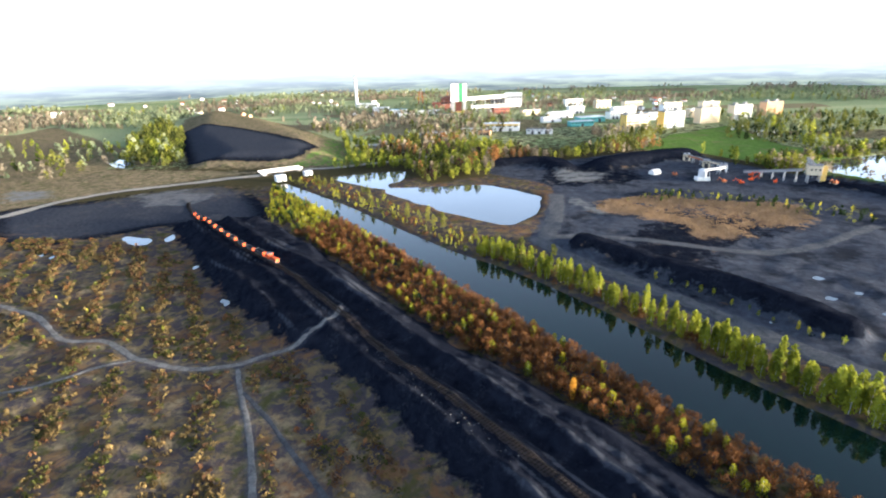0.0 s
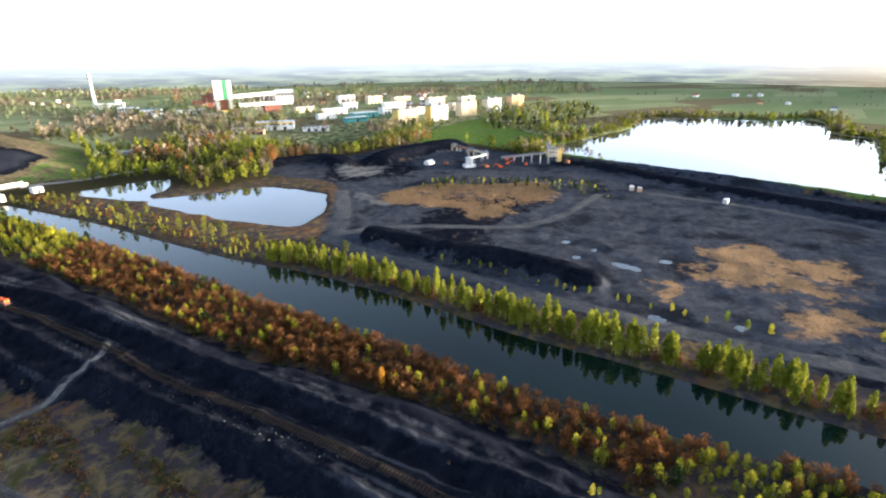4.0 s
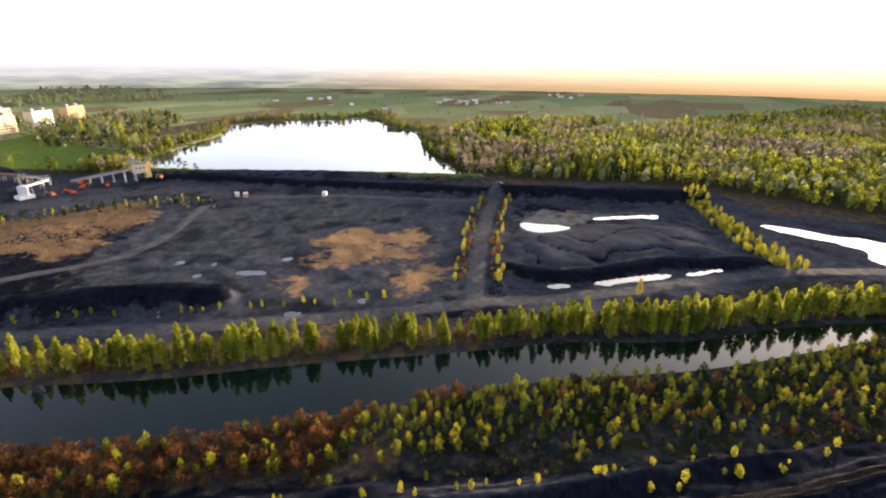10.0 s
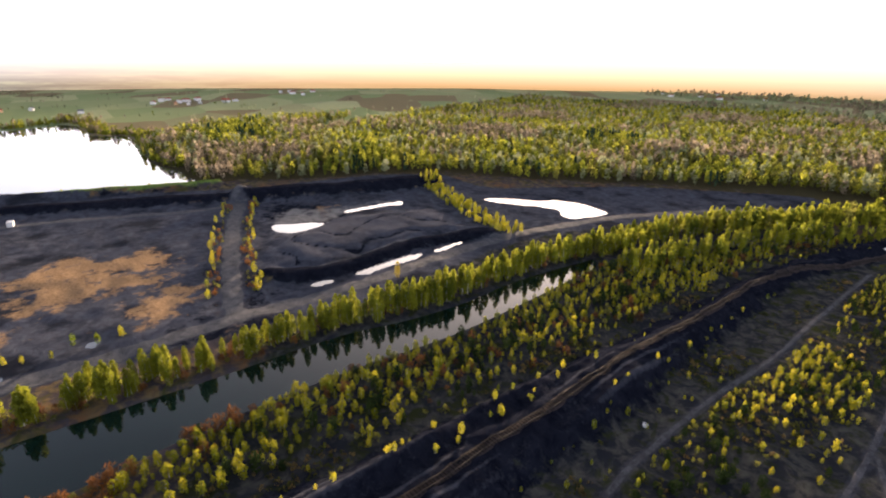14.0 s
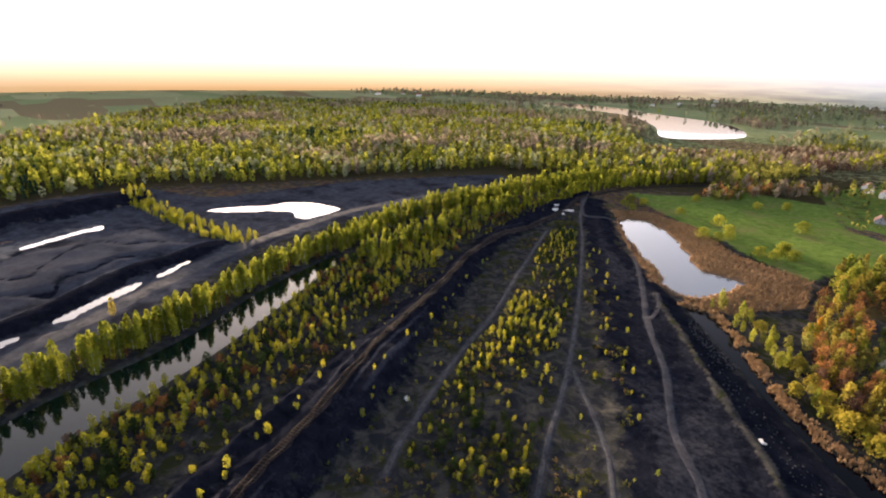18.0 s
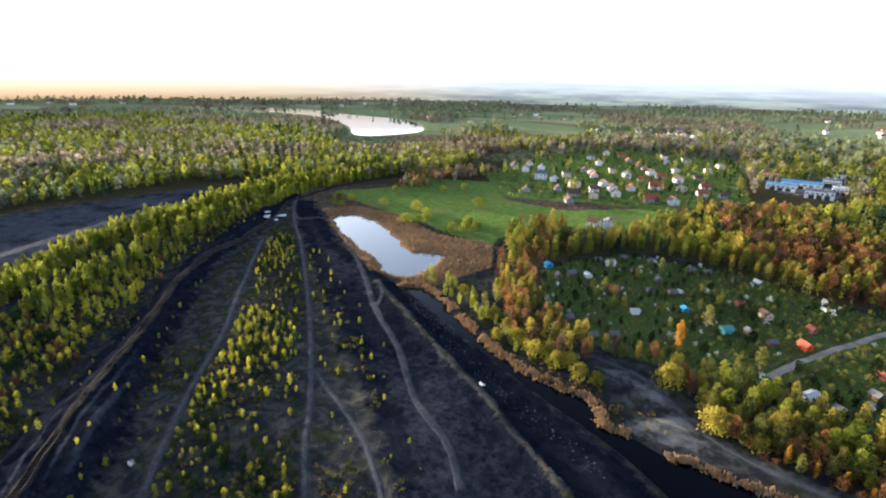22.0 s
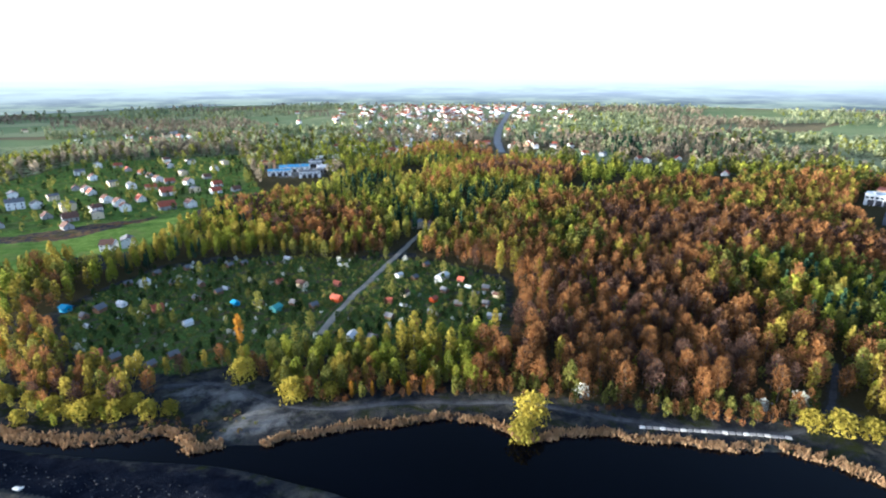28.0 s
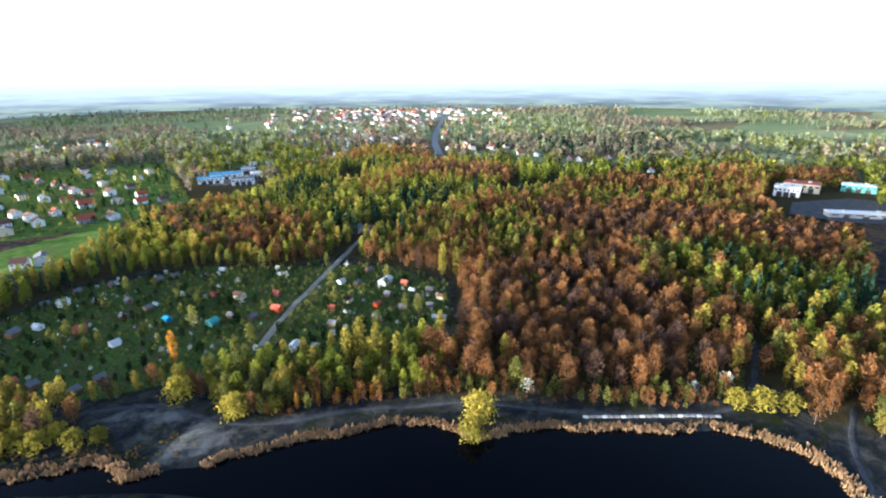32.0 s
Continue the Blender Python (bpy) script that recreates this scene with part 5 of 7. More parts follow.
plant("meadow_belt", "belt of golden-green trees between meadow and allotments", "trees between meadow and allotments", scatter(BELT, 4.6, 57), [(BROWN, 0.8), (OLIVE, 2), (AMBER, 2), (FRESH, 2.6), (SPRUCE, 0.3)], 58, 120, (0, -240), 0.6, 1.0, patchy=True)
plant("middle_wood", "yellow-green wood before the town", "", scatter(WOOD_MID, 5.4, 59), [(DUSK, 1), (BROWN, 2), (AMBER, 2.5), (FRESH, 2.5), (OLIVE, 1.5), (SPRUCE, 0.8)], 60, 0, low=0.7, high=1.1, patchy=True)
plant("brown_wood", "dense brown-budding wood beside the dark water", "brown budding trees", scatter(WOOD_BROWN, 4.4, 61, 1.5), [(DUSK, 1.2), (BROWN, 5.0), (AMBER, 1.8), (OLIVE, 2.0), (FRESH, 0.8), (SPRUCE, 0.2)], 62, 200, (-80, -95), 0.65, 1.12, patchy=True)
plant("south_wood", "brown and green wood behind the meadow", "", scatter(WOOD_SOUTH, 6, 63), [(DUSK, 1), (HAZED_BROWN, 3), (FRESH, 1.5), (OLIVE, 2.5)], 64, 0, low=0.6, high=1.0, patchy=True)
edge = np.array([(74, -209), (61, -216), (44, -175), (26, -149), (0, -150), (-30, -143), (-64, -132), (-83, -131), (-62, -104), (-43, -112), (-27, -118), (-13, -126), (3, -149), (26, -135), (42, -141), (58, -164)], float)
plant("shore_wood", "loose golden and brown trees along the shore", "trees along the shore", scatter(edge, 3.6, 65), [(DUSK, 0.5), (BROWN, 1.1), (AMBER, 2.6), (OLIVE, 2), (FRESH, 2.4)], 66, 120, (-20, -120), 0.5, 0.95, patchy=True)
plant("wood_undergrowth", "green undergrowth between the brown trees", "", scatter(WOOD_BROWN, 8, 161, 2.0), [(FRESH, 3), (OLIVE, 2), (PINE, 1)], 162, 0, low=0.3, high=0.55, detail=0.15)
lane = curve([(-16, -117), (-23, -113), (-42, -108), (-54, -102), (-66, -96), (-79, -85), (-93, -73), (-104, -65), (-118, -58), (-130, -56)], 1.6)
lane = np.concatenate([lane * q + rs.normal(0, 0.9, lane.shape) for q in (1.035, 1.055, 1.08, 1.11)])
plant("path_scrub", "brown and olive scrub behind the shore path", "", (lane[:, 0], lane[:, 1]), [(SHRUB, 3), (BROWN, 3), (OLIVE, 3), (GARDEN, 1)], 69, 0, low=0.3, high=0.65, detail=0.3)
plant("dam_bushes", "small dark bushes on the crest of the dam", "", tuple((DAM + (3, 1.5) + rs.normal(0, 1.0, DAM.shape)).T), [(GARDEN, 1)], 70, 0, low=0.5, high=1.0, detail=0.5)
bank2 = np.array([(97, -171), (70, -158), (52, -143), (35, -132), (18, -127), (30, -140), (50, -155), (72, -172), (92, -185)], float)
plant("reed_bank_bushes", "round yellow-green bushes above the reeds", "", scatter(bank2, 4.6, 67), [(FRESH, 3), (OLIVE, 2), (WILLOW, 1)], 68, 0, low=0.35, high=0.6)

# trees that stand out by themselves
for kind, x, y, sc, lab in (
        (WILLOW, -3, -137, 0.95, ""), (WILLOW, -14, -122, 0.9, ""), (WILLOW, -13, -130, 0.75, ""), (WILLOW, -23, -119, 0.6, ""),
        (WILLOW, -59.5, -83.5, 0.8, "lumpy golden willow leaning over the dark water"), (WILLOW, -65, -88, 1.05, "lumpy golden willow leaning over the dark water"),
        (WILLOW, -128, -53, 0.85, ""), (WILLOW, -133, -49, 0.75, ""), (WILLOW, -124, -57, 0.7, ""), (POPLAR, -4, -159, 0.95, ""),
        (WILLOW, 41, -141, 0.75, ""), (WILLOW, 37, -139, 0.7, ""), (WILLOW, 34, -136, 0.8, ""), (WILLOW, 30, -137, 0.75, ""), (WILLOW, 27, -133, 0.7, ""), (WILLOW, 23, -134, 0.65, ""), (WILLOW, 20, -130, 0.65, ""), (WILLOW, 15, -129, 0.55, ""), (WILLOW, 47, -148, 0.65, ""), (WILLOW, 54, -154, 0.6, ""),
        (POPLAR, -28, -116, 0.45, ""), (POPLAR, -33, -114, 0.4, ""), (POPLAR, -38, -113, 0.42, ""), (POPLAR, -42, -111, 0.4, ""), (POPLAR, -46, -110, 0.42, ""),
        (PALE_POPLAR, -50, -127, 1.25, ""), (PALE_POPLAR, -54, -124, 1.15, ""), (PALE_POPLAR, -58, -119, 1.0, ""), (PALE_POPLAR, -47, -128, 1.05, ""),
        (WILLOW, -40, -129, 0.7, ""), (BLOSSOM, -82, -90, 1.3, ""), (BLOSSOM, -129, -63, 1.4, ""), (BLOSSOM, -119, -66, 1.2, ""),
        (PALE_POPLAR, -112, -180, 1.1, ""), (PALE_POPLAR, -109, -176, 1.0, ""), (PALE_POPLAR, -115, -174, 1.0, ""), (POPLAR, 60, -178, 0.75, ""), (POPLAR, 52, -180, 0.6, ""),
        (AMBER, 185, 10, 0.6, "orange-leaved tree standing in the aspen row"), (POPLAR, 26, 110, 0.6, "orange sapling on the canal strip"),
        (WILLOW, -233, -172, 1.1, "bright yellow tree within the brown wood"), (WILLOW, -293, -138, 1.2, "bright yellow tree within the brown wood"), (WILLOW, -300, -168, 1.2, "bright yellow tree within the brown wood")):
    single_tree(kind, x, y, level(x, y), sc * 1.15, rs.uniform(0, 6.28), int(rs.randint(0, 6)), "", lab)

plant("head_wood", "orange-brown trees at the head of the dark water", "", scatter(np.array([(-130, -45), (-160, -60), (-180, -40), (-165, -20), (-140, -30)], float), 4.2, 165), [(BROWN, 5), (AMBER, 1.5), (OLIVE, 1)], 166, 0, low=0.55, high=0.95)
# hedges round the meadow
plant("meadow_hedge", "brown and olive trees along the meadow's edge", "", scatter(np.array([(196, -325), (206, -365), (192, -402), (163, -436), (148, -410), (168, -372), (181, -322)], float), 4.6, 163), [(HAZED_BROWN, 2), (OLIVE, 2), (BROWN, 1)], 164, 0, low=0.5, high=0.85)
# meadow bushes and the reed pond's willows
for x, y in ((205, -262), (196, -258), (175, -275), (150, -272), (138, -262), (108, -255), (101, -250), (120, -300), (160, -330), (180, -345), (150, -345), (208, -271), (201, -275), (189, -311), (141, -244), (135, -247), (133, -254), (112, -243), (106, -244), (108, -256)):
    single_tree(BUSH, x, y, level(x, y), rs.uniform(0.8, 1.5), rs.uniform(0, 6.28), int(rs.randint(0, 6)), "bushes on the meadow", "round yellow-green bush on the green meadow")

# allotment gardens
x, y = scatter(ALLOTMENT, 3.0, 71)
plant("garden_bushes", "hedges, bushes and fruit trees of the allotments", "", (x, y), [(GARDEN, 6), (BLOSSOM, 0.7), (PINE, 2), (OLIVE, 0.3)], 72, 0, low=0.35, high=0.85)
x, y = scatter(VILLAGE, 7.5, 73)
plant("village_trees", "garden trees and hedges between village houses", "", (x, y), [(GARDEN, 5), (OLIVE, 0.7), (PINE, 2)], 74, 0, low=0.5, high=1.1)


# garden colony and shore trees beside the lake
COLONY = np.array([(272, 558), (361, 728), (484, 793), (564, 750), (496, 628), (381, 541), (307, 496)], float)
plant("colony_gardens", "far garden colony of dark bushes and pale blossom", "", scatter(COLONY, 6.5, 75), [(GARDEN, 4), (OLIVE, 1.2), (PINE, 2), (BLOSSOM, 0.8)], 76, 0, low=0.6, high=1.2, detail=0.12)
shore = lake[(np.hypot(lake[:, 0], lake[:, 1]) > 455)]
mid = lake.mean(0)
shore = np.concatenate([mid + (shore - mid) * q + rs.normal(0, 7, shore.shape) for q in (1.05, 1.06, 1.07, 1.08, 1.10, 1.12, 1.14, 1.17)] * 2)
plant("lake_shore_trees", "loose olive trees along the far lake shore", "", (shore[:, 0], shore[:, 1]), [(BUSH, 3), (OLIVE, 2), (FRESH, 2), (HAZED_BROWN, 2)], 77, 0, low=0.5, high=1.0, detail=0.1)


# distant woods, hedges and orchards to the horizon
def far_woods():
    r = np.random.RandomState(91)
    n = 56000
    d = 420 * np.exp(r.uniform(0, 1, n) ** 0.8 * math.log(1600 / 420))
    a = np.radians(r.uniform(-50, 260, n))
    x, y = d * np.sin(a), d * np.cos(a)
    deg = np.degrees(a)
    farm = ease(34, 46, deg + 7 * hum(x, y, 0.009, 96)) * ease(116, 104, deg + 5 * hum(x, y, 0.009, 97))
    wood = hum(x, y, 0.0075, 92) + 0.6 * hum(x, y, 0.021, 93) + 0.35 - 1.7 * farm
    keep = wood > 0.12
    keep |= (np.abs(hum(x, y, 0.012, 94)) < 0.045) & (r.uniform(size=n) < 0.7) & ((farm < 0.5) | (d > 640))
    for p in (HEAP, VILLAGE, MEADOW, GREEN_FLATS, BASINS, WOOD_EAST, WOOD_NORTH, WOOD_MID, WOOD_BROWN, WOOD_SOUTH, COAL_NORTH):
        keep &= inside(p, x, y, 10) < -3
    for p in (lake, big_lake):
        keep &= inside(p, x, y, 20) < -4
    for q in (0.97, 0.93, 0.89):          # no trees where they would hide the far lake from the camera
        keep &= inside(big_lake * q, x, y, 20) < -2
    town = (deg > 196) & (deg < 218) & (d > 600)
    # the same clearings towards the camera stay treeless
    for px, py, r0, q in SIGHT_CLEARINGS:
        keep &= off_line(np.array([(px, py), (px * q, py * q)], float), x, y, r0 + 5) > r0
    keep &= off_line(TOWN_ROAD, x, y, 20) > 8
    keep &= ~(town & (r.uniform(size=n) < 0.55))
    keep &= ~((inside(LEFT_HEATH, x, y) > -5) & (r.uniform(size=n) < 0.85))
    works = (x > -330) & (x < 480) & (y > 560) & (y < 1200)
    keep &= ~(works & (r.uniform(size=n) < 0.45))
    keep &= ~((x < -60) & (x > -330) & (y > 130) & (y < 470))
    x, y, d, farm = x[keep], y[keep], d[keep], farm[keep]
    kinds = (OLIVE, FRESH, HAZED_BROWN, SPRUCE)
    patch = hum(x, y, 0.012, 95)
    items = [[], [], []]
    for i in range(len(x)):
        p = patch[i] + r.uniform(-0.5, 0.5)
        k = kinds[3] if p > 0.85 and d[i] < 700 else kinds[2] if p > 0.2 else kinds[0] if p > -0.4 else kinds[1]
        # with distance, more trees take the haze-paled leaf colours
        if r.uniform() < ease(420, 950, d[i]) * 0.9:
            k = HAZED_BROWN if k is HAZED_BROWN else HAZED_GREEN
        sc = r.uniform(0.7, 1.2) * (1 + d[i] / 6000) * (0.5 if farm[i] > 0.5 else 1)
        q = 0.085 if d[i] < 700 else 0.045 if d[i] < 1300 else 0.022
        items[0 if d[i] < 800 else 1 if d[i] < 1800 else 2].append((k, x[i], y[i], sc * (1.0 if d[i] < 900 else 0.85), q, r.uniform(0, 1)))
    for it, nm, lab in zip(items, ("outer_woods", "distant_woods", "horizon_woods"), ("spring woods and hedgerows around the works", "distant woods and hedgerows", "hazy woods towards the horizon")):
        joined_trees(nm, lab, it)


far_woods()


# dry reeds: tufts of blades along the shores
def reeds(name, label, x, y, height):
    r = np.random.RandomState(len(x))
    z = np.maximum(relief(x, y), -0.7)
    n = 7
    bx = np.repeat(x, n) + r.normal(0, 0.35, len(x) * n)
    by = np.repeat(y, n) + r.normal(0, 0.35, len(x) * n)
    bz = np.repeat(z, n)
    h = height * r.uniform(0.55, 1.15, len(bx))
    a = r.uniform(0, 6.28, len(bx))
    w = r.uniform(0.10, 0.26, len(bx))
    lx, ly = r.normal(0, 0.25, len(bx)), r.normal(0, 0.25, len(bx))
    v = np.stack([np.stack([bx - w * np.cos(a), by - w * np.sin(a), bz], 1), np.stack([bx + w * np.cos(a), by + w * np.sin(a), bz], 1),
                  np.stack([bx + w * 0.9 * np.cos(a) + lx, by + w * 0.9 * np.sin(a) + ly, bz + h * 0.8], 1), np.stack([bx - w * 0.4 * np.cos(a) + lx, by - w * 0.4 * np.sin(a) + ly, bz + h], 1)], 1).reshape(-1, 3)
    tagged(new(name, np_mesh(name, v, np.arange(len(v)).reshape(-1, 4), M_REED, tone=np.repeat(r.uniform(0.3, 0.75, len(x)), n * 4))), label, "reeds", kind="stuff")


t = np.gradient(SHORE, axis=0)
t /= np.linalg.norm(t, axis=1)[:, None]
away = np.stack([t[:, 1], -t[:, 0]], 1)
fringe = np.concatenate([np.repeat(SHORE, 16, 0) + np.repeat(t, 16, 0) * rs.uniform(-1.6, 1.6, (len(SHORE) * 16, 1)) + np.repeat(away, 16, 0) * rs.uniform(-1.5, 0.5, (len(SHORE) * 16, 1)) * np.repeat(0.4 + ease(-10, 25, SHORE[:, 0]) + ease(-92, -112, SHORE[:, 0]), 16)[:, None] + rs.normal(0, 0.35, (len(SHORE) * 16, 2))])
fringe = fringe[hum(fringe[:, 0], fringe[:, 1], 0.2, 33) > -0.7]
reeds("shore_reeds", "tall dry golden reeds fringing the dark water", fringe[:, 0], fringe[:, 1], 1.0)
x, y = scatter(REED_B, 1.6, 81)
k = inside(pond_b, x, y) < -0.5
reeds("pond_reeds", "wide bed of dry brown reeds around the pond", x[k], y[k], 1.1)
x, y = scatter(REEDS[0], 2.0, 82)
reeds("basin_reeds", "ochre reed bed on the basin floor", x, y, 0.4)


# ---------------------------------------------------------------- railway
def along(line, s):
    """Place and heading at s metres along a line."""
    seg = np.hypot(*np.diff(line, axis=0).T)
    acc = np.concatenate([[0], np.cumsum(seg)])
    x, y = np.interp(s, acc, line[:, 0]), np.interp(s, acc, line[:, 1])
    x2, y2 = np.interp(s + 1.5, acc, line[:, 0]), np.interp(s + 1.5, acc, line[:, 1])
    return float(x), float(y), math.atan2(y2 - y, x2 - x)


def railway():
    track = ribbon("railway_ballast", RAIL, 2.5, M_BALLAST, "single rusty railway track on dark ballast", 0.12, 77, "railway")
    t = np.gradient(RAIL, axis=0)
    t /= np.linalg.norm(t, axis=1)[:, None]
    nor = np.stack([-t[:, 1], t[:, 0]], 1)
    zc = relief(RAIL[:, 0], RAIL[:, 1]) + 0.27
    for side in (-0.75, 0.75):
        vs = []
        for a, b in ((-0.06, 0.0), (0.06, 0.0), (0.05, 0.22), (-0.05, 0.22)):
            p = RAIL + nor * (side + a)
            vs.append(np.column_stack([p, zc + b]))
        v = np.stack(vs, 1).reshape(-1, 3)
        n = len(RAIL)
        f = [(i * 4 + j, (i + 1) * 4 + j, (i + 1) * 4 + (j + 1) % 4, i * 4 + (j + 1) % 4) for i in range(n - 1) for j in range(4)]
        r = new("rail", np_mesh("rail", v, np.array(f), M_RAIL))
        r.parent = track
    vs, fs, k = [], [], 0
    total = np.hypot(*np.diff(RAIL, axis=0).T).sum()
    for s in np.arange(2, total - 2, 0.9):
        x, y, h = along(RAIL, s)
        z = float(zc[np.argmin(np.hypot(RAIL[:, 0] - x, RAIL[:, 1] - y))])
        c, q = math.cos(h), math.sin(h)
        for a, b, d in ((-.13, -1.25, 0), (.13, -1.25, 0), (.13, 1.25, 0), (-.13, 1.25, 0), (-.13, -1.25, .07), (.13, -1.25, .07), (.13, 1.25, .07), (-.13, 1.25, .07)):
            vs.append((x + a * c - b * q, y + a * q + b * c, z - 0.05 + d))
        fs += [(k + 4, k + 5, k + 6, k + 7), (k, k + 1, k + 5, k + 4), (k + 1, k + 2, k + 6, k + 5), (k + 2, k + 3, k + 7, k + 6), (k + 3, k, k + 4, k + 7)]
        k += 8
    tagged(new("railway_sleepers", np_mesh("railway_sleepers", vs, np.array(fs), M_SLEEPER)), "dark timber sleepers under the rails", "sleepers", kind="stuff")


railway()


def wheelset(parent, x, r=0.46):
    for y in (-0.75, 0.75):
        w = part("wheel", tube(bmesh.new(), (x, y - 0.07, r), (x, y + 0.07, r), r, seg=14), M_DARK, parent)
    return w


def wagon():
    ob = thing("hopper_wagon", pose(0, 0, 0), "dark hopper wagon with orange ends, heaped with coal", "wagon", "coal train")
    part("chassis", boxed(0, 0, 0.8, 11.4, 2.4, 0.35, 0.05), M_DARK, ob)
    bm = bmesh.new()
    g = [[bm.verts.new((sx * x, sy * y, z)) for x, y, z in ((2.9, 0.75, 1.15), (4.9, 1.45, 2.3), (4.9, 1.45, 3.4), (4.75, 1.3, 3.4), (4.7, 1.25, 2.5))] for sx, sy in ((1, 1), (-1, 1), (-1, -1), (1, -1))]
    for i in range(4):
        a, b = g[i], g[(i + 1) % 4]
        for j in range(4):
            bm.faces.new((a[j], b[j], b[j + 1], a[j + 1]))
    bm.faces.new([g[i][0] for i in range(4)])
    bmesh.ops.recalc_face_normals(bm, faces=bm.faces)
    hop = part("hopper", bm, M_DARK, ob)
    for y in (-1.48, 1.48):
        part("top_rail", boxed(0, y, 3.25, 9.9, 0.12, 0.22), M_DARK, hop)
        for k in range(6):
            part("rib", boxed(-4 + 1.6 * k, y * 1.01, 2.3, 0.14, 0.1, 0.95), M_DARK, hop)
    bm = bmesh.new()
    bmesh.ops.create_grid(bm, x_segments=12, y_segments=5, size=1, matrix=Matrix.Translation((0, 0, 2.9)) @ Matrix.Diagonal((4.7, 1.25, 1, 1)))
    for v in bm.verts:
        v.co.z += 0.75 * (1 - (v.co.x / 4.7) ** 2) * (1 - (v.co.y / 1.25) ** 2) + 0.12 * noise.noise(v.co * 1.7)
    part("coal_load", bm, M_COAL, ob, "heaped black coal")
    for sx in (-1, 1):
        end = part("end_platform", boxed(sx * 5.4, 0, 1.15, 1.0, 2.7, 0.14), M_ORANGE_PAINT if sx > 0 else M_DARK, ob, "orange end platform" if sx > 0 else "")
        part("end_wall", boxed(sx * 5.05, 0, 1.3, 0.14, 2.5, 2.0, 0.03), M_ORANGE_PAINT if sx > 0 else M_DARK, end)
        part("ladder", boxed(sx * 5.7, 0.9, 1.2, 0.08, 0.5, 1.9), M_DARK, end)
        for y in (-0.85, 0.85):
            part("buffer", tube(bmesh.new(), (sx * 5.8, y, 1.0), (sx * 6.2, y, 1.0), 0.2), M_DARK, ob)
    for x in (-4.4, -2.8, 2.8, 4.4):
        wheelset(ob, x)
    return ob


def locomotive():
    ob = thing("locomotive", pose(0, 0, 0), "orange-red diesel shunting locomotive at the head of the coal train", "locomotive", "coal train")
    part("chassis", boxed(0, 0, 0.85, 13.6, 2.7, 0.5, 0.06), M_DARK, ob)
    part("bonnet", boxed(2.9, 0, 1.35, 7.4, 2.0, 1.9, 0.18), M_ORANGE_PAINT, ob, "long orange engine bonnet")
    part("rear_bonnet", boxed(-5.2, 0, 1.35, 3.0, 2.0, 1.6, 0.16), M_ORANGE_PAINT, ob)
    cab = part("cab", boxed(-2.2, 0, 1.35, 2.9, 2.8, 2.75, 0.15), M_ORANGE_PAINT, ob, "orange driver's cab")
    for x in (-3.68, -0.72):
        for y in (-0.65, 0.65):
            part("window", boxed(x, y, 2.8, 0.06, 0.9, 0.8, 0.02), M_GLASS, cab)
    for y in (-1.42, 1.42):
        part("window", boxed(-2.2, y, 2.8, 1.6, 0.06, 0.8, 0.02), M_GLASS, cab)
    part("roof", boxed(-2.2, 0, 4.1, 3.2, 3.0, 0.14, 0.05), M_ROOF_GREY, cab)
    for x in (1.0, 3.4, 5.6):
        part("grille", boxed(x, 1.03, 1.7, 1.2, 0.06, 1.1), M_DARK, ob)
        part("grille", boxed(x, -1.03, 1.7, 1.2, 0.06, 1.1), M_DARK, ob)
    part("exhaust", tube(bmesh.new(), (2.4, 0, 3.2), (2.4, 0, 3.7), 0.2), M_DARK, ob)
    for y in (-0.7, 0.7):
        part("headlight", tube(bmesh.new(), (6.5, y, 2.4), (6.68, y, 2.4), 0.16), M_WHITE, ob)
    for y in (-1.3, 1.3):
        part("handrail", boxed(2.9, y, 2.2, 7.2, 0.05, 0.06), M_WHITE, ob)
    for x in (-5.2, -3.6, 3.6, 5.2):
        wheelset(ob, x, 0.5)
    return ob


START = float(np.concatenate([[0], np.cumsum(np.hypot(*np.diff(RAIL, axis=0).T))])[np.argmin(np.hypot(RAIL[:, 0] + 79, RAIL[:, 1] - 200))])


def on_rails(s):
    x, y, h = along(RAIL, s)
    return Matrix.Translation((x, y, level(x, y) + 0.47)) @ Matrix.Rotation(h, 4, "Z") @ Matrix.Scale(TRUE, 4)


loco = locomotive()
loco.matrix_basis = on_rails(START)
first = wagon()
first.matrix_basis = on_rails(START - 10.7)
for i in range(1, 12):
    copy_thing(first, on_rails(START - 10.7 - 9.85 * i))


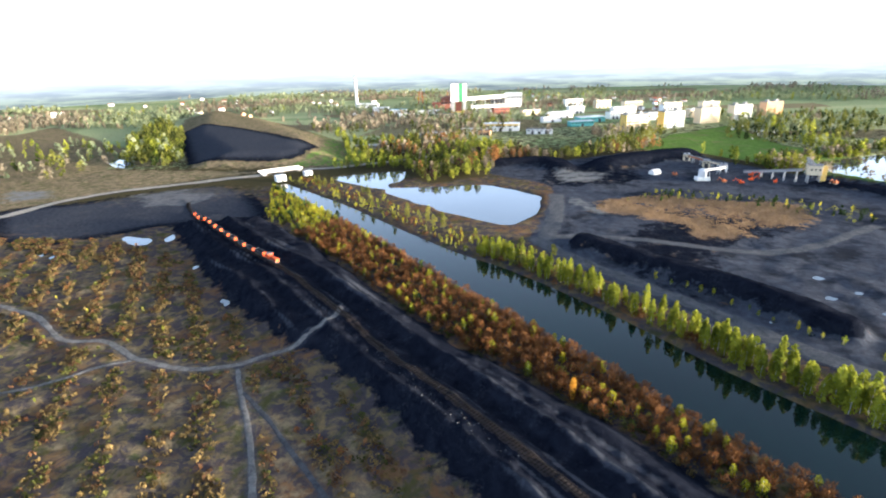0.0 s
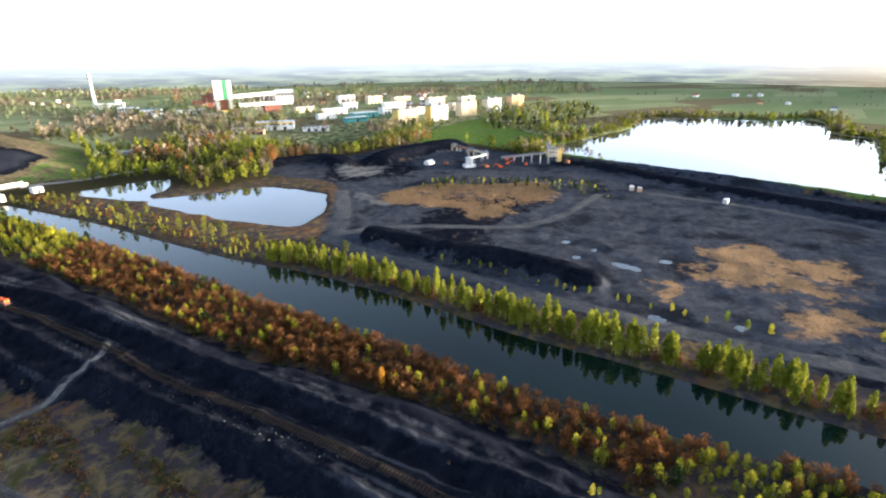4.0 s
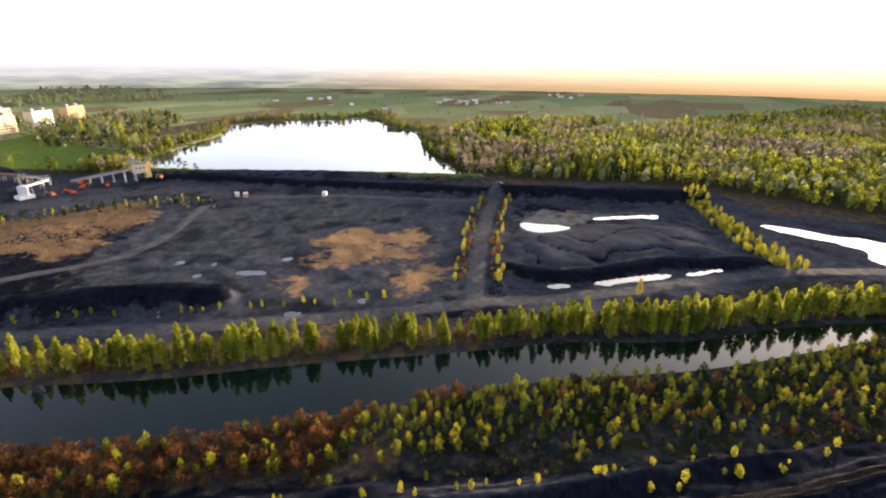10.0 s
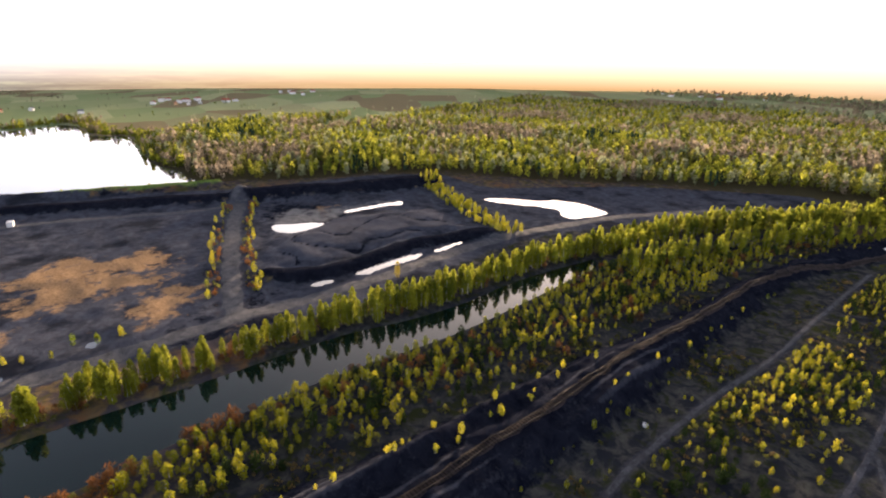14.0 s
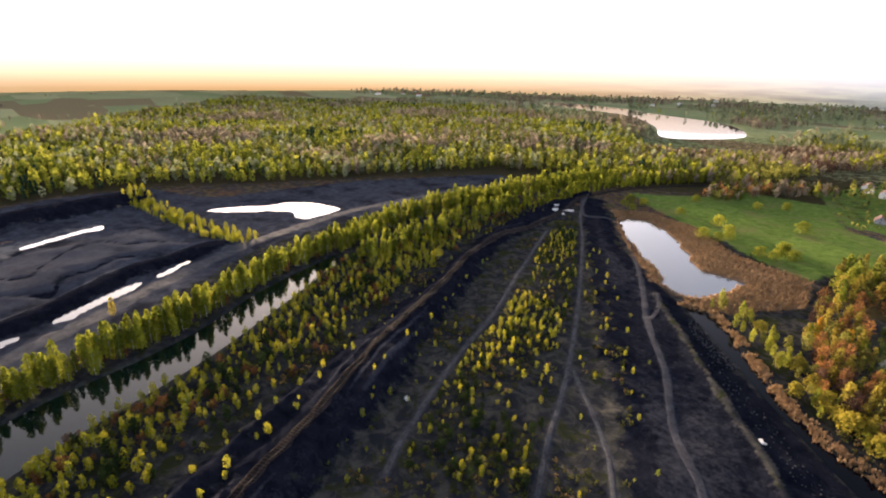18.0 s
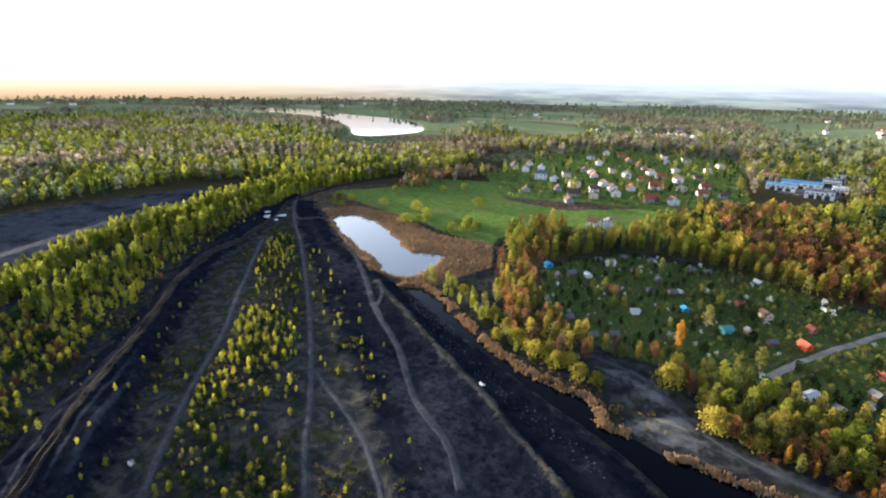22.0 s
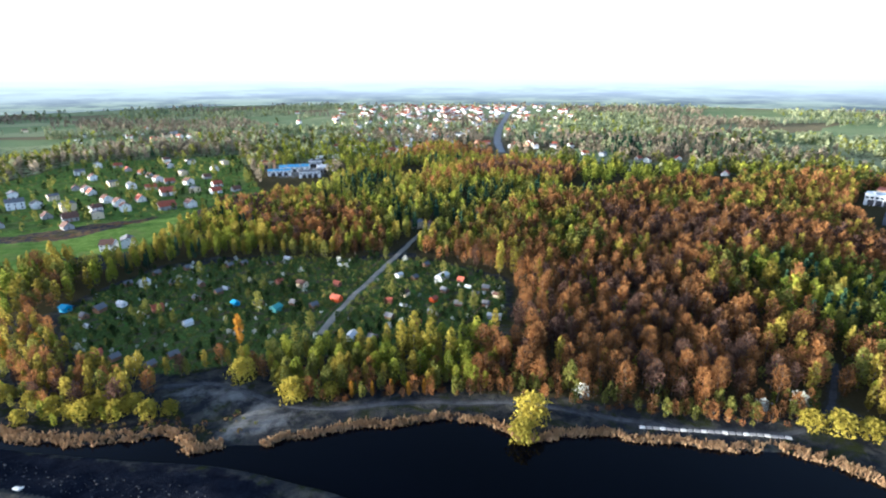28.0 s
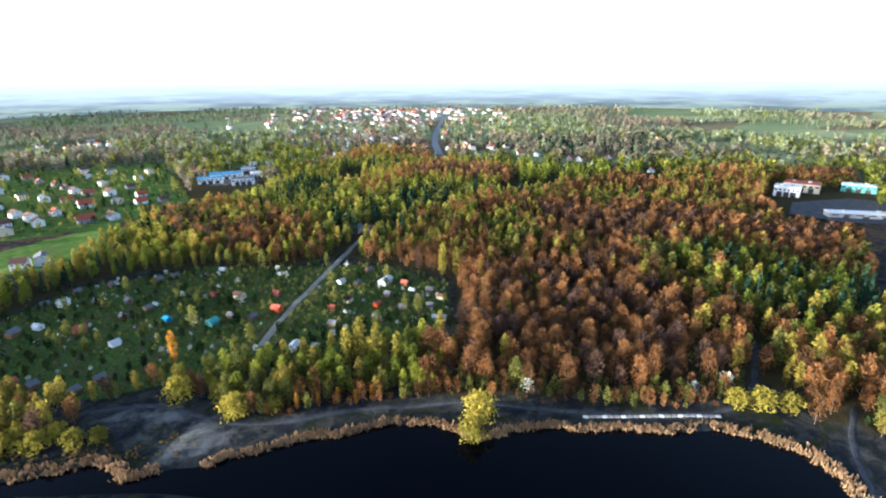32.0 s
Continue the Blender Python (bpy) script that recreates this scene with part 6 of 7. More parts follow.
# ---------------------------------------------------------------- houses
def house(kind, w, d, h, rise, wall, roof, label, category="house", rows=1, bays=3, group="", door=M_WOOD, chimney=True):
    w, d, h, rise = w * 1.28, d * 1.25, h * 1.12, rise * 1.2
    ob = thing(kind, pose(0, 0, 0), label, category, group)
    part("wall", gable_walls(bmesh.new(), w, d, h, rise), wall, ob)
    rf = part("roof", prism(bmesh.new(), w, d, h + 0.02, rise, 0.45), roof, ob)
    if chimney:
        part("chimney", boxed(w * 0.22, d * 0.12, h + rise * 0.45, 0.7, 0.7, rise * 0.75 + 0.5), M_BRICK, rf)
    for s in (-1, 1):
        for r in range(rows):
            for b in range(bays):
                x = (b - (bays - 1) / 2) * (w / bays)
                if r == 0 and s == 1 and b == bays // 2:
                    part("door", boxed(x, s * (d / 2 + 0.02), 0, 1.1, 0.1, 2.1), door, ob)
                    continue
                win = part("window", boxed(x, s * (d / 2 + 0.01), 0.95 + r * 2.8, 1.3, 0.1, 1.3), M_GLASS, ob)
                part("sill", boxed(x, s * (d / 2 + 0.08), 0.85 + r * 2.8, 1.5, 0.22, 0.08), M_WHITE, win)
        part("window", boxed(s * (w / 2 + 0.01), 0, 0.95, 0.1, 1.3, 1.3), M_GLASS, ob)
        if rise > 2:
            part("window", boxed(s * (w / 2 + 0.01), 0, h + rise * 0.15, 0.1, 1.0, 1.1), M_GLASS, ob)
    return ob


def place(made, x, y, turn, first_used):
    z = level(x, y)
    m = Matrix.Translation((x, y, z - 0.1)) @ Matrix.Rotation(turn, 4, "Z") @ Matrix.Scale(TRUE, 4)
    if made.name not in first_used:
        first_used.add(made.name)
        made.matrix_basis = m
        return made
    return copy_thing(made, m)


used = set()
HOUSES = [
    house("house", 8.5, 8, 5.2, 2.8, M_WHITE, M_ROOF_BROWN, "white rendered village house with a brown tiled roof", rows=2, group="village houses"),
    house("house", 9.5, 8, 3.2, 3.5, M_WHITE, M_RED, "white village house with a steep red roof", rows=1, group="village houses"),
    house("house", 8.5, 8.5, 5.6, 1.4, M_CREAM, M_ROOF_GREY, "cream box-shaped house with a low grey roof", rows=2, group="village houses"),
    house("house", 10, 7.5, 3.2, 3.0, M_GREY, M_RED, "grey house with a bright red tiled roof", rows=1, group="village houses"),
    house("house", 8, 7, 3.0, 3.0, M_GREY, M_ROOF_BROWN, "grey farmhouse with a dark brown roof", rows=1, group="village houses"),
    house("house", 10, 8, 5.6, 2.2, M_WHITE, M_ROOF_GREY, "tall white house with a grey roof", rows=2, group="village houses")]
VILLAGE_SPOTS = [(147, -451), (138, -469), (112, -415), (100, -411), (79, -457), (61, -411), (80, -394), (74, -363), (47, -378), (60, -364), (72, -342), (108, -362), (24, -420), (23, -370), (9, -370), (-8, -410), (-22, -410), (6, -421), (24, -469), (33, -481), (64, -473), (96, -542), (88, -586), (71, -578), (26, -554), (8, -568), (-22, -549), (47, -525), (74, -443), (-4, -477)]
PICK = [0, 0, 5, 5, 0, 0, 2, 4, 0, 2, 4, 4, 1, 3, 0, 1, 4, 2, 3, 0, 2, 5, 5, 3, 0, 5, 2, 3, 1, 4]
VILLAGE_SPOTS += [(133, -440), (122, -452), (95, -432), (88, -470), (52, -395), (40, -405), (88, -376), (63, -380), (36, -446), (50, -458), (10, -455), (-10, -440), (14, -500), (40, -505), (82, -510), (60, -548), (-12, -520), (30, -590)]
PICK += [0, 5, 2, 4, 0, 1, 4, 0, 3, 5, 0, 1, 2, 4, 0, 3, 5, 0]
for (x, y), k in zip(VILLAGE_SPOTS, PICK):
    place(HOUSES[k], x, y, rs.choice([0.35, 0.35 + math.pi / 2]) + rs.normal(0, 0.08), used)
for (x, y), k in zip([(-446, -381), (-409, -298), (-404, -381), (-411, -400), (-394, -434), (-387, -454), (-411, -510), (-386, -511), (-368, -521), (-337, -584), (-434, -667), (-570, -877), (-319, -712), (-279, -734), (-275, -783), (-303, -1021), (38, -292), (46, -290), (-106, -262), (-112, -258)],
                     [1, 1, 0, 3, 5, 1, 0, 5, 0, 1, 2, 2, 0, 1, 3, 2, 5, 0, 2, 4]):
    place(HOUSES[k], x, y, rs.uniform(0, 3.14), used)

# the town and the scattered settlements, smaller and plainer with distance
TOWN = []
for wall, roof, lab in ((M_WHITE, M_RED, "distant white town house with a red roof"), (M_WHITE, M_ROOF_PALE, "distant white town house with a pale roof"), (M_CREAM, M_ROOF_BROWN, "distant cream town house with a brown roof"), (M_WHITE, M_ROOF_GREY, "distant white town house with a grey roof"), (M_PEACH, M_RED, "distant peach town house with a red roof")):
    ob = thing("town_house", pose(0, 0, 0), lab, "house", "town houses")
    part("wall", gable_walls(bmesh.new(), 13, 10, 6.4, 3.2), wall, ob)
    part("roof", prism(bmesh.new(), 13, 10, 6.42, 3.2, 0.5, 0.25), roof, ob)
    TOWN.append(ob)
spots = []
for _ in range(420):
    q, a = 600 + 960 * rs.uniform(0, 1) ** 0.8, radians(min(222, max(190, rs.normal(206.5, 6.2))))
    spots.append((q * math.sin(a), q * math.cos(a)))
for _ in range(40):
    q, a = rs.uniform(560, 760), radians(rs.uniform(192, 204))
    spots.append((q * math.sin(a), q * math.cos(a)))
for _ in range(34):      # loose rows beyond the village
    spots.append((rs.uniform(-130, 190), rs.uniform(-980, -800)))
for _ in range(60):      # settlements behind the works and the heap
    spots.append((rs.uniform(-900, -150), rs.uniform(850, 1750)))
for _ in range(40):
    spots.append((rs.uniform(-90, 420), rs.uniform(880, 1300)))
for _ in range(26):      # farm hamlets in the fields
    c = [(1045, 424), (900, 760), (1330, 330), (860, 560)][rs.randint(0, 4)]
    spots.append((c[0] + rs.normal(0, 45), c[1] + rs.normal(0, 40)))
for _ in range(24):
    c = [(700, -1250), (330, -1150), (1450, -700)][rs.randint(0, 3)]
    spots.append((c[0] + rs.normal(0, 120), c[1] + rs.normal(0, 90)))
spots = [p for p in spots if math.hypot(*p) < 1580 and off_line(TOWN_ROAD, np.array([p[0]]), np.array([p[1]]), 20)[0] > 11]
spots.sort(key=lambda p: math.hypot(*p))


def joined_houses(name, label, places):
    """Houses too far off to count, as one object."""
    wv, wf, rv, rf = [], [], [], []
    for x, y in places:
        z, a = level(x, y), rs.choice([0.5, 2.07]) + rs.normal(0, 0.12)
        c, q = math.cos(a), math.sin(a)
        w, d, h, e = rs.uniform(3.8, 7), rs.uniform(3.4, 4.6), rs.uniform(2.7, 6), rs.uniform(1.2, 2.7)
        pts = [(sx * w, sy * d, t) for t in (-1, h) for sx, sy in ((-1, -1), (1, -1), (1, 1), (-1, 1))]
        k = len(wv)
        wv += [(x + a0 * c - b0 * q, y + a0 * q + b0 * c, z + t) for a0, b0, t in pts]
        wf += [(k + i, k + (i + 1) % 4, k + 4 + (i + 1) % 4, k + 4 + i) for i in range(4)]
        k = len(rv)
        pts = [(-w - .4, -d - .5, h - .2), (w + .4, -d - .5, h - .2), (w + .4, 0, h + e), (-w - .4, 0, h + e), (w + .4, d + .5, h - .2), (-w - .4, d + .5, h - .2)]
        rv += [(x + a0 * c - b0 * q, y + a0 * q + b0 * c, z + t) for a0, b0, t in pts]
        rf += [(k, k + 1, k + 2, k + 3), (k + 3, k + 2, k + 4, k + 5), (k, k + 3, k + 5, k), (k + 1, k + 4, k + 2, k + 1)][:2]
    n = len(wv)
    me = np_mesh(name, np.array(wv + rv), np.array(wf + [tuple(i + n for i in f) for f in rf]), [M_WHITE, M_RED], mat_index=[0] * len(wf) + [1] * len(rf))
    tagged(new(name, me), label, "houses", kind="stuff")


joined_houses("far_settlement", "far-off white houses with red roofs", spots[285:])
for x, y in spots[:285]:
    place(TOWN[rs.randint(0, 5)], x, y, rs.choice([0.5, 0.5 + math.pi / 2]) + rs.normal(0, 0.12), used)


# ---------------------------------------------------------------- allotment huts
def hut(w, d, h, rise, wall, roof, label, flat=False):
    w, d, h, rise = w * 1.35, d * 1.35, h * 1.12, rise * 1.25
    ob = thing("garden_hut", pose(0, 0, 0), label, "hut", "allotment huts")
    part("wall", gable_walls(bmesh.new(), w, d, h, rise), wall, ob)
    part("roof", prism(bmesh.new(), w, d, h + 0.02, rise, 0.35, 0.12), roof, ob)
    part("door", boxed(-w * 0.2, d / 2 + 0.02, 0, 0.9, 0.08, 1.95), M_WOOD, ob)
    part("window", boxed(w * 0.22, d / 2 + 0.02, 1.0, 0.9, 0.08, 0.8), M_GLASS, ob)
    part("window", boxed(w / 2 + 0.02, 0, 1.0, 0.08, 0.9, 0.8), M_GLASS, ob)
    part("step", boxed(-w * 0.2, d / 2 + 0.4, 0, 1.2, 0.6, 0.16), M_GREY, ob)
    part("porch_post", boxed(w / 2 - 0.2, d / 2 + 0.3, 0, 0.1, 0.1, h), M_WOOD, ob)
    return ob


HUTS = [
    hut(3.6, 2.9, 2.2, 0.9, M_WHITE, M_ROOF_PALE, "white garden hut with a pale sheet roof"),
    hut(3.4, 2.8, 2.1, 1.2, M_BRICK, M_RED, "small brick garden hut with a red roof"),
    hut(3.4, 2.9, 2.1, 0.8, M_TEAL, M_TEAL, "turquoise painted garden hut"),
    hut(3.2, 2.7, 2.1, 0.7, M_BLUE, M_BLUE, "bright blue garden hut"),
    hut(3.5, 2.9, 2.1, 1.2, M_WOOD, M_ROOF_GREY, "brown board garden hut with a felt roof"),
    hut(4.0, 3.0, 2.2, 1.0, M_CREAM, M_ROOF_BROWN, "cream garden hut with a brown roof"),
    hut(3.4, 2.7, 2.1, 1.0, M_ORANGE_PAINT, M_RED, "orange-red garden hut with a red roof"),
    hut(6.0, 3.2, 2.3, 0.7, M_WHITE, M_ROOF_PALE, "long white garden hut with a bright sheet roof")]
SPOTS_L = [(27, -228), (33, -209), (40, -208), (51, -213), (11, -181), (-5, -192), (-18, -181), (21, -200), (8, -205), (0, -207), (11, -242), (23, -240), (-6, -238), (-23, -232), (-12, -238), (-44, -195), (-40, -180), (16, -224), (33, -232), (-13, -189), (-25, -184), (15, -160), (21, -156), (36, -170), (31, -166), (-31, -201), (-31, -178), (6, -218), (44, -203), (-23, -208)]
PICK_L = [0, 0, 4, 3, 0, 3, 2, 1, 4, 4, 4, 4, 4, 4, 4, 1, 6, 4, 4, 4, 4, 4, 4, 1, 4, 5, 4, 4, 4, 1]
SPOTS_R = [(-65, -173), (-73, -164), (-86, -184), (-70, -193), (-75, -188), (-86, -201), (-92, -178), (-97, -166), (-89, -152), (-86, -141), (-37, -149), (-43, -145), (-60, -149), (-53, -157), (-80, -157), (-90, -162), (-57, -169), (-68, -154), (-81, -171), (-97, -157)]
PICK_R = [5, 6, 7, 0, 4, 4, 1, 4, 4, 7, 7, 4, 1, 4, 4, 4, 1, 4, 4, 5]
for (x, y), k in zip(SPOTS_L + SPOTS_R, PICK_L + PICK_R):
    place(HUTS[k], x, y, 2.2 + rs.choice([0, math.pi / 2]) + rs.normal(0, 0.15), used)

# vegetable beds, glasshouses and fences of the plots
beds = scatter(ALLOTMENT, 9.5, 75, 3.0, 0.3)
M_BED = track_material("dug_garden_soil", (0.045, 0.032, 0.022), (0.13, 0.10, 0.07))
M_LAWN = track_material("mown_garden_lawn", (0.05, 0.10, 0.02), (0.10, 0.18, 0.035))
ok = clear_of(*beds)
bed = tagged(new("garden_bed"), "dug brown vegetable bed in an allotment plot", "garden bed", "vegetable beds")
part("soil", boxed(0, 0, 0, 4.6, 3.2, 0.16, 0.06), M_BED, bed)
for i in range(4):
    part("ridge", boxed(-1.5 + i, 0, 0.14, 0.35, 2.8, 0.1, 0.04), M_BED, bed)
lawn = tagged(new("garden_lawn"), "mown green garden lawn in an allotment plot", "lawn", "plot lawns")
part("turf", boxed(0, 0, 0, 6.0, 5.0, 0.10, 0.04), M_LAWN, lawn)
glass = thing("greenhouse", pose(0, 0, 0), "small pale greenhouse tunnel between vegetable beds", "greenhouse", "greenhouses")
bm = bmesh.new()
arc = [(1.3 * math.cos(t), 1.9 * math.sin(t)) for t in np.linspace(0, math.pi, 9)]
vv = [[bm.verts.new((sx * 2.4, a, b)) for a, b in arc] for sx in (-1, 1)]
for i in range(8):
    bm.faces.new((vv[0][i], vv[0][i + 1], vv[1][i + 1], vv[1][i]))
for s in vv:
    bm.faces.new(s)
bmesh.ops.recalc_face_normals(bm, faces=bm.faces)
part("cover", bm, M_ROOF_PALE, glass)
part("door_frame", boxed(2.43, 0, 0, 0.06, 0.9, 1.6), M_WOOD, glass)
for i, (x, y) in enumerate(zip(beds[0][ok], beds[1][ok])):
    if i < 110:
        place((bed, lawn, bed, lawn, bed, lawn)[i % 6] if i % 17 else glass, x, y, 2.2 + rs.normal(0, 0.06), used)


def fence(a, b, height, label, gap=2.4):
    a, b = Vector((*a, 0)), Vector((*b, 0))
    n = max(2, int((b - a).length / gap))
    ob = thing("garden_fence", Matrix.Translation((a.x, a.y, level(a.x, a.y))), label, "fence", "garden fences")
    z0 = level(a.x, a.y)
    for i in range(n + 1):
        p = a.lerp(b, i / n)
        part("post", boxed(p.x - a.x, p.y - a.y, level(p.x, p.y) - z0 - 0.1, 0.1, 0.1, height + 0.1), M_WOOD, ob)
    for z in (0.4, height - 0.15):
        part("bar", tube(bmesh.new(), (0, 0, z), (b.x - a.x, b.y - a.y, z + level(b.x, b.y) - z0), 0.05, seg=5), M_WOOD, ob)
    return ob


for a, b in (((-31, -152), (-60, -190)), ((-24, -154), (-52, -194)), ((-54, -198), (-74, -221)), ((10, -152), (-6, -172)), ((30, -160), (10, -190)), ((-60, -141), (-84, -166)), ((-74, -140), (-98, -162))):
    fence(a, b, 1.1, "low weathered board fence between allotment plots")


# ---------------------------------------------------------------- blocks of flats
def flats(w, d, h, wall, side, label, storeys=6, bays=8):
    w, h = w * 0.88, h * 0.8
    ob = thing("apartment_block", pose(0, 0, 0), label, "apartment block", "apartment blocks")
    part("wall", boxed(0, 0, -1, w, d, h + 1), wall, ob)
    for s in (-1, 1):
        part("gable_panel", boxed(s * (w / 2 + 0.05), 0, -1, 0.12, d - 0.2, h + 0.9), side, ob)
    rf = part("roof", boxed(0, 0, h, w + 0.6, d + 0.6, 0.5, 0.08), M_ROOF_GREY, ob)
    for x in (-0.3, 0.25):
        part("lift_housing", boxed(w * x, 0, h + 0.5, 4, 4, 2.4, 0.1), M_GREY, rf)
    for i in range(storeys):
        for b in range(bays):
            x = (b - (bays - 1) / 2) * (w / bays)
            z = 1.0 + i * (h - 0.5) / storeys
            win = part("window", boxed(x, -d / 2 - 0.01, z, 1.8, 0.12, 1.4), M_GLASS, ob)
            if b % 3 == 1:
                part("balcony", boxed(x, -d / 2 - 0.65, z - 0.9, 2.8, 1.2, 1.05), wall, win)
    return ob


turn = radians(180 - 158)
for (x, y), wall, side, lab in zip(((198, 627), (251, 656), (310, 693), (367, 726), (426, 760)), (M_CREAM, M_WHITE, M_CREAM, M_WHITE, M_PEACH), (M_YELLOW, M_YELLOW, M_CREAM, M_CREAM, M_PEACH),
                                   ("cream and yellow apartment block behind trees", "white and yellow apartment block behind trees", "pale cream apartment block behind trees", "white apartment block with cream end walls", "peach-coloured apartment block at the row's end")):
    ob = flats(34, 12, 24, wall, side, lab)
    ob.matrix_basis = Matrix.Translation((x, y, level(x, y))) @ Matrix.Rotation(turn, 4, "Z")


def hall(w, d, h, wall, roof, label, name="industrial_hall", doors=3, fascia=None, windows=6):
    w, d, h = w * 0.88, d * 0.88, h * 0.88
    ob = thing(name, pose(0, 0, 0), label, "building")
    part("wall", boxed(0, 0, -0.8, w, d, h + 0.8, 0.05), wall, ob)
    rf = part("roof", boxed(0, 0, h, w + 0.5, d + 0.5, 0.35, 0.08), roof, ob)
    part("roof_vent", boxed(w * 0.2, 0, h + 0.35, 2.4, 1.6, 1.1, 0.08), M_STEEL, rf)
    part("roof_vent", boxed(-w * 0.25, d * 0.1, h + 0.35, 1.8, 1.8, 0.9, 0.08), M_STEEL, rf)
    if fascia:
        part("fascia", boxed(0, -d / 2 - 0.1, h - 1.8, w + 0.3, 0.3, 1.8), fascia, ob, "coloured fascia band")
    for i in range(doors):
        part("gate", boxed((i - (doors - 1) / 2) * w / max(doors, 1) * 0.8, -d / 2 - 0.04, 0, 3.4, 0.14, min(3.6, h * 0.55)), M_DARK, ob)
    for i in range(windows):
        part("window", boxed((i - (windows - 1) / 2) * w / windows, -d / 2 - 0.03, h * 0.62, w / windows * 0.6, 0.12, h * 0.18), M_GLASS, ob)
    return ob


def put(ob, x, y, face, scale=1.0):
    """Stands a thing on the ground with its front towards the compass bearing face."""
    ob.matrix_basis = Matrix.Translation((x, y, level(x, y))) @ Matrix.Rotation(radians(180 - face), 4, "Z") @ Matrix.Scale(scale, 4)
    return ob


put(hall(46, 12, 10, M_WHITE, M_ROOF_PALE, "long low white block near the flats"), 141, 797, 160)
put(hall(30, 12, 12, M_WHITE, M_ROOF_PALE, "white school building near the flats"), 178, 863, 160)
put(hall(44, 18, 8, M_TEAL, M_ROOF_PALE, "low turquoise service hall before the flats"), 172, 735, 160)
put(hall(26, 14, 11, M_WHITE, M_ROOF_GREY, "pale blue-white hall before the flats"), 215, 770, 160)
put(hall(40, 12, 15, M_CREAM, M_ROOF_GREY, "cream block of flats in the second row"), 280, 906, 160)
put(hall(40, 12, 15, M_WHITE, M_ROOF_GREY, "white block of flats in the second row"), 201, 1000, 160)
put(hall(34, 12, 15, M_CREAM, M_ROOF_GREY, "cream block of flats in the back row"), 243, 954, 160)
put(hall(36, 12, 18, M_WHITE, M_ROOF_GREY, "white block of flats behind the first row"), 300, 790, 160)
put(hall(36, 12, 18, M_CREAM, M_ROOF_GREY, "cream block of flats behind the first row"), 372, 830, 160)
for x, y, w, h, wall, roof, lab in (
        (228, 715, 40, 12, M_WHITE, M_ROOF_PALE, "white town block between the flats"), (262, 742, 34, 12, M_WHITE, M_ROOF_GREY, "pale town block between the flats"),
        (330, 765, 38, 13, M_CREAM, M_ROOF_PALE, "cream town block between the flats"), (246, 838, 44, 12, M_WHITE, M_ROOF_PALE, "long white town block behind the flats"),
        (336, 885, 40, 14, M_CREAM, M_ROOF_GREY, "cream town block behind the flats"), (120, 742, 30, 8, M_WHITE, M_ROOF_PALE, "low white town hall block"),
        (150, 690, 36, 7, M_TEAL, M_ROOF_PALE, "low turquoise market hall"), (105, 850, 34, 10, M_CREAM, M_ROOF_GREY, "cream workshop on the town's edge"),
        (60, 880, 30, 12, M_BRICK, M_ROOF_PALE, "red brick store of the mine"), (-95, 870, 28, 8, M_WHITE, M_ROOF_GREY, "white store on the mine's edge")):
    put(hall(w, 13, h, wall, roof, lab, windows=7, doors=1), x, y, 165)
put(hall(50, 22, 10, M_WHITE, M_ROOF_PALE, "white depot hall with a yellow fascia", fascia=M_YELLOW), 46, 660, 190)
put(hall(26, 16, 7, M_WHITE, M_ROOF_PALE, "small white workshop beside the depot"), 8, 632, 190)
put(hall(34, 12, 6, M_WHITE, M_ROOF_GREY, "low white garage row beside the depot"), 88, 622, 190)
put(hall(16, 12, 6, M_PEACH, M_ROOF_BROWN, "peach store building beside the depot"), 24, 622, 190)
put(hall(52, 10, 4.5, M_WHITE, M_ROOF_GREY, "long low white garages among trees"), -45, 627, 185)
put(hall(54, 9, 3.5, M_GREY, M_ROOF_PALE, "long low concrete garages at the wood's edge"), -88, 535, 185)
put(hall(30, 16, 5, M_WHITE, M_BLUE, "supermarket with a blue sheet roof"), -78, -486, 10)
put(hall(26, 16, 7, M_WHITE, M_ROOF_PALE, "white shop hall with a pale roof"), -116, -520, 10)
put(hall(20, 12, 6, M_WHITE, M_ROOF_GREY, "white workshop beside the supermarket"), -84, -447, 10)
put(hall(18, 12, 7, M_PEACH, M_RED, "peach shop with a red roof"), -57, -513, 10)
put(hall(16, 12, 6, M_WHITE, M_ROOF_PALE, "small white store beside the supermarket"), -102, -468, 10)
put(hall(22, 10, 5, M_WHITE, M_BLUE, "low white store with a blue roof"), -62, -466, 10)
put(hall(14, 10, 7, M_WHITE, M_ROOF_GREY, "white office beside the supermarket"), -100, -500, 10)
put(hall(26, 16, 7, M_CREAM, M_RED, "shopping hall with a red roof behind the brown wood"), -432, -183, 70)
put(hall(18, 12, 8, M_WHITE, M_ROOF_PALE, "white shop hall behind the brown wood"), -404, -180, 70)
put(hall(44, 9, 4, M_GREY, M_ROOF_PALE, "low grey hall with a pale blue roof"), -372, -122, 45)
sheet("pavement_car_park", [(-345, -150), (-380, -165), (-425, -150), (-440, -120), (-372, -100), (-350, -122)], 0.9, M_HAUL, "worn grey asphalt yard before the shop halls", "pavement")
put(hall(24, 12, 6, M_TEAL, M_ROOF_PALE, "turquoise shop hall at the wood's far edge"), -462, -158, 70)
put(hall(30, 10, 4, M_WHITE, M_ROOF_PALE, "long white shed at the head of the lake"), 248, 402, 210)


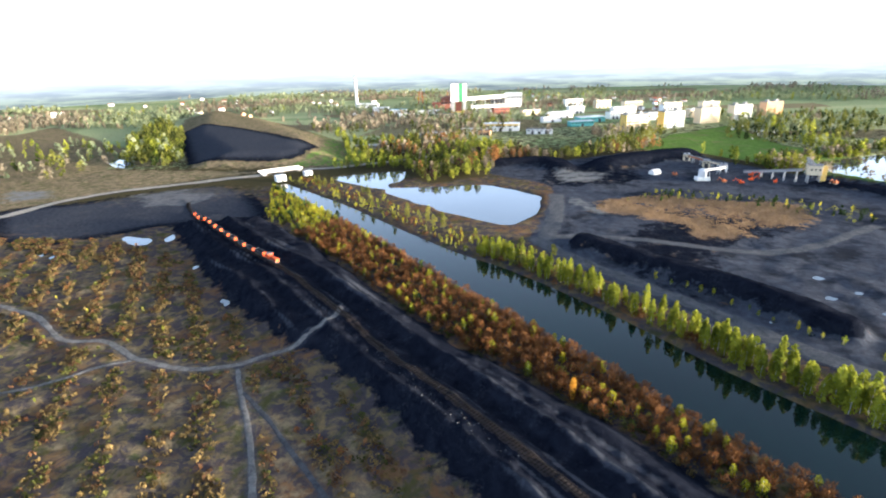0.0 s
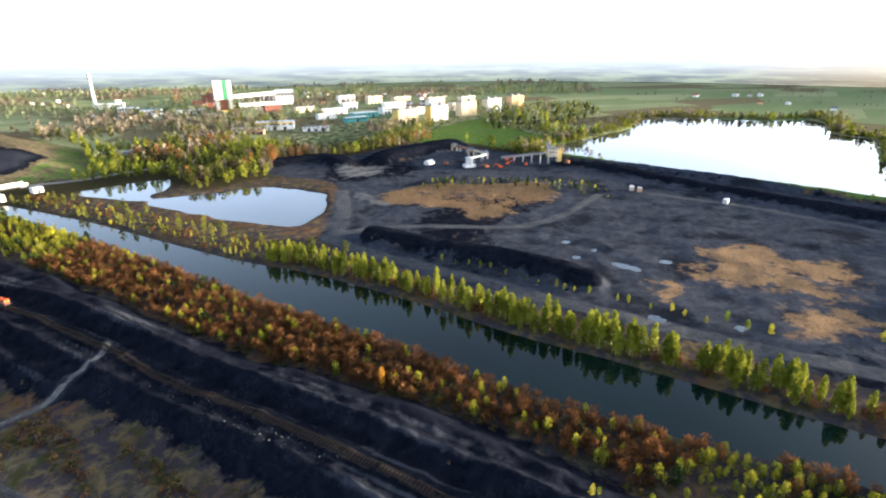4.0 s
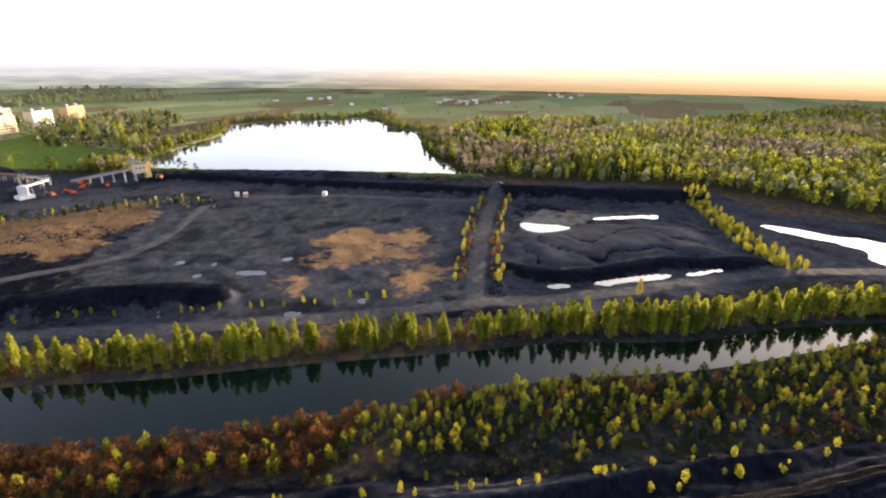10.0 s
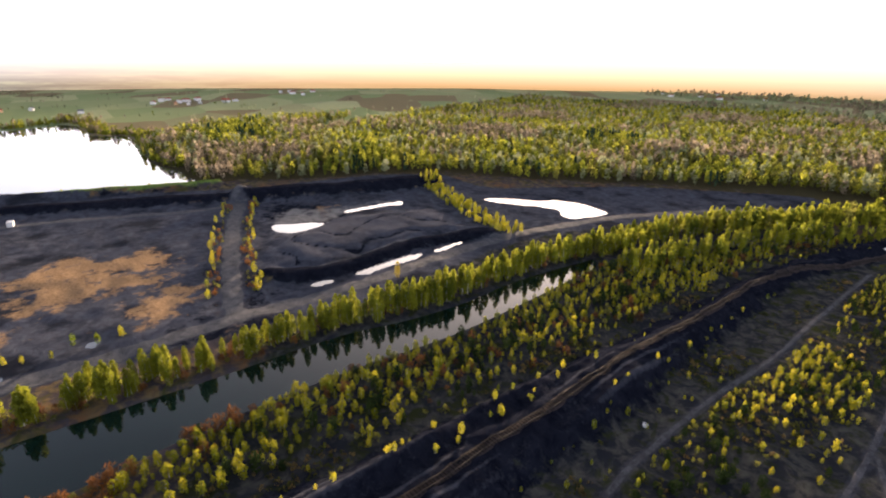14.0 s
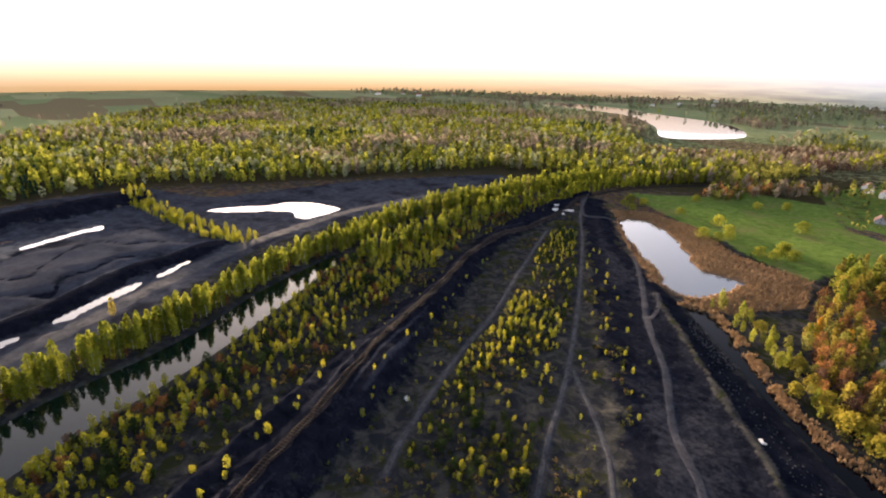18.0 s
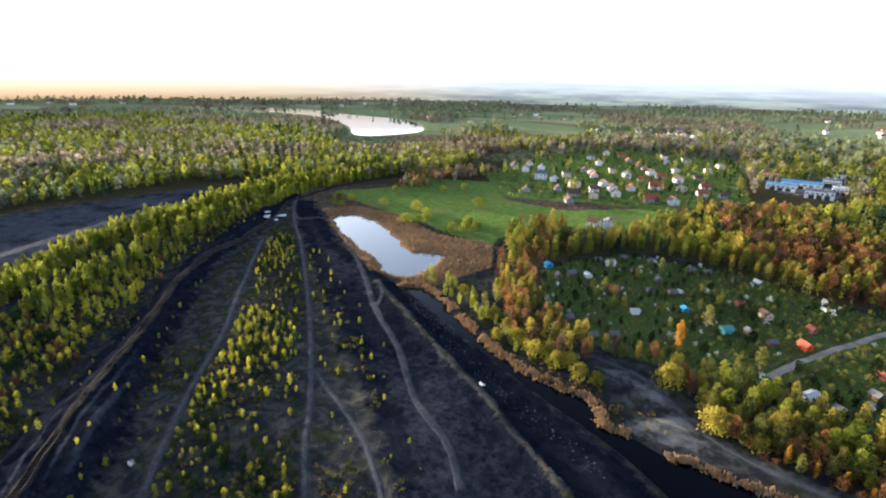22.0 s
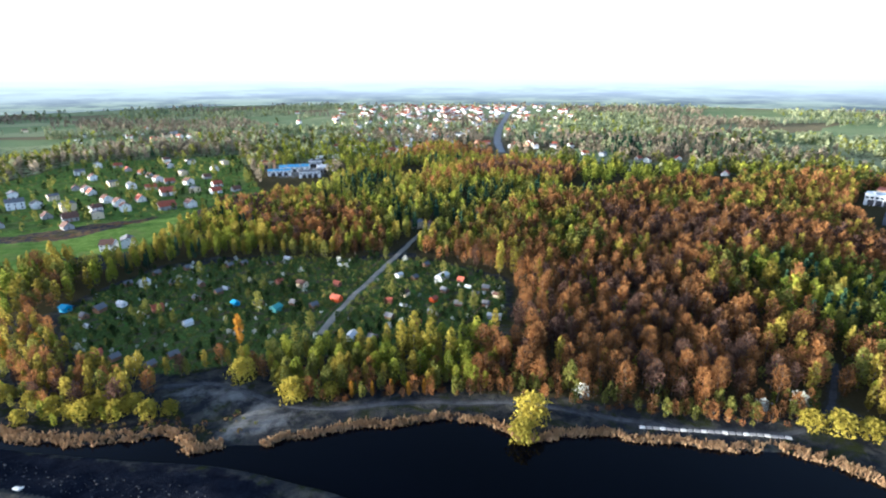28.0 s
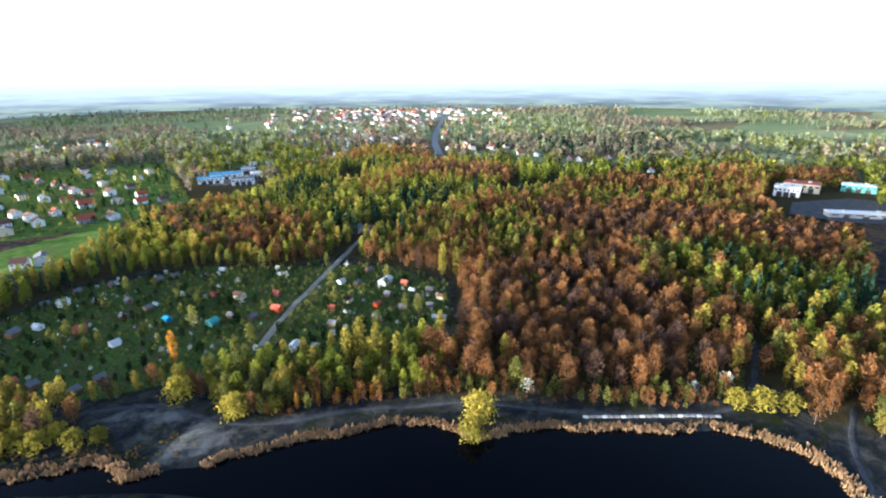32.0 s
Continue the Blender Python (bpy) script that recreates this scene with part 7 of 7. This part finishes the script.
# ---------------------------------------------------------------- the mine
def shaft_tower():
    ob = thing("shaft_tower", pose(0, 0, 0), "tall white winding tower with a green stripe on concrete legs", "tower")
    for x in (-9, 9):
        for y in (-7, 7):
            part("leg", boxed(x, y, -1, 4.5, 4.5, 25, 0.2), M_GREY, ob)
    part("lift_shaft", boxed(0, 0, -1, 9, 9, 25), M_BRICK, ob)
    head = part("winding_house", boxed(0, 0, 23, 25, 20, 27, 0.3), M_WHITE, ob)
    part("green_stripe", boxed(3, -10.05, 23.2, 6, 0.2, 26.6), M_GREEN, head, "broad green stripe")
    for i in range(4):
        part("window", boxed(-6, -10.03, 26 + 5.5 * i, 4, 0.15, 1.6), M_GLASS, head)
    part("roof", boxed(0, 0, 50, 26, 21, 0.7, 0.1), M_ROOF_GREY, head)
    part("annex", boxed(-4, -15, -1, 16, 12, 9, 0.1), M_YELLOW, ob)
    return ob


def headframe(label):
    ob = thing("headframe", pose(0, 0, 0), label, "headframe", "pit headframes")
    top = 30
    for sx in (-1, 1):
        for sy in (-1, 1):
            part("leg", tube(bmesh.new(), (sx * 5.5, sy * 5.5, -1), (sx * 2.2, sy * 2.2, top), 0.55, 0.4, 6), M_RUSTY, ob)
        part("strut", tube(bmesh.new(), (sx * 3, 16, -1), (sx * 2, 1, top - 2), 0.5, 0.5, 6), M_RUSTY, ob)
    for i in range(6):
        z, r = 3 + i * 4.6, 5.5 - 3.3 * (3 + i * 4.6) / top
        z2, r2 = z + 4.6, 5.5 - 3.3 * (z + 4.6) / top
        for a, b in (((-r, -r), (r2, -r2)), ((-r, r), (r2, r2)), ((r, -r), (r2, r2)), ((-r, -r), (-r2, r2))):
            part("brace", tube(bmesh.new(), (*a, z), (*b, z2), 0.22, seg=5), M_STEEL, ob)
    part("platform", boxed(0, 0, top, 6.5, 6.5, 0.5), M_STEEL, ob)
    for x in (-1.2, 1.2):
        w = bmesh.new()
        bmesh.ops.create_cone(w, cap_ends=True, segments=20, radius1=2.6, radius2=2.6, depth=0.5, matrix=Matrix.Translation((x, 0, top + 3)) @ Matrix.Rotation(math.pi / 2, 4, "Y"))
        part("sheave_wheel", w, M_DARK, ob)
    return ob


def gallery(a, b, label, wall=M_WHITE, size=3.0, legs=3):
    """A roofed conveyor bridge on trestles from a to b, both (x, y, height)."""
    a, b = Vector(a), Vector(b)
    ob = thing("conveyor_gallery", Matrix.Translation((a.x, a.y, level(a.x, a.y))), label, "conveyor")
    w = b - a
    rot = w.to_track_quat("X", "Z").to_matrix().to_4x4()
    mid = Matrix.Translation((w / 2) + Vector((0, 0, a.z))) @ rot
    bm = bmesh.new()
    bmesh.ops.create_cube(bm, size=1, matrix=mid @ Matrix.Diagonal((w.length, size, size, 1)))
    g = part("casing", bm, wall, ob)
    bm = bmesh.new()
    bmesh.ops.create_cube(bm, size=1, matrix=mid @ Matrix.Translation((0, 0, size / 2 + 0.12)) @ Matrix.Diagonal((w.length + 0.3, size + 0.5, 0.24, 1)))
    part("roof", bm, M_ROOF_GREY, g)
    for i in range(legs):
        p = w * ((i + 0.6) / legs)
        z = a.z + p.z - size / 2
        n = Vector((-w.y, w.x, 0)).normalized() * size * 0.55
        for s in (-1, 1):
            q = p + n * s
            part("trestle_leg", tube(bmesh.new(), (q.x + n.x * s * 0.5, q.y + n.y * s * 0.5, -1.0), (q.x, q.y, z), 0.28, seg=6), M_STEEL, ob)
        part("trestle_brace", tube(bmesh.new(), (p.x - n.x, p.y - n.y, z * 0.5), (p.x + n.x, p.y + n.y, z * 0.5), 0.15, seg=5), M_STEEL, ob)
    return ob


put(shaft_tower(), -9, 856, 176)
for x, y in ((-86, 1062), (-30, 1058)):
    put(headframe("steel lattice pit headframe with sheave wheels"), x, y, 180)
chim = thing("chimney", Matrix.Translation((-216, 1072, level(-216, 1072))), "tall slender pale works chimney", "chimney")
part("shaft", tube(bmesh.new(), (0, 0, -1), (0, 0, 60), 3.2, 1.9, 18), M_WHITE, chim)
for z in (48, 54):
    part("band", tube(bmesh.new(), (0, 0, z), (0, 0, z + 2), 2.45, 2.35, 18), M_RED, chim, "red warning band")
part("rim", tube(bmesh.new(), (0, 0, 59.4), (0, 0, 60.2), 2.2, 2.2, 18), M_DARK, chim)
put(hall(44, 20, 10, M_WHITE, M_ROOF_PALE, "white boiler house at the chimney's foot"), -190, 1060, 180)
put(hall(34, 20, 14, M_BRICK, M_RED, "red brick preparation plant"), -45, 1000, 180)
put(hall(26, 18, 22, M_BRICK, M_ROOF_BROWN, "tall red brick coal washery"), -30, 960, 180)
put(hall(36, 20, 30, M_WHITE, M_ROOF_PALE, "tall white coal bunker block"), 92, 1010, 185)
put(hall(30, 18, 18, M_DARK, M_ROOF_GREY, "dark steel-clad coal screening house"), 62, 1000, 185)
put(hall(40, 16, 8, M_WHITE, M_BLUE, "mine hall with a blue roof"), -118, 930, 180)
put(hall(32, 16, 10, M_WHITE, M_ROOF_PALE, "white office block of the mine"), -150, 960, 180)
put(hall(46, 14, 7, M_WHITE, M_ROOF_PALE, "low white store of the mine"), -58, 905, 180)
put(hall(38, 14, 8, M_CREAM, M_ROOF_GREY, "cream workshop at the shaft tower"), -20, 832, 180)
gallery((6, 866, 26), (74, 990, 22), "long white conveyor gallery from the winding tower", size=5, legs=4)
gallery((10, 905, 10), (95, 930, 10), "low white conveyor gallery of the mine", size=5, legs=4)
gallery((-40, 965, 20), (-5, 900, 30), "brick-red conveyor gallery of the mine", M_BRICK, 5, 3)


# ---------------------------------------------------------------- coal loading plant beside the lake
def plant_tower():
    ob = thing("loading_tower", pose(0, 0, 0), "cream loading tower on legs above the coal yard", "tower")
    for x in (-4, 4):
        for y in (-3, 3):
            part("leg", boxed(x, y, -0.5, 0.9, 0.9, 7.5), M_GREY, ob)
    part("bunker", boxed(0, 0, 6.5, 10, 8, 8, 0.15), M_CREAM, ob)
    part("side_tower", boxed(6.5, 0, -0.5, 4, 6, 14.5, 0.1), M_YELLOW, ob)
    part("roof", boxed(0, 0, 14.5, 10.8, 8.8, 0.4, 0.08), M_ROOF_GREY, ob)
    for x in (-3, 0, 3):
        part("window", boxed(x, -4.03, 10.5, 1.4, 0.12, 1.2), M_GLASS, ob)
        part("chute", tube(bmesh.new(), (x, 0, 6.6), (x, 0, 4.2), 0.9, 0.5, 8), M_DARK, ob)
    return ob


put(plant_tower(), 226, 341, 200, TRUE)
gallery((198, 372, 2.0), (221, 345, 8.2), "inclined conveyor gallery up to the loading tower", M_GREY, 1.6, 5)
gallery((240, 372, 8.5), (229, 347, 8.5), "short conveyor gallery behind the loading tower", M_GREY, 1.6, 2)
for x, y, h, lab in ((182, 432, 7, "rusty transfer house of the coal plant"), (186, 405, 7, "pale transfer house of the coal plant"), (189, 384, 8, "white transfer house of the coal plant")):
    ob = put(hall(8, 6, h, M_WHITE if h > 7 else M_CREAM, M_ROOF_GREY, lab, "transfer_house", 1, None, 2), x, y, 200, TRUE)
gallery((182, 428, 4.5), (186, 408, 4.5), "short rusty conveyor between transfer houses", M_RUSTY, 1.3, 2)
gallery((187, 402, 4.5), (189, 388, 5), "short pale conveyor between transfer houses", M_CREAM, 1.3, 2)
gallery((188, 380, 4), (166, 362, 6), "white conveyor to the silo", M_WHITE, 1.3, 2)
silo = thing("silo", Matrix.Translation((163, 358, level(163, 358))) @ Matrix.Scale(TRUE, 4), "white steel silo with a broad base", "silo")
part("base", boxed(0, 0, -0.5, 11, 8, 3.5, 0.2), M_WHITE, silo)
part("drum", tube(bmesh.new(), (0, 0, 3), (0, 0, 9.5), 3.6, 3.6, 20), M_WHITE, silo)
part("cap", tube(bmesh.new(), (0, 0, 9.5), (0, 0, 10.9), 3.8, 0.8, 20), M_ROOF_PALE, silo)
part("ladder", boxed(0, -3.75, 3, 0.5, 0.15, 6.5), M_STEEL, silo)
tent = thing("store_tent", Matrix.Translation((139, 381, level(139, 381))) @ Matrix.Rotation(0.5, 4, "Z") @ Matrix.Scale(TRUE, 4), "white canvas store tent on the coal yard", "tent")
part("cover", gable_walls(bmesh.new(), 9, 7, 2.4, 2.2), M_WHITE, tent)
part("roof", prism(bmesh.new(), 9, 7, 2.42, 2.2, 0.2, 0.08), M_ROOF_PALE, tent)
part("opening", boxed(4.53, 0, 0, 0.08, 3, 2.6), M_DARK, tent)


def excavator(label, paint):
    ob = thing("excavator", pose(0, 0, 0), label, "excavator", "yard machines")
    for y in (-1.2, 1.2):
        part("crawler", boxed(0, y, 0, 4.2, 0.7, 0.9, 0.3), M_DARK, ob)
    body = part("body", boxed(-0.3, 0, 1.0, 3.6, 2.6, 1.3, 0.15), paint, ob)
    cab = part("cab", boxed(0.9, 0.8, 2.2, 1.5, 1.1, 1.5, 0.1), paint, ob)
    part("window", boxed(1.67, 0.8, 2.6, 0.06, 0.9, 0.9), M_GLASS, cab)
    part("boom", tube(bmesh.new(), (1.2, -0.2, 2.0), (4.6, -0.2, 4.8), 0.35, 0.25, 6), paint, ob)
    part("stick", tube(bmesh.new(), (4.6, -0.2, 4.8), (6.4, -0.2, 2.2), 0.24, 0.2, 6), paint, ob)
    part("bucket", boxed(6.4, -0.2, 1.1, 1.0, 1.2, 1.1, 0.2), M_DARK, ob)
    return ob


for i, (x, y) in enumerate(((183, 345), (174, 350), (193, 352), (233, 330), (200, 366), (150, 372), (205, 345))):
    put(excavator("rusty orange excavator on the black coal yard", M_ORANGE_PAINT if i % 2 == 0 else M_RUSTY), x, y, rs.uniform(0, 360), TRUE)


def shed_box(name, x, y, w, d, h, mat, label, turn=0.0):
    ob = thing(name, Matrix.Translation((x, y, level(x, y))) @ Matrix.Rotation(turn, 4, "Z"), label, name.replace("_", " "))
    part("body", boxed(0, 0, -0.05, w, d, h, 0.08), mat, ob)
    part("lid", boxed(0, 0, h - 0.05, w + 0.2, d + 0.2, 0.12, 0.03), M_ROOF_PALE, ob)
    part("door", boxed(0, -d / 2 - 0.02, 0, min(1.2, w * 0.4), 0.06, h * 0.8), M_DARK, ob)
    return ob


shed_box("site_cabin", 252, 204, 4.5, 2.5, 2.4, M_WHITE, "white site cabin beside the basin track", 0.5)
shed_box("site_cabin", 227, 252, 4.0, 2.5, 2.4, M_CREAM, "pale site cabin under the dam", 0.9)
shed_box("site_cabin", 228, 246, 3.0, 2.5, 2.4, M_PEACH, "peach site cabin under the dam", 0.9)
shed_box("pump_house", -139, 380, 7.0, 6.0, 4.5, M_WHITE, "white pump house beside the canal bridge", 0.7)
shed_box("pump_house", -124, 400, 6.0, 5.0, 3.5, M_WHITE, "small white house at the canal head", 0.7)


def bridge():
    ob = thing("road_bridge", Matrix.Translation((-150, 413, level(-150, 413))) @ Matrix.Rotation(0.62, 4, "Z"), "pale concrete road bridge over the canal head", "bridge")
    part("deck", boxed(0, 0, 1.2, 34, 8, 0.7, 0.05), M_GREY, ob)
    for y in (-3.9, 3.9):
        part("parapet", boxed(0, y, 1.9, 34, 0.3, 1.1, 0.03), M_WHITE, ob)
    for x in (-14, 14):
        part("abutment", boxed(x, 0, -3, 3, 8.4, 4.2), M_GREY, ob)
    part("pier", boxed(0, 0, -3, 1.2, 7, 4.2), M_GREY, ob)


bridge()

# white tanks and litter on the coal soil
tank = thing("water_tank", Matrix.Translation((98, -52, level(98, -52))), "small white plastic tank abandoned on the bank", "tank")
part("shell", boxed(0, 0, 0, 1.1, 1.0, 1.0, 0.15), M_WHITE, tank)
part("lid", tube(bmesh.new(), (0, 0, 1.0), (0, 0, 1.08), 0.25), M_DARK, tank)
for x, y, w in ((214, -212, 5), (212, -221, 6), (217, -216, 3), (42, -112, 1.6), (209, -214, 2.5)):
    ob = thing("concrete_slab", Matrix.Translation((x, y, level(x, y))) @ Matrix.Rotation(rs.uniform(0, 3), 4, "Z"), "pale broken concrete slab dumped beside the track", "slab", "dumped slabs")
    part("slab", boxed(0, 0, 0, w, w * 0.5, 0.5, 0.08), M_WHITE, ob)
    part("chip", boxed(w * 0.4, w * 0.35, 0, w * 0.3, w * 0.2, 0.35, 0.06, 0.5), M_WHITE, ob)
# pale kerb slabs along the shore path
for i in range(22):
    q = i / 21
    x, y = -88 - 28 * q, -74.5 + 17.5 * q
    ob = thing("shore_slab", Matrix.Translation((x, y, level(x, y))) @ Matrix.Rotation(-0.55 + rs.normal(0, 0.12), 4, "Z"), "pale concrete slab edging the shore path", "slab", "shore slabs")
    part("slab", boxed(0, 0, -0.1, 1.3, 0.9, 0.35, 0.05), M_GREY if i % 3 else M_WHITE, ob)
jet = thing("jetty", Matrix.Translation((-103, -60, -0.5)) @ Matrix.Rotation(1.0, 4, "Z"), "small dark timber fishing jetty at the reed edge", "jetty")
for i in range(6):
    part("plank", boxed(-1.4 + i * 0.55, 0, 0.55, 0.5, 1.6, 0.07), M_SLEEPER, jet)
for x in (-1.3, 1.3):
    for y in (-0.6, 0.6):
        part("post", tube(bmesh.new(), (x, y, -1.5), (x, y, 0.6), 0.08, seg=6), M_SLEEPER, jet)

# coal rubble on the bank above the dark water
r = np.random.RandomState(7)
rock = np.array([(1, 0, 0), (-1, 0, 0), (0, 1, 0), (0, -1, 0), (0, 0, 1), (0, 0, -1)], float)
tri = np.array([(0, 2, 4), (2, 1, 4), (1, 3, 4), (3, 0, 4), (2, 0, 5), (1, 2, 5), (3, 1, 5), (0, 3, 5)])
def rubble(name, label, x, y, low, high, mat):
    z = relief(x, y)
    v, f = [], []
    for i in range(len(x)):
        s = r.uniform(low, high) * r.uniform(0.6, 1.4, 3)
        v.append(rock * s * r.uniform(0.7, 1.2, (6, 1)) + (x[i], y[i], z[i] + s[2] * 0.3))
        f.append(tri + 6 * i)
    tagged(new(name, np_mesh(name, np.concatenate(v), np.concatenate(f), mat)), label, "rubble", kind="stuff")


x, y = scatter(np.array([(75, -142), (52, -128), (30, -112), (10, -98), (4, -90), (24, -100), (48, -118), (72, -134)], float), 1.7, 85)
rubble("coal_rubble", "grey and black rubble on the coal bank", x, y, 0.08, 0.3, M_TRACK)
x, y = scatter(np.array([(-30, 128), (-8, 100), (8, 82), (14, 84), (-2, 104), (-24, 132)], float), 2.0, 86)
rubble("bank_rubble", "pale rubble along the railway bank", x, y, 0.08, 0.28, M_TRACK)
x, y = scatter(np.array([(84, -160), (76, -150), (60, -140), (66, -136), (82, -146), (90, -156)], float), 1.0, 87)
rubble("shale_rubble", "pale shale rubble on the dark slope", x, y, 0.1, 0.4, M_TRACK)


# glowing ring that closes the horizon, distance haze painted into its emission
def backdrop():
    az = np.radians(np.arange(0, 360, 0.5))
    v, f = [], []
    for i, a in enumerate(az):
        h = 84 + 4 * math.sin(3 * a + 1) + 3 * math.sin(11 * a) + 2 * math.sin(29 * a + 2)
        v += [(1650 * math.sin(a), 1650 * math.cos(a), -40), (1650 * math.sin(a), 1650 * math.cos(a), h)]
        j = (i + 1) % len(az)
        f.append((2 * i, 2 * j, 2 * j + 1, 2 * i + 1))
    m = bpy.data.materials.new("hazy_distance")
    m.use_nodes = True
    n, l = m.node_tree.nodes, m.node_tree.links
    n.clear()
    pos = n.new("ShaderNodeTexCoord").outputs["Object"]
    xyz = n.new("ShaderNodeSeparateXYZ")
    l.new(pos, xyz.inputs[0])
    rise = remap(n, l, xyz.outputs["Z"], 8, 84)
    lie = n.new("ShaderNodeMapping")
    lie.inputs["Scale"].default_value = (0.006, 0.006, 0.09)
    l.new(pos, lie.inputs[0])
    band = noise_node(n, l, 1.0, 6, 0.65, lie.outputs[0])
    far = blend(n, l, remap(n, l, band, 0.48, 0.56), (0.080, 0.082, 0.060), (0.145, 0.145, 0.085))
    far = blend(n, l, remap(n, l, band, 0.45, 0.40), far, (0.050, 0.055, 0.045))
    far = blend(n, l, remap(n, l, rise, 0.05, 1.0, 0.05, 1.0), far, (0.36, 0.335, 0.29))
    # warm glow below the sun, painted into the ring as well
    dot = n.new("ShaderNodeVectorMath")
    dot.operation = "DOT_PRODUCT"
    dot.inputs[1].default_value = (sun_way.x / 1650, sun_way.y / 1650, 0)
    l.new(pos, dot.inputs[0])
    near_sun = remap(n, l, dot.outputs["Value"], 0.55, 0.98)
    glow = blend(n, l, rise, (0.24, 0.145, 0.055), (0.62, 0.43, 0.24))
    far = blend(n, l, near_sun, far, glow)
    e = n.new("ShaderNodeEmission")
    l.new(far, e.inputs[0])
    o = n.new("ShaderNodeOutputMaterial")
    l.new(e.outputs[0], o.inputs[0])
    tagged(new("backdrop", np_mesh("backdrop", v, np.array(f), m)), "glowing backdrop of painted haze under the evening sky", "backdrop", kind="structure")


backdrop()

# from the units of the plan to metres
for ob in list(bpy.data.objects):
    if ob.parent is None and ob not in (cam, sun):
        ob.matrix_basis = Matrix.Scale(PLAN, 4) @ ob.matrix_basis
